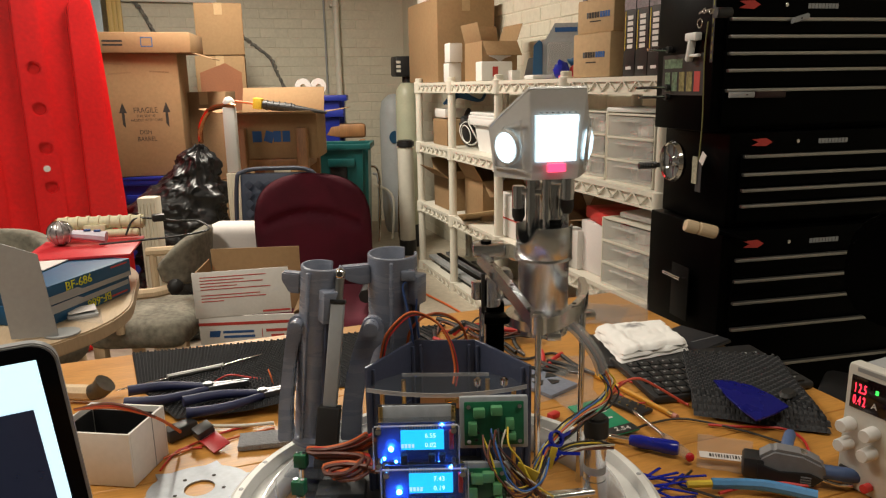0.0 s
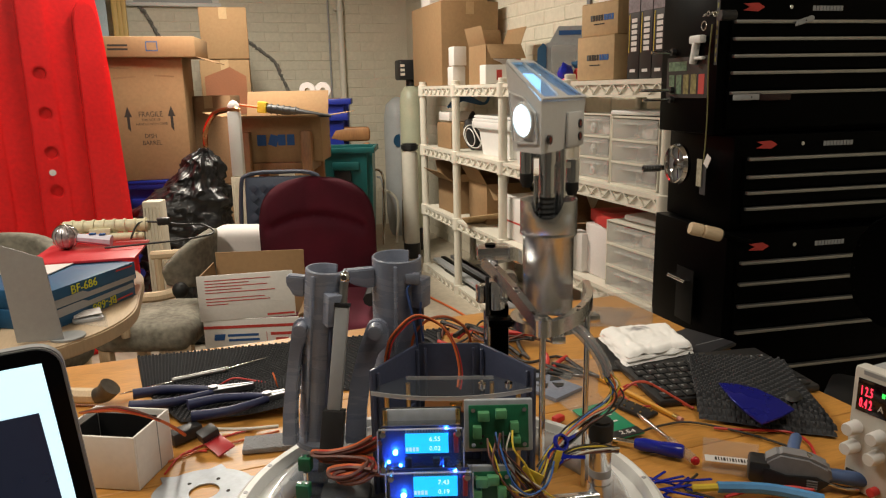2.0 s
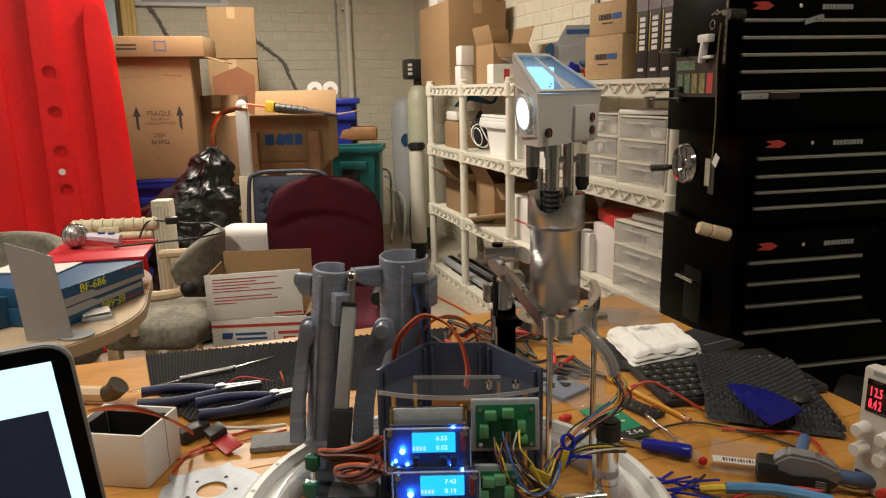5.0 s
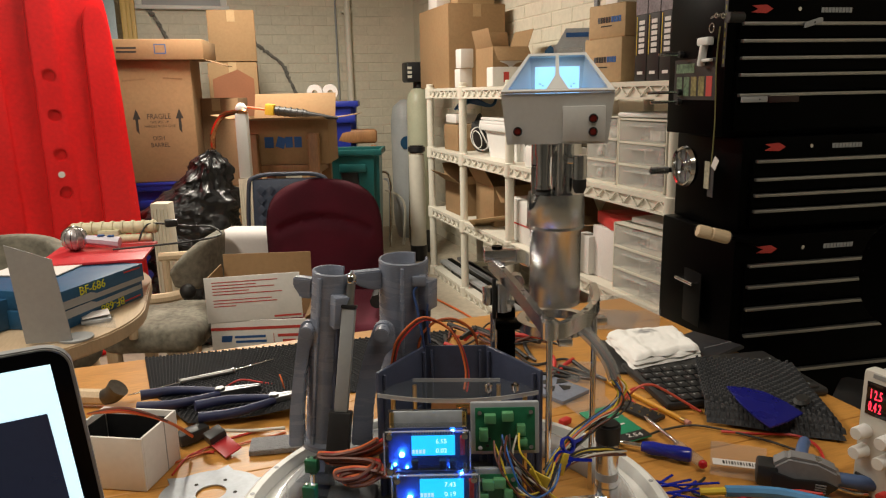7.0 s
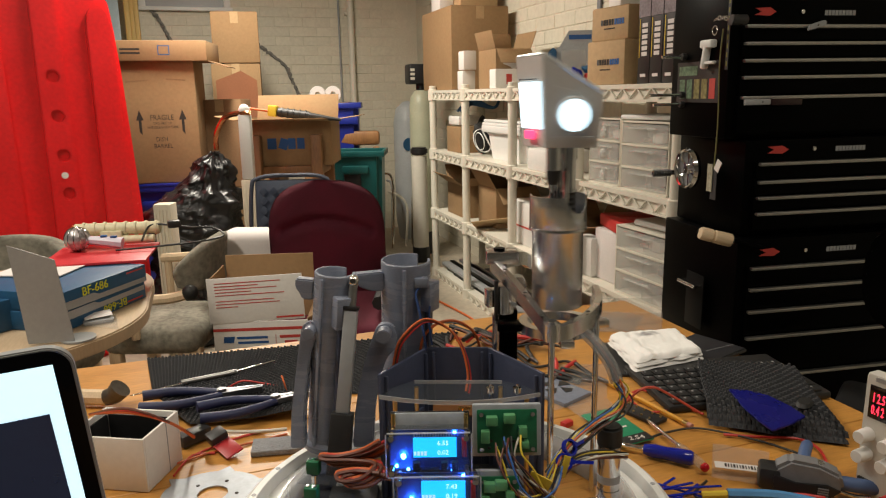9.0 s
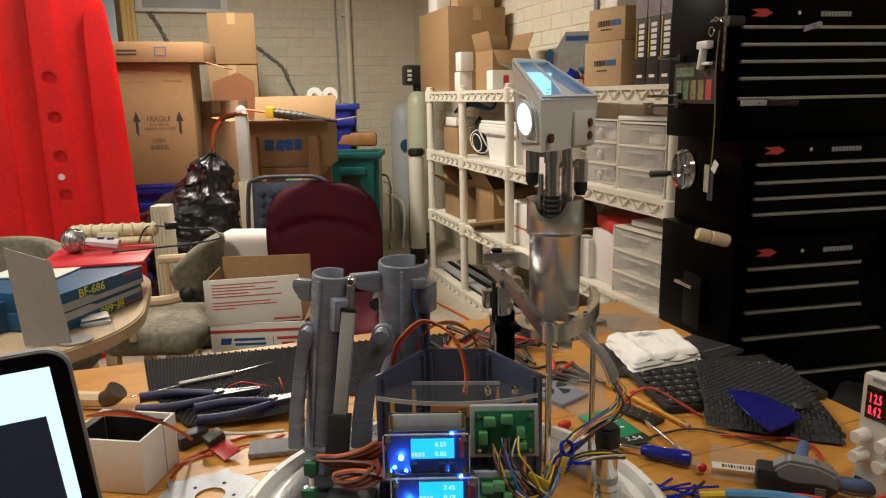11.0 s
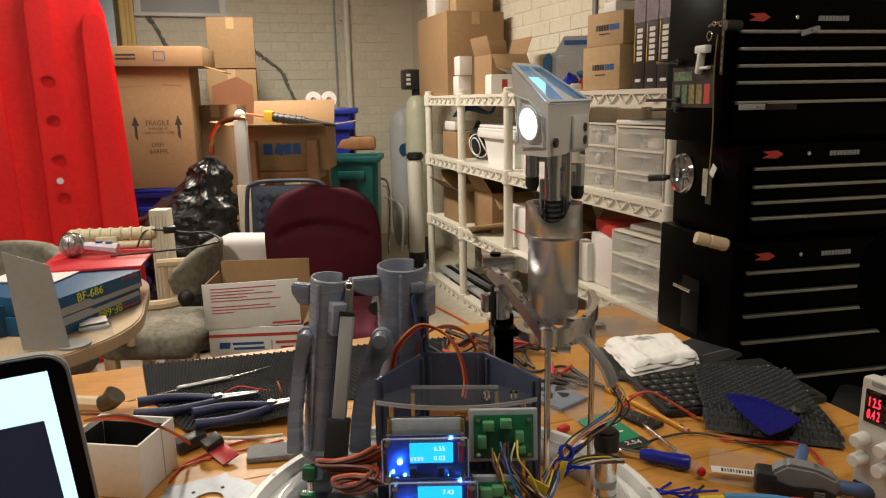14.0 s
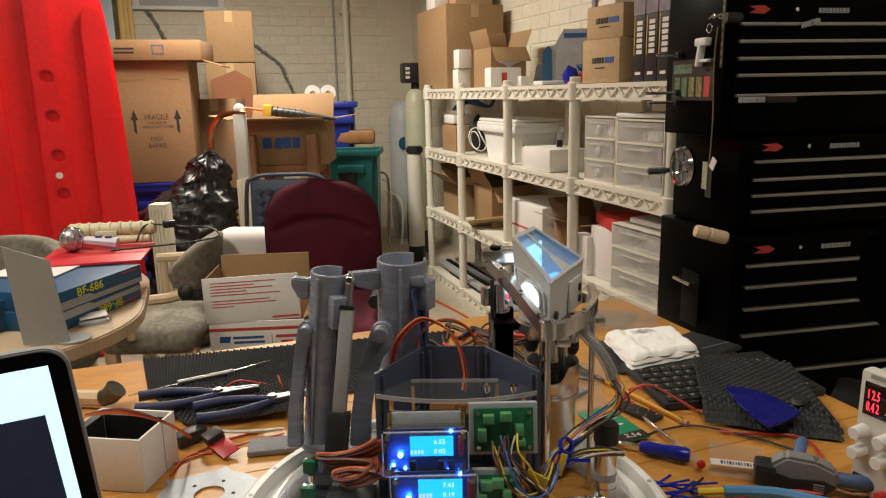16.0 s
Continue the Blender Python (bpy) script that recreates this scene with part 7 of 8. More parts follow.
def printed_tube(name, a, b, r, label, roll, arm, clip, reach):
    """A split printed tube standing from a to b, with an arm bracket near its top and a guide clip."""
    L = (Vector(b) - Vector(a)).length
    t = thing(name, axis_pose(a, b, roll), label, "printed tube", "printed tubes")
    part("shell", lathe([(r - 0.003, 0), (r, 0), (r, L - 0.001), (r - 0.0008, L), (r - 0.0024, L), (r - 0.003, L - 0.001), (r - 0.003, 0)], 56, start=62, sweep=312), GREY_PRINT, t)
    part("collar", lathe([(r + 0.0004, 0), (r + 0.004, 0), (r + 0.004, 0.006), (r + 0.0004, 0.010)], 48, start=60, sweep=310), GREY_PRINT, t)
    part("seam_rib", box(0.004, 0.004, L * 0.98, (0.0, 0, 0), 0.001), GREY_PRINT, t, m=pose((r + 0.0008) * math.cos(math.radians(clip - 60)), (r + 0.0008) * math.sin(math.radians(clip - 60)), 0, 0, 0, clip - 60))
    br = part("arm_bracket", prism([(0, -0.010), (0.012, -0.010), (reach - 0.005, -0.004), (reach, 0.002), (reach, 0.012), (0, 0.012)], 0.012, (0, 0.007, 0), (90, 0, 0), 0.0015), GREY_PRINT, t,
              m=pose((r - 0.001) * math.cos(math.radians(arm)), (r - 0.001) * math.sin(math.radians(arm)), L - 0.022, 0, 0, arm))
    part("pivot_screw", cyl(0.003, 0.002, (reach - 0.005, -0.0052, 0.006), rot=(90, 0, 0), seg=14), CHROME, br)
    cl = part("guide_clip", box(0.014, 0.020, 0.034, (0.004, 0, -0.034), 0.0015), GREY_PRINT, t, m=pose(r * math.cos(math.radians(clip)), r * math.sin(math.radians(clip)), L - 0.020, 0, 0, clip))
    part("clip_rail", box(0.006, 0.008, L * 0.75, (0.003, 0.0, -L * 0.75 - 0.034), 0.001), GREY_PRINT_DARK, cl)
    return t


printed_tube("printed_tube", (0.1047, 0.7330, 0.7906), (0.1220, 0.7200, 0.9900), 0.0212, "slate grey printed tube with a split side, leaning slightly", 0, 176, -58, 0.020)
printed_tube("printed_tube", (0.2060, 0.7640, 0.7797), (0.2080, 0.7520, 0.9880), 0.0280, "larger slate grey printed tube with a blue strap", 0, 200, -30, 0.032)


def tube_legs():
    l = thing("curved_strut", pose(0, 0, 0), "curved slate grey printed leg against a tube", "printed part", "printed legs")
    d = (0.33, 0.94, 0.0)
    k = 0.00060
    shape = [(-14, 6), (-8, 14), (2, 17), (12, 13), (16, 4), (13, -16), (2, -36), (-6, -80), (-14, -150), (-15, -212), (-42, -212), (-38, -150), (-31, -100), (-22, -40)]
    o = Vector((0.0935, 0.7240, 0.9280))
    part("plate", prism([(x * k, y * k) for x, y in shape], 0.014, (0, 0.007, 0), (90, 0, 0), 0.0015), GREY_PRINT, l, m=pose(o.x, o.y, o.z, -6, 0, -19))
    part("boss", cyl(0.0065, 0.0155, (0.0925, 0.7150, 0.9310), rot=(90, 0, -19), bevel=0.001), GREY_PRINT, l)
    part("foot", box(0.07, 0.035, 0.007, Vector((0.0620, 0.8170, 0.7510)), 0.001, rot=(0, 0, -10)), mat("rough_grey_print", (0.27, 0.275, 0.29), 0.7, bump=0.5, bump_scale=300), l, "rough grey printed foot plate")
    m = thing("curved_strut", pose(0, 0, 0), "curved slate grey printed leg with a round pivot", "printed part", "printed legs")
    shape = [(-17, 6), (-10, 16), (2, 19), (14, 15), (22, 4), (22, -26), (4, -44), (-12, -90), (-22, -150), (-26, -215), (-64, -215), (-60, -160), (-50, -100), (-34, -40)]
    o = Vector((0.1750, 0.7290, 0.9130))
    part("plate", prism([(x * k, y * k) for x, y in shape], 0.016, (0, 0.008, 0), (90, 0, 0), 0.0015), GREY_PRINT, m, m=pose(o.x, o.y, o.z, -5, 0, -19))
    part("boss", cyl(0.0080, 0.0175, (0.1730, 0.7210, 0.9160), rot=(90, 0, -19), bevel=0.001), GREY_PRINT, m)
    part("pin", cyl(0.005, 0.002, Vector((0.1720, 0.7150, 0.9190)), rot=(90, 0, -19), seg=20), GREY_PRINT_DARK, m)
    a = thing("linear_actuator", axis_pose((0.1040, 0.6600, 0.7930), (0.1370, 0.6990, 0.9820)), "slim silver linear actuator with a black base", "actuator")
    part("base", box(0.022, 0.020, 0.062, bevel=0.001), BLACK_PLASTIC, a)
    part("body", box(0.0135, 0.014, 0.105, (0, 0, 0.0622), 0.0012), GREY_SHEET, a, "silver anodised body")
    part("end_cap", box(0.015, 0.0155, 0.004, (0, 0, 0.1672), 0.0006), BLACK_PLASTIC, a)
    part("piston", cyl(0.0045, 0.030, (0, 0, 0.171), seg=18), ALU, a)
    part("rod_eye", ball(0.006, (0, 0, 0.197), (1, 1, 1.1), 14), CHROME, a)
    # black plug through the solid eye paints the dark of its bore
    part("rod_eye_hole", cyl(0.0028, 0.013, (0, 0.0065, 0.197), rot=(90, 0, 0), seg=12), INK, a)
    s = thing("blue_strap", pose(0, 0, 0), "blue hook and loop strap on a printed tube", "strap")
    part("strap", strip([(0.2160, 0.7270, 0.9610), (0.2110, 0.7250, 0.9550), (0.2130, 0.7190, 0.9350), (0.2160, 0.7140, 0.9090), (0.2180, 0.7150, 0.8920)], 0.010, 0.002, d), mat("blue_webbing", (0.03, 0.07, 0.22), 0.8, bump=0.2, bump_scale=900), s)
    part("buckle", box(0.016, 0.012, 0.012, Vector((0.2180, 0.7260, 0.9610)), 0.002, rot=(0, 0, -19)), GREY_PRINT, s)
    part("strap", strip([(0.2220, 0.7300, 0.9600), (0.2270, 0.7250, 0.9480), (0.2240, 0.7200, 0.9230), (0.2250, 0.7140, 0.8980)], 0.008, 0.002, d), mat("blue_webbing_dark", (0.02, 0.05, 0.16), 0.8), s)


tube_legs()


def panel_wall():
    w = thing("printed_shell", pose(0, 0, 0), "dark slate printed half-hexagon shell of panels", "printed shell")
    corners = [Vector(p) for p in [(0.1494, 0.6565, 0), (0.2184, 0.7142, 0), (0.2832, 0.6892, 0), (0.3056, 0.5994, 0)]]
    top = 0.895
    for a, b in zip(corners, corners[1:]):
        d = b - a
        L = math.hypot(d.x, d.y)
        m = pose(a.x, a.y, TZ + 0.002, 0, 0, math.degrees(math.atan2(d.y, d.x)))
        pn = part("panel", box(L - 0.001, 0.004, top - TZ - 0.002, (L / 2, 0, 0), 0.001), GREY_PRINT_DARK, w, m=m)
        for x in (0.008, L - 0.008):
            part("rib", box(0.003, 0.004, top - TZ - 0.006, (x, -0.004, 0), 0.0008), GREY_PRINT_DARK, pn)
        part("rail", box(L - 0.03, 0.003, 0.004, (L / 2, -0.0036, top - TZ - 0.07), 0.0008), GREY_PRINT_DARK, pn)


panel_wall()


def power_module(p, label, digits):
    m = thing("power_module", pose(*p, -6, 0, -19), label, "power module", "power modules")
    w, h, d = 0.0735, 0.040, 0.018
    for y in (0, d):
        part("case_plate", box(w, 0.002, h, (0, y, -h / 2), 0.0005), ACRYLIC, m, "clear acrylic plate")
    for x in (-1, 1):
        # whitish strips draw the highlights along the front plate's edges
        part("plate_edge", box(0.0012, 0.0022, h - 0.003, (x * (w / 2 - 0.0005), -0.0004, -h / 2 + 0.0015), 0.0004), ACRYLIC_EDGE, m)
        part("plate_edge", box(w - 0.003, 0.0022, 0.0012, (0, -0.0004, x * (h / 2 - 0.0006) - 0.0006), 0.0004), ACRYLIC_EDGE, m)
        for z in (-1, 1):
            part("corner_screw", cyl(0.0026, 0.0016, (x * (w / 2 - 0.005), -0.0010, z * (h / 2 - 0.005)), rot=(90, 0, 0), seg=14, bevel=0.0005), CHROME, m)
    part("board", box(w - 0.006, 0.0016, h - 0.004, (0, 0.012, -h / 2 + 0.002)), mat("dark_blue_board", (0.035, 0.045, 0.10), 0.4), m)
    sc = part("lcd", box(0.037, 0.003, 0.017, (0.005, 0.0085, -0.005), 0.0005), LCD, m, "glowing blue display")
    for z, t in zip((0.0075, -0.0008), digits):
        part("digits", lettering(t, 0.0058, (0.012, 0.0068, z), (90, 0, 0), depth=0.0001), mat("pale_segments", (0.7, 0.85, 1.0), 0.4, glow=1.6, glow_colour=(0.6, 0.85, 1.0)), sc)
    for k in range(4):
        part("charge_bar", box(0.0022, 0.0003, 0.0035, (-0.012 + 0.003 * k, 0.0068, -0.003)), mat("pale_bars", (0.7, 0.85, 1.0), 0.4, glow=1.0, glow_colour=(0.5, 0.8, 1.0)), sc)
    for k in range(16):
        part("header_pin", box(0.0011, 0.004, 0.0036, (-0.0125 + 0.0023 * k, 0.0075, 0.0132), 0.0002), ALU, m)
    for x in (-0.021, 0.003, 0.012):
        part("button", box(0.006, 0.006, 0.010, (x + 0.010, 0.006, -0.018), 0.001), BLACK_PLASTIC, m)
    led = part("led", ball(0.0022, (-0.022, 0.008, -0.004), seg=12), mat("blue_led", (0.3, 0.6, 1.0), 0.3, glow=230.0, glow_colour=(0.02, 0.17, 1.0)), m, "bright blue indicator")
    # four tiny glowing balls added to wash the board in blue
    for x, z, g in ((-0.028, -0.013, 5.0), (-0.018, -0.016, 4.0), (0.020, -0.017, 4.0), (0.022, 0.016, 7.0)):
        part("led", ball(0.0013, (x, 0.009, z), seg=8), bpy.data.materials["blue_led"], m)
    part("terminal", box(0.004, 0.006, 0.016, (0.030, 0.007, -0.004), 0.0006), RED_WIRE, m)
    for x in (-1, 1):
        for z in (-1, 1):
            part("standoff", cyl(0.0018, d + 0.004, (x * (w / 2 - 0.005), d + 0.002, z * (h / 2 - 0.005)), rot=(90, 0, 0), seg=10), BRASS, m)
    return m


power_module((0.1600, 0.5240, 0.8720), "clear cased power module with a blue display", ("6.55", "0.02"))
power_module((0.1610, 0.5060, 0.8410), "lower clear cased power module with blue display", ("7.43", "0.19"))


def terminal_board(p, w, h, label, n):
    b = thing("terminal_board", pose(*p, -8, 0, -19), label, "circuit board", "terminal boards")
    part("carrier", box(w + 0.008, 0.006, h + 0.008, (0, 0.006, -h / 2 - 0.004), 0.0012), GALV, b, "pale grey carrier")
    part("board", box(w, 0.0018, h, (0, 0.001, -h / 2), 0.0008), PCB, b)
    rng = random.Random(n)
    for x, z, ww, hh in ((-0.014, 0.012, 0.012, 0.010), (0.002, 0.014, 0.012, 0.010), (-0.020, -0.002, 0.009, 0.014), (0.014, 0.002, 0.009, 0.012), (0.016, -0.010, 0.008, 0.008)):
        part("terminal", box(ww * 0.85, 0.008, hh * 0.8, (x * w / 0.055, -0.003, z * h / 0.04 - hh / 2), 0.0008), GREEN_TERM, b, "green screw terminal")
    for x in (-1, 1):
        for z in (-1, 1):
            part("screw", cyl(0.002, 0.002, (x * (w / 2 - 0.004), 0.0, z * (h / 2 - 0.004)), rot=(90, 0, 0), seg=12), CHROME, b)
    for k in range(6):
        part("component", box(0.003, 0.002, 0.002, (rng.uniform(-0.02, 0.02), -0.0005, rng.uniform(-0.016, -0.008)), 0.0003), BLACK_PLASTIC, b)
    return b


terminal_board((0.2390, 0.5400, 0.8720), 0.054, 0.040, "green terminal board on a pale carrier", 1)
terminal_board((0.2170, 0.5060, 0.8320), 0.034, 0.034, "small green terminal board near the table", 2)


def electronics():
    # clear deck over the modules
    c = Vector((0.2170, 0.6030, 0.8780))
    d = thing("acrylic_deck", pose(c.x, c.y, c.z, 0, 0, -19), "clear acrylic deck carrying small boards", "acrylic deck")
    front = [(0.079 * math.sin(a), 0.0095 - 0.0165 * math.cos(a) ** 2 + 0.0004) for a in [math.radians(-90 + 15 * k) for k in range(13)]]
    part("sheet", prism(front + [(0.066, 0.026), (0.044, 0.041), (-0.046, 0.0445), (-0.066, 0.030)], 0.0035, (0, 0, 0), bevel=0.0004), ACRYLIC, d)
    # edge highlights of the deck, drawn as whitish strips
    part("sheet_edge", strip([(x, y - 0.0006, 0.0017) for x, y in front], 0.0042, 0.0010, (0, 0, 1), steps=2), ACRYLIC_EDGE, d, "whitish strip drawing the front edge highlight")
    part("sheet_edge", strip([(-0.046, 0.0450, 0.0017), (0.0, 0.0432, 0.0017), (0.044, 0.0415, 0.0017)], 0.0036, 0.0008, (0, 0, 1), steps=2), ACRYLIC_EDGE, d)
    part("amber_board", box(0.045, 0.03, 0.0016, (-0.004, 0.006, -0.012)), mat("brown_board", (0.18, 0.07, 0.02), 0.5), d)
    part("amber_led", ball(0.0016, (0.002, -0.012, -0.008), seg=10), mat("amber_led", (1, 0.5, 0.05), 0.3, glow=9.0, glow_colour=(1.0, 0.42, 0.05)), d)
    part("amber_chip", box(0.012, 0.003, 0.004, (0.004, -0.008, -0.006)), BRASS, d)
    for x in (0.030, 0.056):
        part("standoff", cyl(0.004, 0.010, (x, 0.006, 0.0037), seg=14, bevel=0.0025), CHROME, d)
    for x, y in ((-0.064, 0.010), (-0.044, 0.038), (0.042, 0.036), (0.066, 0.010)):
        part("leg", cyl(0.0025, c.z - TZ - 0.002, (x, y, -(c.z - TZ) + 0.001), seg=10), BRASS, d)
    p = Vector((0.1700, 0.5520, 0.8870))
    s = thing("silver_board", pose(p.x, p.y, p.z, -20, 0, -19), "grey taped circuit board above the displays", "circuit board")
    part("tape", box(0.062, 0.003, 0.017, (0, 0, -0.008), 0.001), GALV, s)
    part("board", box(0.070, 0.002, 0.024, (0, 0.003, -0.014), 0.0006), BLACK_PLASTIC, s)
    for x in (-0.032, 0.032):
        part("standoff", cyl(0.002, 0.022, (x, -0.001, -0.014), seg=10), BRASS, s)
    # dark base plate of the electronics inside the ring
    b = thing("base_plate", pose(0.165, 0.635, TZ + 0.001, 0, 0, -19), "dark printed base plate inside the dome ring", "plate")
    part("plate", box(0.20, 0.17, 0.006, bevel=0.002), BLACK_PLASTIC, b)
    for k, (x, y, ww, hh) in enumerate(((-0.07, -0.04, 0.03, 0.02), (-0.05, 0.0, 0.05, 0.016), (-0.085, 0.03, 0.02, 0.03), (-0.03, -0.06, 0.03, 0.012), (0.05, -0.05, 0.05, 0.02))):
        part("block", box(ww, 0.03, hh, (x, y, 0.0062), 0.003), (GREY_PLASTIC, BLACK_PLASTIC, GREY_PRINT_DARK)[k % 3], b)
    for px in ((0.0740, 0.6100, 0.8350), (0.0670, 0.5780, 0.8270)):
        t = thing("terminal_block", pose(px[0], px[1], px[2] - 0.008, 0, 0, -30), "small green screw terminal on a clear plate", "terminal", "loose terminals")
        part("body", box(0.012, 0.009, 0.013, bevel=0.0008), PCB, t)
        part("screw", cyl(0.002, 0.001, (-0.003, 0, 0.013), seg=10), CHROME, t)
        part("screw", cyl(0.002, 0.001, (0.003, 0, 0.013), seg=10), CHROME, t)
        part("plate", box(0.045, 0.035, 0.002, (0.012, 0, -0.0022), 0.0005), ACRYLIC, t)
        part("post", cyl(0.003, px[2] - 0.0105 - TZ, (0.0, 0, -(px[2] - 0.0105 - TZ) - 0.0024), seg=10), CHROME, t)


electronics()


def wiring():
    rng = random.Random(21)

    def bundle(name, path, mats, spread, r, label):
        b = thing(name, pose(0, 0, 0), label, "wire")
        for m in mats:
            off = Vector((rng.uniform(-1, 1), rng.uniform(-1, 1), rng.uniform(-1, 1))) * spread
            pts = [Vector(p) + off + Vector((rng.uniform(-1, 1), rng.uniform(-1, 1), rng.uniform(-1, 1))) * spread * 0.6 for p in path]
            part("wire", cord(pts, r, seg=6, steps=6), m, b)
        return b

    # clear hose with wires, from the carriage down to the right, then the free bundle
    h = thing("wire_hose", pose(0, 0, 0), "clear hose of coloured wires curving from the lift", "hose")
    hose = [(0.3510, 0.6090, 0.9330), (0.3590, 0.5920, 0.9220), (0.3660, 0.5750, 0.9050), (0.3680, 0.5650, 0.8890)]
    part("hose", cord(hose, 0.0065, seg=14), SMOKE_HOSE, h)
    for k, m in enumerate((BLACK_WIRE, BLUE_WIRE, BLACK_WIRE, BROWN_WIRE)):
        part("wire", cord([Vector(p) + Vector((0.002 * math.cos(k * 1.6), 0.002 * math.sin(k * 1.6), 0.0)) for p in hose], 0.0018, seg=6), m, h)
    bundle("wire_bundle", [(0.3680, 0.5650, 0.8890), (0.3720, 0.5560, 0.8790), (0.3610, 0.5510, 0.8670), (0.3400, 0.5510, 0.8580), (0.3160, 0.5460, 0.8490), (0.2920, 0.5360, 0.8380), (0.2760, 0.5270, 0.8260)], (YELLOW, ORANGE_WIRE, BLUE_WIRE, WHITE_WIRE, BLACK_WIRE, YELLOW, BROWN_WIRE, BLACK_WIRE, BLACK_WIRE, BROWN_WIRE, WHITE_WIRE, BLUE_WIRE, YELLOW, BROWN_WIRE, BLACK_WIRE), 0.0044, 0.0009, "bundle of coloured wires tied with blue straps")
    bundle("wire_bundle", [(0.3710, 0.5480, 0.8190), (0.3390, 0.5390, 0.8300), (0.3130, 0.5360, 0.8330), (0.2890, 0.5290, 0.8290), (0.2710, 0.5230, 0.8210)], (BLACK_WIRE, YELLOW, BROWN_WIRE, BLACK_WIRE, WHITE_WIRE, BLACK_WIRE, BROWN_WIRE), 0.003, 0.0010, "dark wire bundle crossing the motor")
    bundle("wire_bundle", [(0.2280, 0.5270, 0.8690), (0.2250, 0.5140, 0.8570), (0.2310, 0.5030, 0.8400), (0.2440, 0.4970, 0.8270), (0.2660, 0.5050, 0.8290), (0.2850, 0.5220, 0.8380)], (BLUE_WIRE, YELLOW, BROWN_WIRE, WHITE_WIRE, BLACK_WIRE, BROWN_WIRE, BLACK_WIRE, BLUE_WIRE), 0.005, 0.0009, "loose coloured wires below a terminal board")
    bundle("wire_bundle", [(0.2360, 0.5250, 0.8710), (0.2330, 0.5160, 0.8600), (0.2400, 0.5060, 0.8450), (0.2550, 0.5020, 0.8270), (0.2700, 0.5040, 0.8090)], (BROWN_WIRE, WHITE_WIRE, BROWN_WIRE, YELLOW, BLACK_WIRE, BROWN_WIRE, BLACK_WIRE), 0.005, 0.0009, "brown and white wires from a terminal board")
    for p, q in (((0.3010, 0.5370, 0.8460), 20), ((0.2920, 0.5300, 0.8370), -25)):
        t = thing("cable_tie", pose(*p, 60, 0, q), "blue cable tie round a wire bundle", "cable tie", "cable ties")
        part("loop", lathe([(0.006, -0.002), (0.008, -0.002), (0.008, 0.002), (0.006, 0.002), (0.006, -0.002)], 18), BLUE_BRIGHT, t)
        part("tail", box(0.022, 0.003, 0.001, (0.016, 0, 0), rot=(0, 10, 0)), BLUE_BRIGHT, t)
        part("head", box(0.005, 0.005, 0.004, (0.007, 0, -0.002), 0.0006), BLUE_BRIGHT, t)
    solid("yellow_tag", box(0.020, 0.0012, 0.018, bevel=0.0003), YELLOW, pose(*(0.2530, 0.5090, 0.8280), 10, 20, -40), "yellow tape flag on wires", "tape flag")
    solid("yellow_tag", box(0.006, 0.0012, 0.022, bevel=0.0003), YELLOW, pose(*(0.2840, 0.5200, 0.8280), 0, 15, -19), "narrow yellow tape flag on wires", "tape flag")
    # orange servo leads arching over the shell
    for k, m in enumerate((ORANGE_WIRE, BROWN_WIRE, RED_WIRE)):
        o = 0.0016 * k
        solid("servo_lead", cord([Vector(p) + Vector((o, 0, -o)) for p in [(0.1765, 0.7080, 0.8650), (0.1787, 0.7030, 0.8935), (0.1864, 0.7000, 0.9150), (0.2117, 0.7000, 0.9327), (0.2373, 0.6950, 0.9211), (0.2500, 0.6880, 0.8996), (0.2540, 0.6800, 0.8722), (0.2480, 0.6700, 0.8560)]], 0.0012), m, pose(0, 0, 0), "orange servo lead arching over the shell", "wire", "servo leads")
    solid("servo_lead", cord([(0.2140, 0.7300, 0.8750), (0.2200, 0.7300, 0.9010), (0.2360, 0.7250, 0.9175), (0.2580, 0.7220, 0.9180), (0.2780, 0.7200, 0.9020), (0.2860, 0.7220, 0.8780)], 0.0016), ORANGE_WIRE, pose(0, 0, 0), "second orange servo lead behind the shell", "wire", "servo leads")
    # coil of brown and orange leads at the foot of the tubes
    for k in range(7):
        m = (BROWN_WIRE, ORANGE_WIRE, RED_WIRE)[k % 3]
        z = 0.003 * (k // 3)
        o = Vector((rng.uniform(-0.006, 0.006), rng.uniform(-0.008, 0.008), z))
        solid("coiled_lead", cord([Vector(p) + o for p in [(0.1330, 0.5740, 0.8610), (0.1200, 0.5910, 0.8460), (0.1010, 0.6060, 0.8370), (0.0860, 0.6120, 0.8370), (0.0880, 0.6060, 0.8360), (0.1120, 0.5920, 0.8380), (0.1280, 0.5710, 0.8420), (0.1130, 0.5640, 0.8350), (0.0960, 0.5690, 0.8330), (0.0940, 0.5760, 0.8360), (0.1110, 0.5760, 0.8360), (0.1290, 0.5600, 0.8390)]], 0.0018, seg=6), m, pose(0, 0, 0),
              "brown and orange servo lead in a loose coil", "wire", "coiled leads")
    # nest of red and black wires behind the shell
    for k in range(9):
        a = Vector((0.3750, 1.0810, 0.7540))
        b = Vector((0.5160, 1.0230, 0.7540))
        pts = []
        for i in range(5):
            q = a.lerp(b, i / 4)
            pts.append(q + Vector((rng.uniform(-0.02, 0.02), rng.uniform(-0.05, 0.07), rng.uniform(0, 0.02))))
        solid("loose_wire", cord(pts, 0.0018 if k % 3 else 0.004, seg=6), (RED_WIRE, BLACK_WIRE, BROWN_WIRE, BLACK_WIRE, ORANGE_WIRE)[k % 5], pose(0, 0, 0), "tangled test lead on the table", "wire", "loose wires")
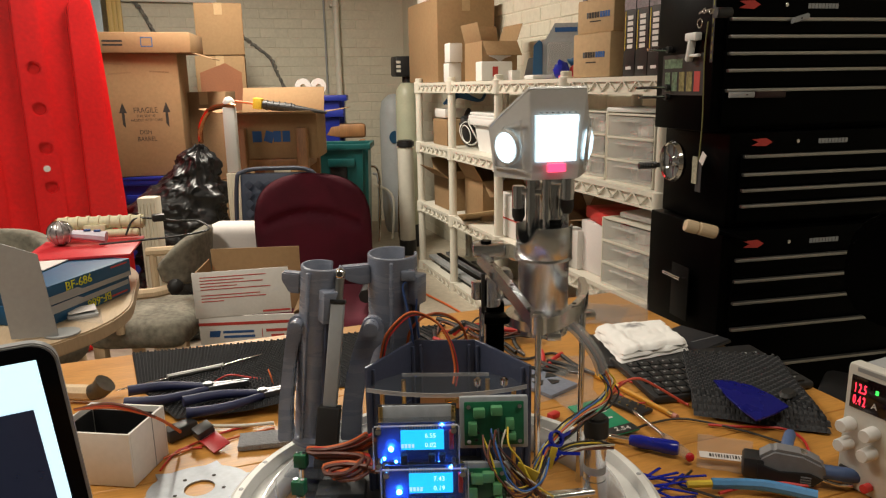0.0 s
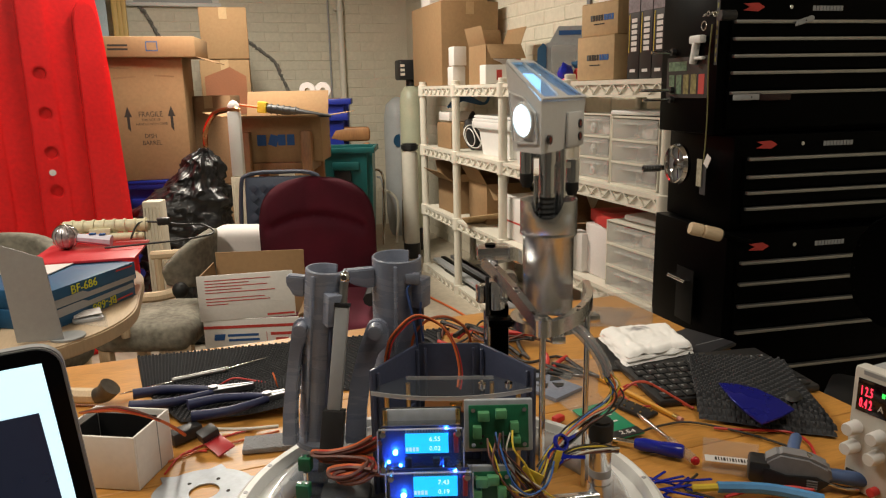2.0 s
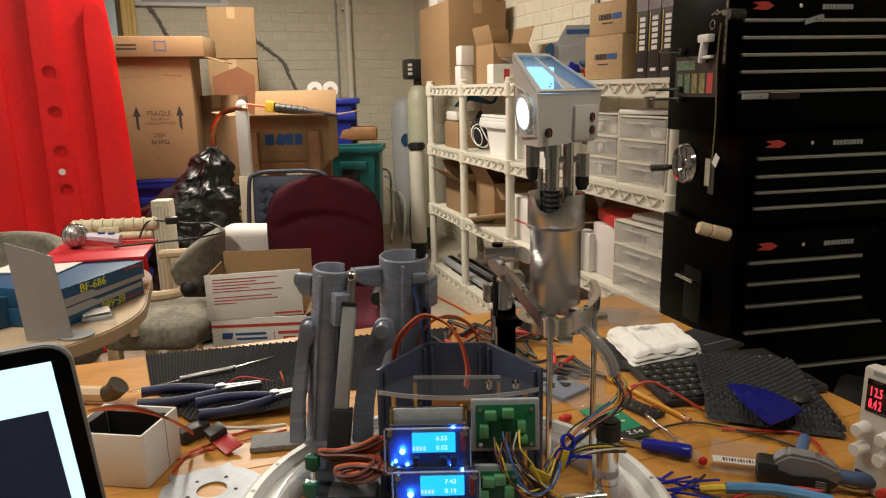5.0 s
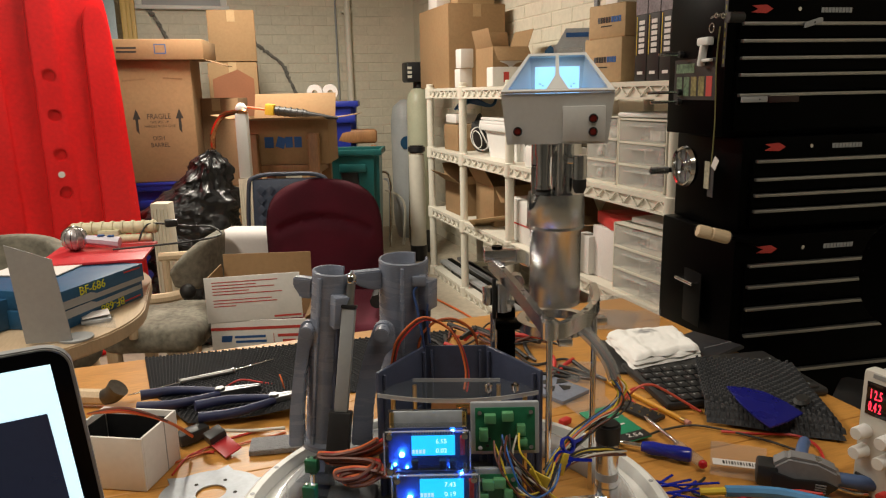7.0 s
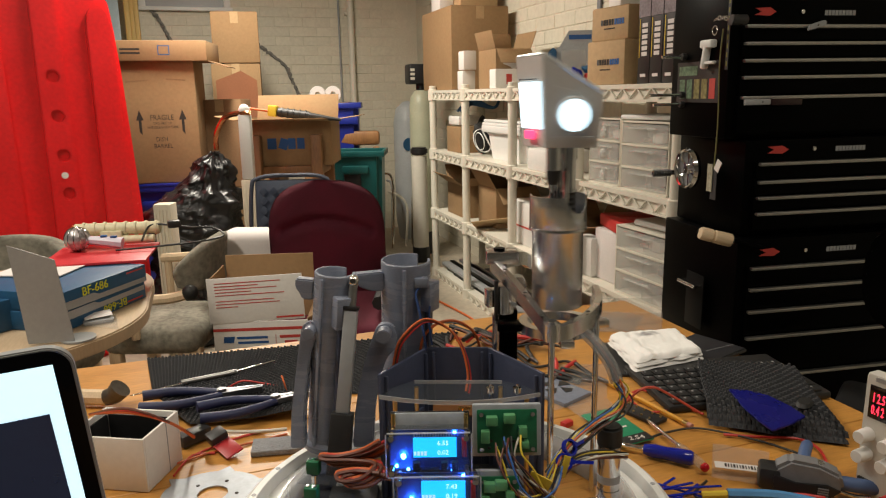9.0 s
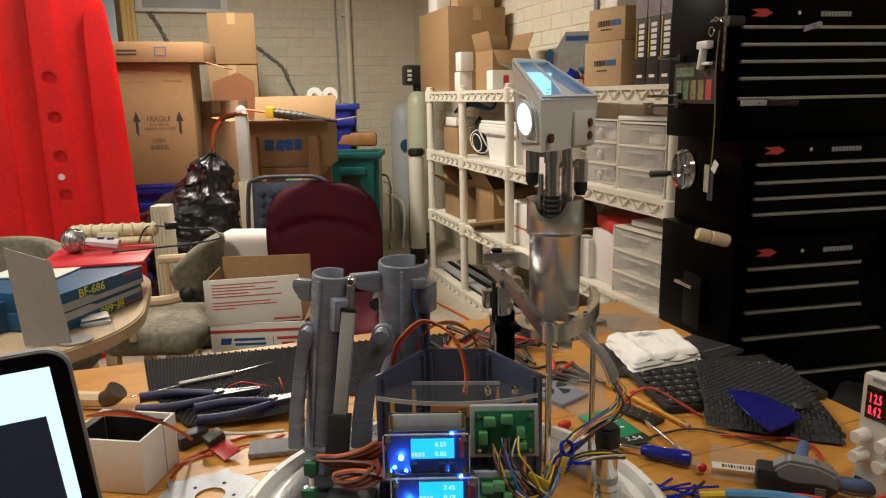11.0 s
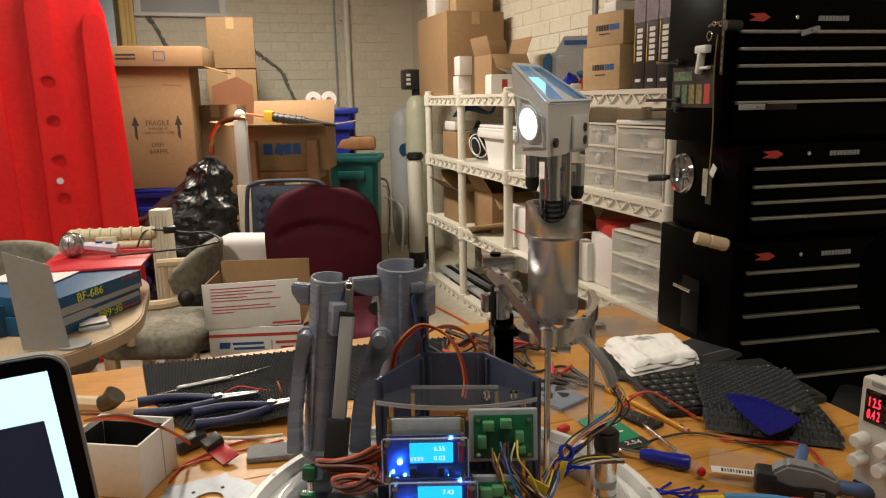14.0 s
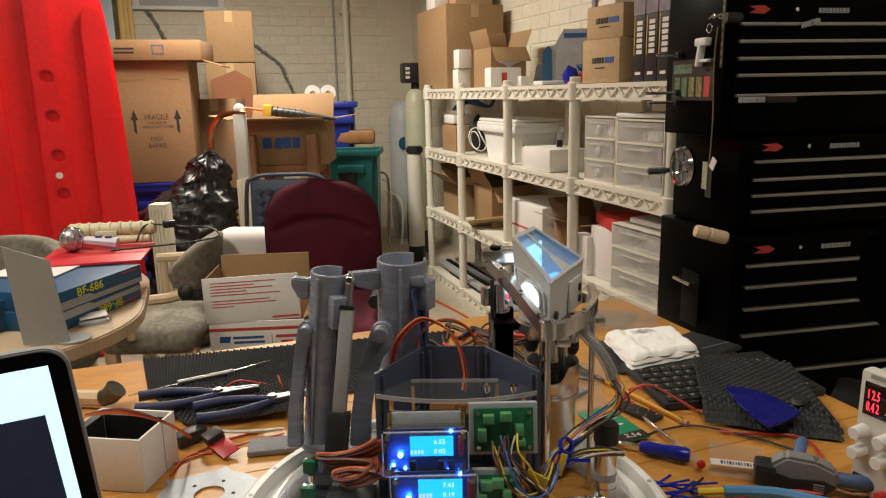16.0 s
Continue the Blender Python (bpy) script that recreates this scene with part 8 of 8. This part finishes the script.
    for k in range(7):
        a = Vector((0.36 + 0.03 * k, 1.02 - 0.028 * k, TZ + 0.004))
        cl = thing("test_clip", pose(a.x + rng.uniform(-0.02, 0.02), a.y + rng.uniform(-0.03, 0.03), a.z, 0, 0, rng.uniform(0, 180)), "black handled test clip in a heap of leads", "clip", "test clips")
        part("grip", cord([(0, 0.004, 0), (0.03, 0.008, 0.003), (0.055, 0.016, 0.004)], 0.0034), RED_WIRE if k % 3 == 1 else BLACK_WIRE, cl)
        part("grip", cord([(0, -0.004, 0), (0.03, -0.008, 0.003), (0.055, -0.016, 0.004)], 0.0034), RED_WIRE if k % 3 == 1 else BLACK_WIRE, cl)
        part("jaw", hull_box((0, -0.022, 0), (0, 0.0, 0), 0.003, 0.008, 0.006), TOOL_STEEL, cl, m=pose(-0.002, 0, 0, 0, 0, -90))
    # leads over the right of the table
    for path, r, m in (([(0.5130, 0.7760, 0.7540), (0.5580, 0.8030, 0.7540), (0.5760, 0.7750, 0.7540), (0.5870, 0.7280, 0.7540), (0.5930, 0.7070, 0.7540)], 0.0016, RED_WIRE), ([(0.4890, 0.6760, 0.7540), (0.5170, 0.6810, 0.7540), (0.5630, 0.6750, 0.7540), (0.6060, 0.6250, 0.7540), (0.6270, 0.5840, 0.7540)], 0.0015, BLACK_WIRE),
                       ([(0.5790, 0.6520, 0.7540), (0.6130, 0.6320, 0.7540), (0.6540, 0.6110, 0.7540), (0.6560, 0.5800, 0.7540), (0.6270, 0.5400, 0.7540)], 0.0017, RED_WIRE), ([(0.5330, 0.7940, 0.7530), (0.5280, 0.7450, 0.7540), (0.5520, 0.7350, 0.7530), (0.6050, 0.7450, 0.7540)], 0.0013, RED_WIRE),
                       ([(0.4890, 0.5710, 0.7540), (0.4590, 0.5530, 0.7540), (0.4710, 0.5310, 0.7540), (0.4870, 0.5090, 0.7540)], 0.0015, BLACK_WIRE), ([(0.4840, 0.5220, 0.7560), (0.5190, 0.5220, 0.7560), (0.5570, 0.5140, 0.7560), (0.5800, 0.5000, 0.7560), (0.6050, 0.5150, 0.7560)], 0.0018, RED_WIRE),
                       ([(0.4560, 0.9930, 0.7530), (0.4640, 0.9370, 0.7530), (0.5160, 0.9420, 0.7530), (0.5280, 0.9110, 0.7530)], 0.0022, BLACK_WIRE)):
        solid("loose_wire", cord(path, r, seg=6), m, pose(0, 0, 0), "thin insulated wire trailing over the table", "wire", "loose wires")
    solid("loose_wire", cord([(0.4868, 0.7351, 0.770), (0.4955, 0.7119, 0.800), (0.515, 0.714, 0.801), (0.5380, 0.7176, 0.790), (0.5871, 0.7069, 0.757)], 0.0017, seg=8), mat("salmon_wire", (0.62, 0.10, 0.07), 0.45), pose(0, 0, 0), "salmon red wire arching over the table", "wire", "loose wires")
    # blue cable ties in a heap
    for k in range(9):
        a = Vector((0.4370, 0.5560, 0.7530)) + Vector((rng.uniform(-0.02, 0.02), rng.uniform(-0.02, 0.02), 0.001 * k))
        solid("cable_tie", box(0.07, 0.003, 0.0013, bevel=0.0003), BLUE_BRIGHT, pose(a.x, a.y, TZ + 0.0012 * (k + 1), 0, 0, rng.uniform(-80, 30)), "loose blue cable tie on the table", "cable tie", "cable ties")
    p = thing("blue_pliers", pose(*(0.5240, 0.5030, 0.7580), 0, 0, -34), "light blue plier handles by the stripper", "pliers")
    part("grip", cord([(-0.05, 0.004, 0.002), (0.0, 0.010, 0.003), (0.05, 0.002, 0.002)], 0.006), mat("light_blue_grip", (0.08, 0.25, 0.5), 0.4), p)
    part("tip", cord([(-0.075, 0.0, 0.0), (-0.05, 0.004, 0.002)], 0.004), YELLOW, p)
    s = thing("small_parts", pose(*(0.4480, 0.8450, 0.7510), 0, 0, 22), "grey printed bracket with a fan cutout", "printed part")
    part("plate", box(0.058, 0.085, 0.006, bevel=0.001), GREY_PRINT, s)
    # black shapes on the whole plate paint the dark of the fan openings
    for k in range(4):
        part("cutout", prism([(0.004, 0.002), (0.020, -0.006), (0.023, 0.004), (0.018, 0.012)], 0.0006, (0.006, 0.0, 0.0061), (0, 0, 90 * k)), BLACK_PLASTIC, s)
    solid("red_clip", box(0.016, 0.010, 0.008, bevel=0.002), RED_WIRE, pose(*(0.4120, 0.7430, 0.7520), 0, 0, 20), "small red alligator clip on the table", "clip")
    q = thing("jumper_strip", pose(0.5190, 0.7390, 0.7510, 0, 0, -73), "black multimeter probe card with gold pins", "circuit board")
    part("card", box(0.066, 0.026, 0.005, bevel=0.0015), BLACK_PLASTIC, q)
    for k in range(9):
        part("pin", box(0.0022, 0.0022, 0.0016, (-0.026 + 0.0065 * k, 0.007 * (-1) ** k, 0.005)), BRASS, q)


wiring()


# ---- on the round table and the chairs ----
def post_box():
    o = Vector((0.1120, 1.9620, 0.5580))
    b = thing("mailing_box", pose(o.x + 0.03, o.y + 0.095, o.z - 0.135, 0, 0, -15), "open white mailing box with a red stripe", "box")
    w, d, h, t = 0.262, 0.20, 0.135, 0.004
    part("base", box(w - 2 * t, d - 2 * t, t), CARD_DARK, b)
    part("front", box(w, t, h, (0, -d / 2, 0), 0.001), WHITE_CARD, b)
    part("back", box(w, t, h + 0.148, (0, d / 2, 0), 0.001), CARD, b)
    for s in (-1, 1):
        part("side", box(t, d - t - 0.002, h, (s * (w / 2 - t / 2), 0, 0), 0.001), CARD, b)
    fl = part("front_flap", box(w, t * 0.8, 0.128, (0, 0, 0), 0.001), WHITE_CARD, b, m=pose(-0.006, -d / 2 - 0.002, h + 0.001, -4, -2.0, 0))
    for k, ww in enumerate((0.18, 0.12, 0.17, 0.10, 0.19, 0.16, 0.175, 0.06)):
        part("print_line", box(ww, 0.0006, 0.0022, (-0.110 + ww / 2, -0.0022, 0.112 - 0.0085 * k - (0.008 if k > 4 else 0))), INK_RED, fl)
    part("print_line", box(0.075, 0.0006, 0.005, (0.09, -0.0022, 0.006)), INK_RED, fl)
    for a, sx, ang in ((1, -1, 4), (1, 1, 62)):
        part("side_flap", box(t * 0.8, d - 0.012, 0.118, (0, 0, 0)), CARD, b, m=pose(sx * (w / 2 - 0.002), 0, h + 0.001, 0, sx * ang, 0))
    y = -d / 2 - 0.0026
    part("stripe", box(w, 0.0006, 0.008, (0, y, h - 0.026)), INK_RED, b)
    part("emblem", prism([(-0.016, -0.008), (0.012, -0.008), (0.016, 0.010), (-0.014, 0.010)], 0.0006, (-w / 2 + 0.042, y + 0.0004, h - 0.052), (90, 0, 0)), INK_BLUE, b)
    part("wordmark", box(0.085, 0.0006, 0.007, (-0.025, y, h - 0.050)), INK_BLUE, b)
    part("wordmark", box(0.085, 0.0006, 0.007, (-0.023, y, h - 0.064)), INK_BLUE, b)
    part("rule", box(0.0015, 0.0006, 0.026, (0.04, y, h - 0.066)), INK_RED, b)
    part("wordmark", box(0.062, 0.0006, 0.008, (0.082, y, h - 0.050)), INK_RED, b)
    part("wordmark", box(0.036, 0.0006, 0.008, (0.082, y, h - 0.066)), INK_RED, b)


post_box()
q = Vector((0.1120, 1.9620, 0.5580))
carton("carton", q.x + 0.03, q.y + 0.095, 0, 0.24, 0.18, q.z - 0.1365, "plain brown carton under a mailing box", turn=-15, tape=False)
RT = 0.741


def blue_cartons():
    a = Vector((-0.2770, 1.4400, 0.7410))
    c = Vector((-0.1430, 1.6480, 0.7410))
    d = c - a
    L = d.length
    turn = math.degrees(math.atan2(d.y, d.x))
    for k in range(2):
        b = thing("blue_carton", pose(a.x, a.y, RT + 0.0385 * k, 0, 0, turn - 1.5 * k), "blue and grey printed radio carton on the round table", "box", "blue cartons")
        part("body", box(L, 0.24, 0.0375, (L / 2, 0.12, 0), 0.0015), BLUE_CARD, b)
        part("band", prism([(0.0, 0.0), (L * 0.98, 0.0), (L * 0.98, 0.010), (L * 0.42, 0.010), (L * 0.36, 0.016), (0, 0.016)], 0.0008, (0, -0.0002, 0.0005 if k else 0.020), (90, 0, 0)), GREY_SHEET, b)
        part("lettering", lettering("BF-686", 0.024, (L * (0.38 if k else 0.60), -0.0012, 0.025 if k else 0.012), (90, 0, 0) if k else (90, 180, 0), wide=1.05), mat("yellow_ink", (0.62, 0.62, 0.02), 0.6) if k == 0 else bpy.data.materials["yellow_ink"], b)
        part("end_panel", box(0.0006, 0.15, 0.02, (L + 0.0004, 0.12, 0.008)), GREY_SHEET, b)
        part("print", box(0.05, 0.0006, 0.003, (L * 0.85, -0.0012, 0.006 if k == 0 else 0.030)), INK_RED, b)
    solid("blue_carton", box(0.16, 0.14, 0.06, bevel=0.002), BLUE_CARD, pose(a.x - 0.16, a.y + 0.10, RT, 0, 0, 40), "worn blue carton behind a grey bracket", "box", "blue cartons")
    top = RT + 0.0775
    m = pose(*(-0.2160, 1.8030, 0.8180)[:2], top, 0, 0, -14)
    solid("red_folder", box(0.22, 0.20, 0.006, bevel=0.001), mat("red_print", (0.6, 0.03, 0.04), 0.45), m @ pose(-0.01, -0.04, 0, 0, 0, 8), "red printed folder on blue cartons", "folder")
    solid("paper_sheet", box(0.15, 0.10, 0.002), PAPER, m @ pose(-0.09, -0.17, 0.0005, 0, 0, -8), "white paper sheet on a blue carton", "paper")
    r = thing("model_gun", m @ pose(0.0, 0.07, 0.0075, 0, 0, 2), "cream printed mechanical model on a folder", "printed model")
    cream = mat("cream_print", (0.66, 0.60, 0.40), 0.5, vary=0.15, scale=30)
    part("barrel", cyl(0.015, 0.20, (-0.11, 0.0, 0.036), rot=(0, 90, 0), seg=18, bevel=0.002), cream, r)
    part("barrel", cyl(0.010, 0.18, (-0.10, -0.018, 0.012), rot=(0, 90, 0), seg=18, bevel=0.002), cream, r)
    for k in range(8):
        part("ring", cyl(0.0175, 0.006, (-0.09 + 0.024 * k, 0.0, 0.036), rot=(0, 90, 0), seg=18), cream, r)
    part("block", box(0.05, 0.03, 0.03, (-0.02, -0.01, 0.004), 0.003), cream, r)
    part("fin", prism([(0, 0), (0.03, 0), (0.015, 0.02)], 0.004, (-0.125, -0.01, 0.03), (90, 0, 0)), ORANGE_WIRE, r)
    g = thing("globe_lamp", m @ pose(-0.075, -0.01, 0.0075, 0, 0, 4), "silver caged microphone shaped toy with a white grip", "toy")
    ballm = mat("silver_mesh", (0.45, 0.43, 0.44), 0.35, metal=0.6, vary=0.4, scale=60)
    part("ball", ball(0.028, (0, 0, 0.028), seg=24), ballm, g)
    for k in range(6):
        part("cage", lathe([(0.0283, 0), (0.0295, 0.0008), (0.0283, 0.0016)], 24, (0, 0, 0.028), (90, 0, 30 * k)), CHROME, g)
    part("grip", cord([(0.026, 0, 0.024), (0.06, -0.002, 0.020), (0.10, -0.004, 0.014)], 0.013, radii=(0.010, 0.014)), mat("lilac_white", (0.55, 0.52, 0.62), 0.4), g)
    part("panel", box(0.014, 0.010, 0.004, (0.06, -0.004, 0.031), 0.001), INK_BLUE, g)
    part("panel", box(0.014, 0.010, 0.004, (0.082, -0.005, 0.029), 0.001), INK_BLUE, g)
    solid("charging_cable", cord([m @ Vector(p) for p in ((0.06, 0.02, 0.02), (0.07, 0.06, 0.05), (0.12, 0.06, 0.05), (0.17, 0.05, 0.045), (0.22, 0.06, 0.04), (0.25, 0.03, 0.025), (0.20, -0.01, 0.02), (0.12, -0.02, 0.015), (0.02, -0.04, 0.012))], 0.0024), BLACK_WIRE, pose(0, 0, 0), "thin black cord looping over the model", "cord")
    solid("black_plug", box(0.03, 0.02, 0.018, bevel=0.004), BLACK_PLASTIC, m @ pose(0.13, 0.05, 0.045, 0, 0, 20), "black power plug on the model", "plug")


blue_cartons()


def grey_bracket():
    a = Vector((-0.3230, 1.3870, 0.7410))
    b = thing("grey_bracket", pose(a.x, a.y, RT, 0, 0, -8), "upright grey sheet metal bracket on the round table", "bracket")
    part("plate", prism([(0, 0.003), (0.078, 0.003), (0.062, 0.155), (-0.012, 0.185)], 0.002, (0, 0, 0), (90, 0, 0), 0.0004), GREY_SHEET, b)
    part("fold", prism([(-0.012, 0), (0.062, -0.002), (0.056, 0.022), (0.0, 0.03)], 0.002, (0, 0.002, 0)), GREY_SHEET, b, m=pose(0, 0, 0.172, -16, 22, 0))
    part("foot", lathe([(0, 0), (0.03, 0), (0.03, 0.003), (0, 0.003)], 28, (0.078, 0.018, 0)), GREY_SHEET, b)


grey_bracket()
t = packet("plastic_bag", ((-0.2550, 1.4770, 0.7410), (-0.1780, 1.4230, 0.7410), (-0.1930, 1.5280, 0.7410), (-0.2590, 1.5560, 0.7410)), "small clear bag of parts on the round table", thick=0.012)
for v in t.children[0].data.vertices:
    v.co.z -= 0.009
part("label", box(0.05, 0.035, 0.0008), PAPER, t, "white paper label", m=pose(-0.222, 1.498, RT + 0.0128, 4, -3, 12))
part("content", box(0.055, 0.045, 0.006, bevel=0.002), GREY_SHEET, t, m=pose(-0.222, 1.495, RT + 0.0016, 0, 0, 12))


def dark_chair():
    c = Vector((1.2260, 0.8600, 0.8190))
    d = thing("black_chair", pose(c.x, c.y, 0, 0, 0, -55), "black mesh office chair beside the tool chests", "chair")
    z0 = c.z - 0.10
    n = 20
    ring = []
    for k in range(n):
        a = 2 * math.pi * k / n
        ring.append((0.13 * math.copysign(abs(math.cos(a)) ** 0.7, math.cos(a)), 0.115 * math.copysign(abs(math.sin(a)) ** 0.8, math.sin(a))))
    part("backrest", prism(ring, 0.03, (0, 0.015, z0 + 0.11), (90, 0, 0), 0.008), BLACK_STEEL, d)
    part("column", cyl(0.025, z0, (0, 0.03, 0)), BLACK_STEEL, d)
    part("seat", box(0.36, 0.36, 0.06, (0, 0.2, 0.42), 0.02), BLACK_PLASTIC, d)
    for k in range(5):
        a = math.radians(72 * k)
        part("foot", cord([(0, 0.03, 0.05), (0.24 * math.cos(a), 0.03 + 0.24 * math.sin(a), 0.025)], 0.02), BLACK_PLASTIC, d)


dark_chair()
solid("floor_cable", cord([(1.02, 4.6, 0.008), (1.10, 4.2, 0.008), (1.22, 3.7, 0.008), (1.28, 3.2, 0.008), (1.20, 2.6, 0.008), (1.0, 2.1, 0.008), (0.9, 1.6, 0.008)], 0.006), ORANGE_WIRE, pose(0, 0, 0), "orange extension cable on the concrete floor", "cable")


# ---- bricks of the painted walls, laid last ----
def brick_mesh(name, l, d, h):
    b = box(l, d, h)
    bmesh.ops.bevel(b, geom=[e for e in b.edges if all(v.co.y < 0 for v in e.verts)], offset=0.0018, segments=1, affect="EDGES")
    return mesh_of(name, b, WALL_PAINT, 0)


def brick_wall():
    wall = bpy.data.objects["wall_north"]
    inv = wall.matrix_basis.inverted()
    L, Hh, J = 0.217, 0.068, 0.007
    me = brick_mesh("brick", L, 0.012, Hh)
    rng = random.Random(11)
    rest = []
    n = 0
    for k in range(32):
        z = k * (Hh + J)
        x = LEFT + 0.11 + (L + J) / 2 * (k % 2)
        while x < RIGHT - 0.1:
            spot = pose(x, BACK - 0.0 + rng.uniform(-0.0015, 0.0015), z, 0, 0, rng.uniform(-0.4, 0.4))
            if -0.4 < x < 1.8 and 0.72 < z < 1.95 and n < 300 and not (-0.38 < x < 0.34 and z > 1.80):
                ob = new("brick", me)
                ob.parent = wall
                ob.matrix_basis = inv @ spot
                n += 1
            elif not (-0.48 < x < 0.44 and 1.77 < z < 2.3):
                rest.append(spot)
            x += L + J
    east = [pose(RIGHT + rng.uniform(-0.0015, 0.0015), y + 0.112 * (k % 2), k * (Hh + J), 0, 0, -90) for k in range(32) for y in np.arange(1.2, 5.9, L + J)]
    unit = [v.co.copy() for v in me.vertices]
    polys = [tuple(p.vertices) for p in me.polygons]
    for owner, spots in ((wall, rest), (bpy.data.objects["wall_east"], east)):
        verts, faces = [], []
        for m in spots:
            o = len(verts)
            verts += [m @ v for v in unit]
            faces += [tuple(i + o for i in p) for p in polys]
        rows = bpy.data.meshes.new("brick_courses")
        rows.from_pydata(verts, [], faces)
        rows.materials.append(WALL_PAINT)
        ob = tagged(new("brick_courses", rows), kind="stuff")
        ob.parent = owner
        ob.matrix_basis = owner.matrix_basis.inverted()


brick_wall()


# ---- what moves ----
def motions():
    # seconds, heading of the head's face (degrees, 0 towards the camera, growing to the picture's right), rise in metres
    rows = HEAD_ROWS
    rows = [(t, pose(PERI[0], PERI[1], PERI_Z + z, 0, 0, BASE_TURN + a)) for t, a, z in rows]
    walk(bpy.data.objects["periscope"], rows)


HEAD_ROWS = [(0.0, 20, -0.036), (0.1, 52, -0.040), (0.2, 112, -0.050), (0.3, 175, -0.048), (0.4, 208, -0.052), (0.5, 264, -0.048), (0.6, 315, -0.036), (0.7, 360, -0.022),
             (0.8, 405, -0.016), (0.9, 447, -0.018), (1.0, 508, -0.024), (1.1, 545, -0.042), (1.2, 590, -0.058), (1.3, 650, -0.068), (1.4, 698, -0.082), (1.5, 738, -0.080),
             (1.6, 790, -0.068), (1.7, 838, -0.050), (1.8, 898, -0.036), (1.9, 935, -0.018), (2.0, 966, -0.006), (2.1, 968, -0.001), (2.3, 967, 0.0), (4.2, 967, 0.0),
             (5.0, 955, 0.0), (5.8, 910, 0.002), (6.3, 901, 0.003), (7.4, 901, 0.003), (7.5, 938, 0.003), (7.6, 1010, 0.003), (7.7, 1036, 0.003), (7.8, 1055, 0.003), (8.0, 1070, 0.003),
             (8.8, 1073, 0.003), (8.9, 1066, 0.003), (9.0, 1019, 0.003), (9.1, 965, 0.003), (9.2, 910, 0.003), (9.7, 903, 0.003), (10.6, 935, 0.002), (11.3, 967, 0.0), (15.3, 967, 0.0),
             (15.4, 969, -0.020), (15.5, 970, -0.040), (15.6, 972, -0.080), (15.7, 972, -0.118), (15.8, 971, -0.140), (15.9, 971, -0.165), (16.0, 971, -0.180)]
motions()
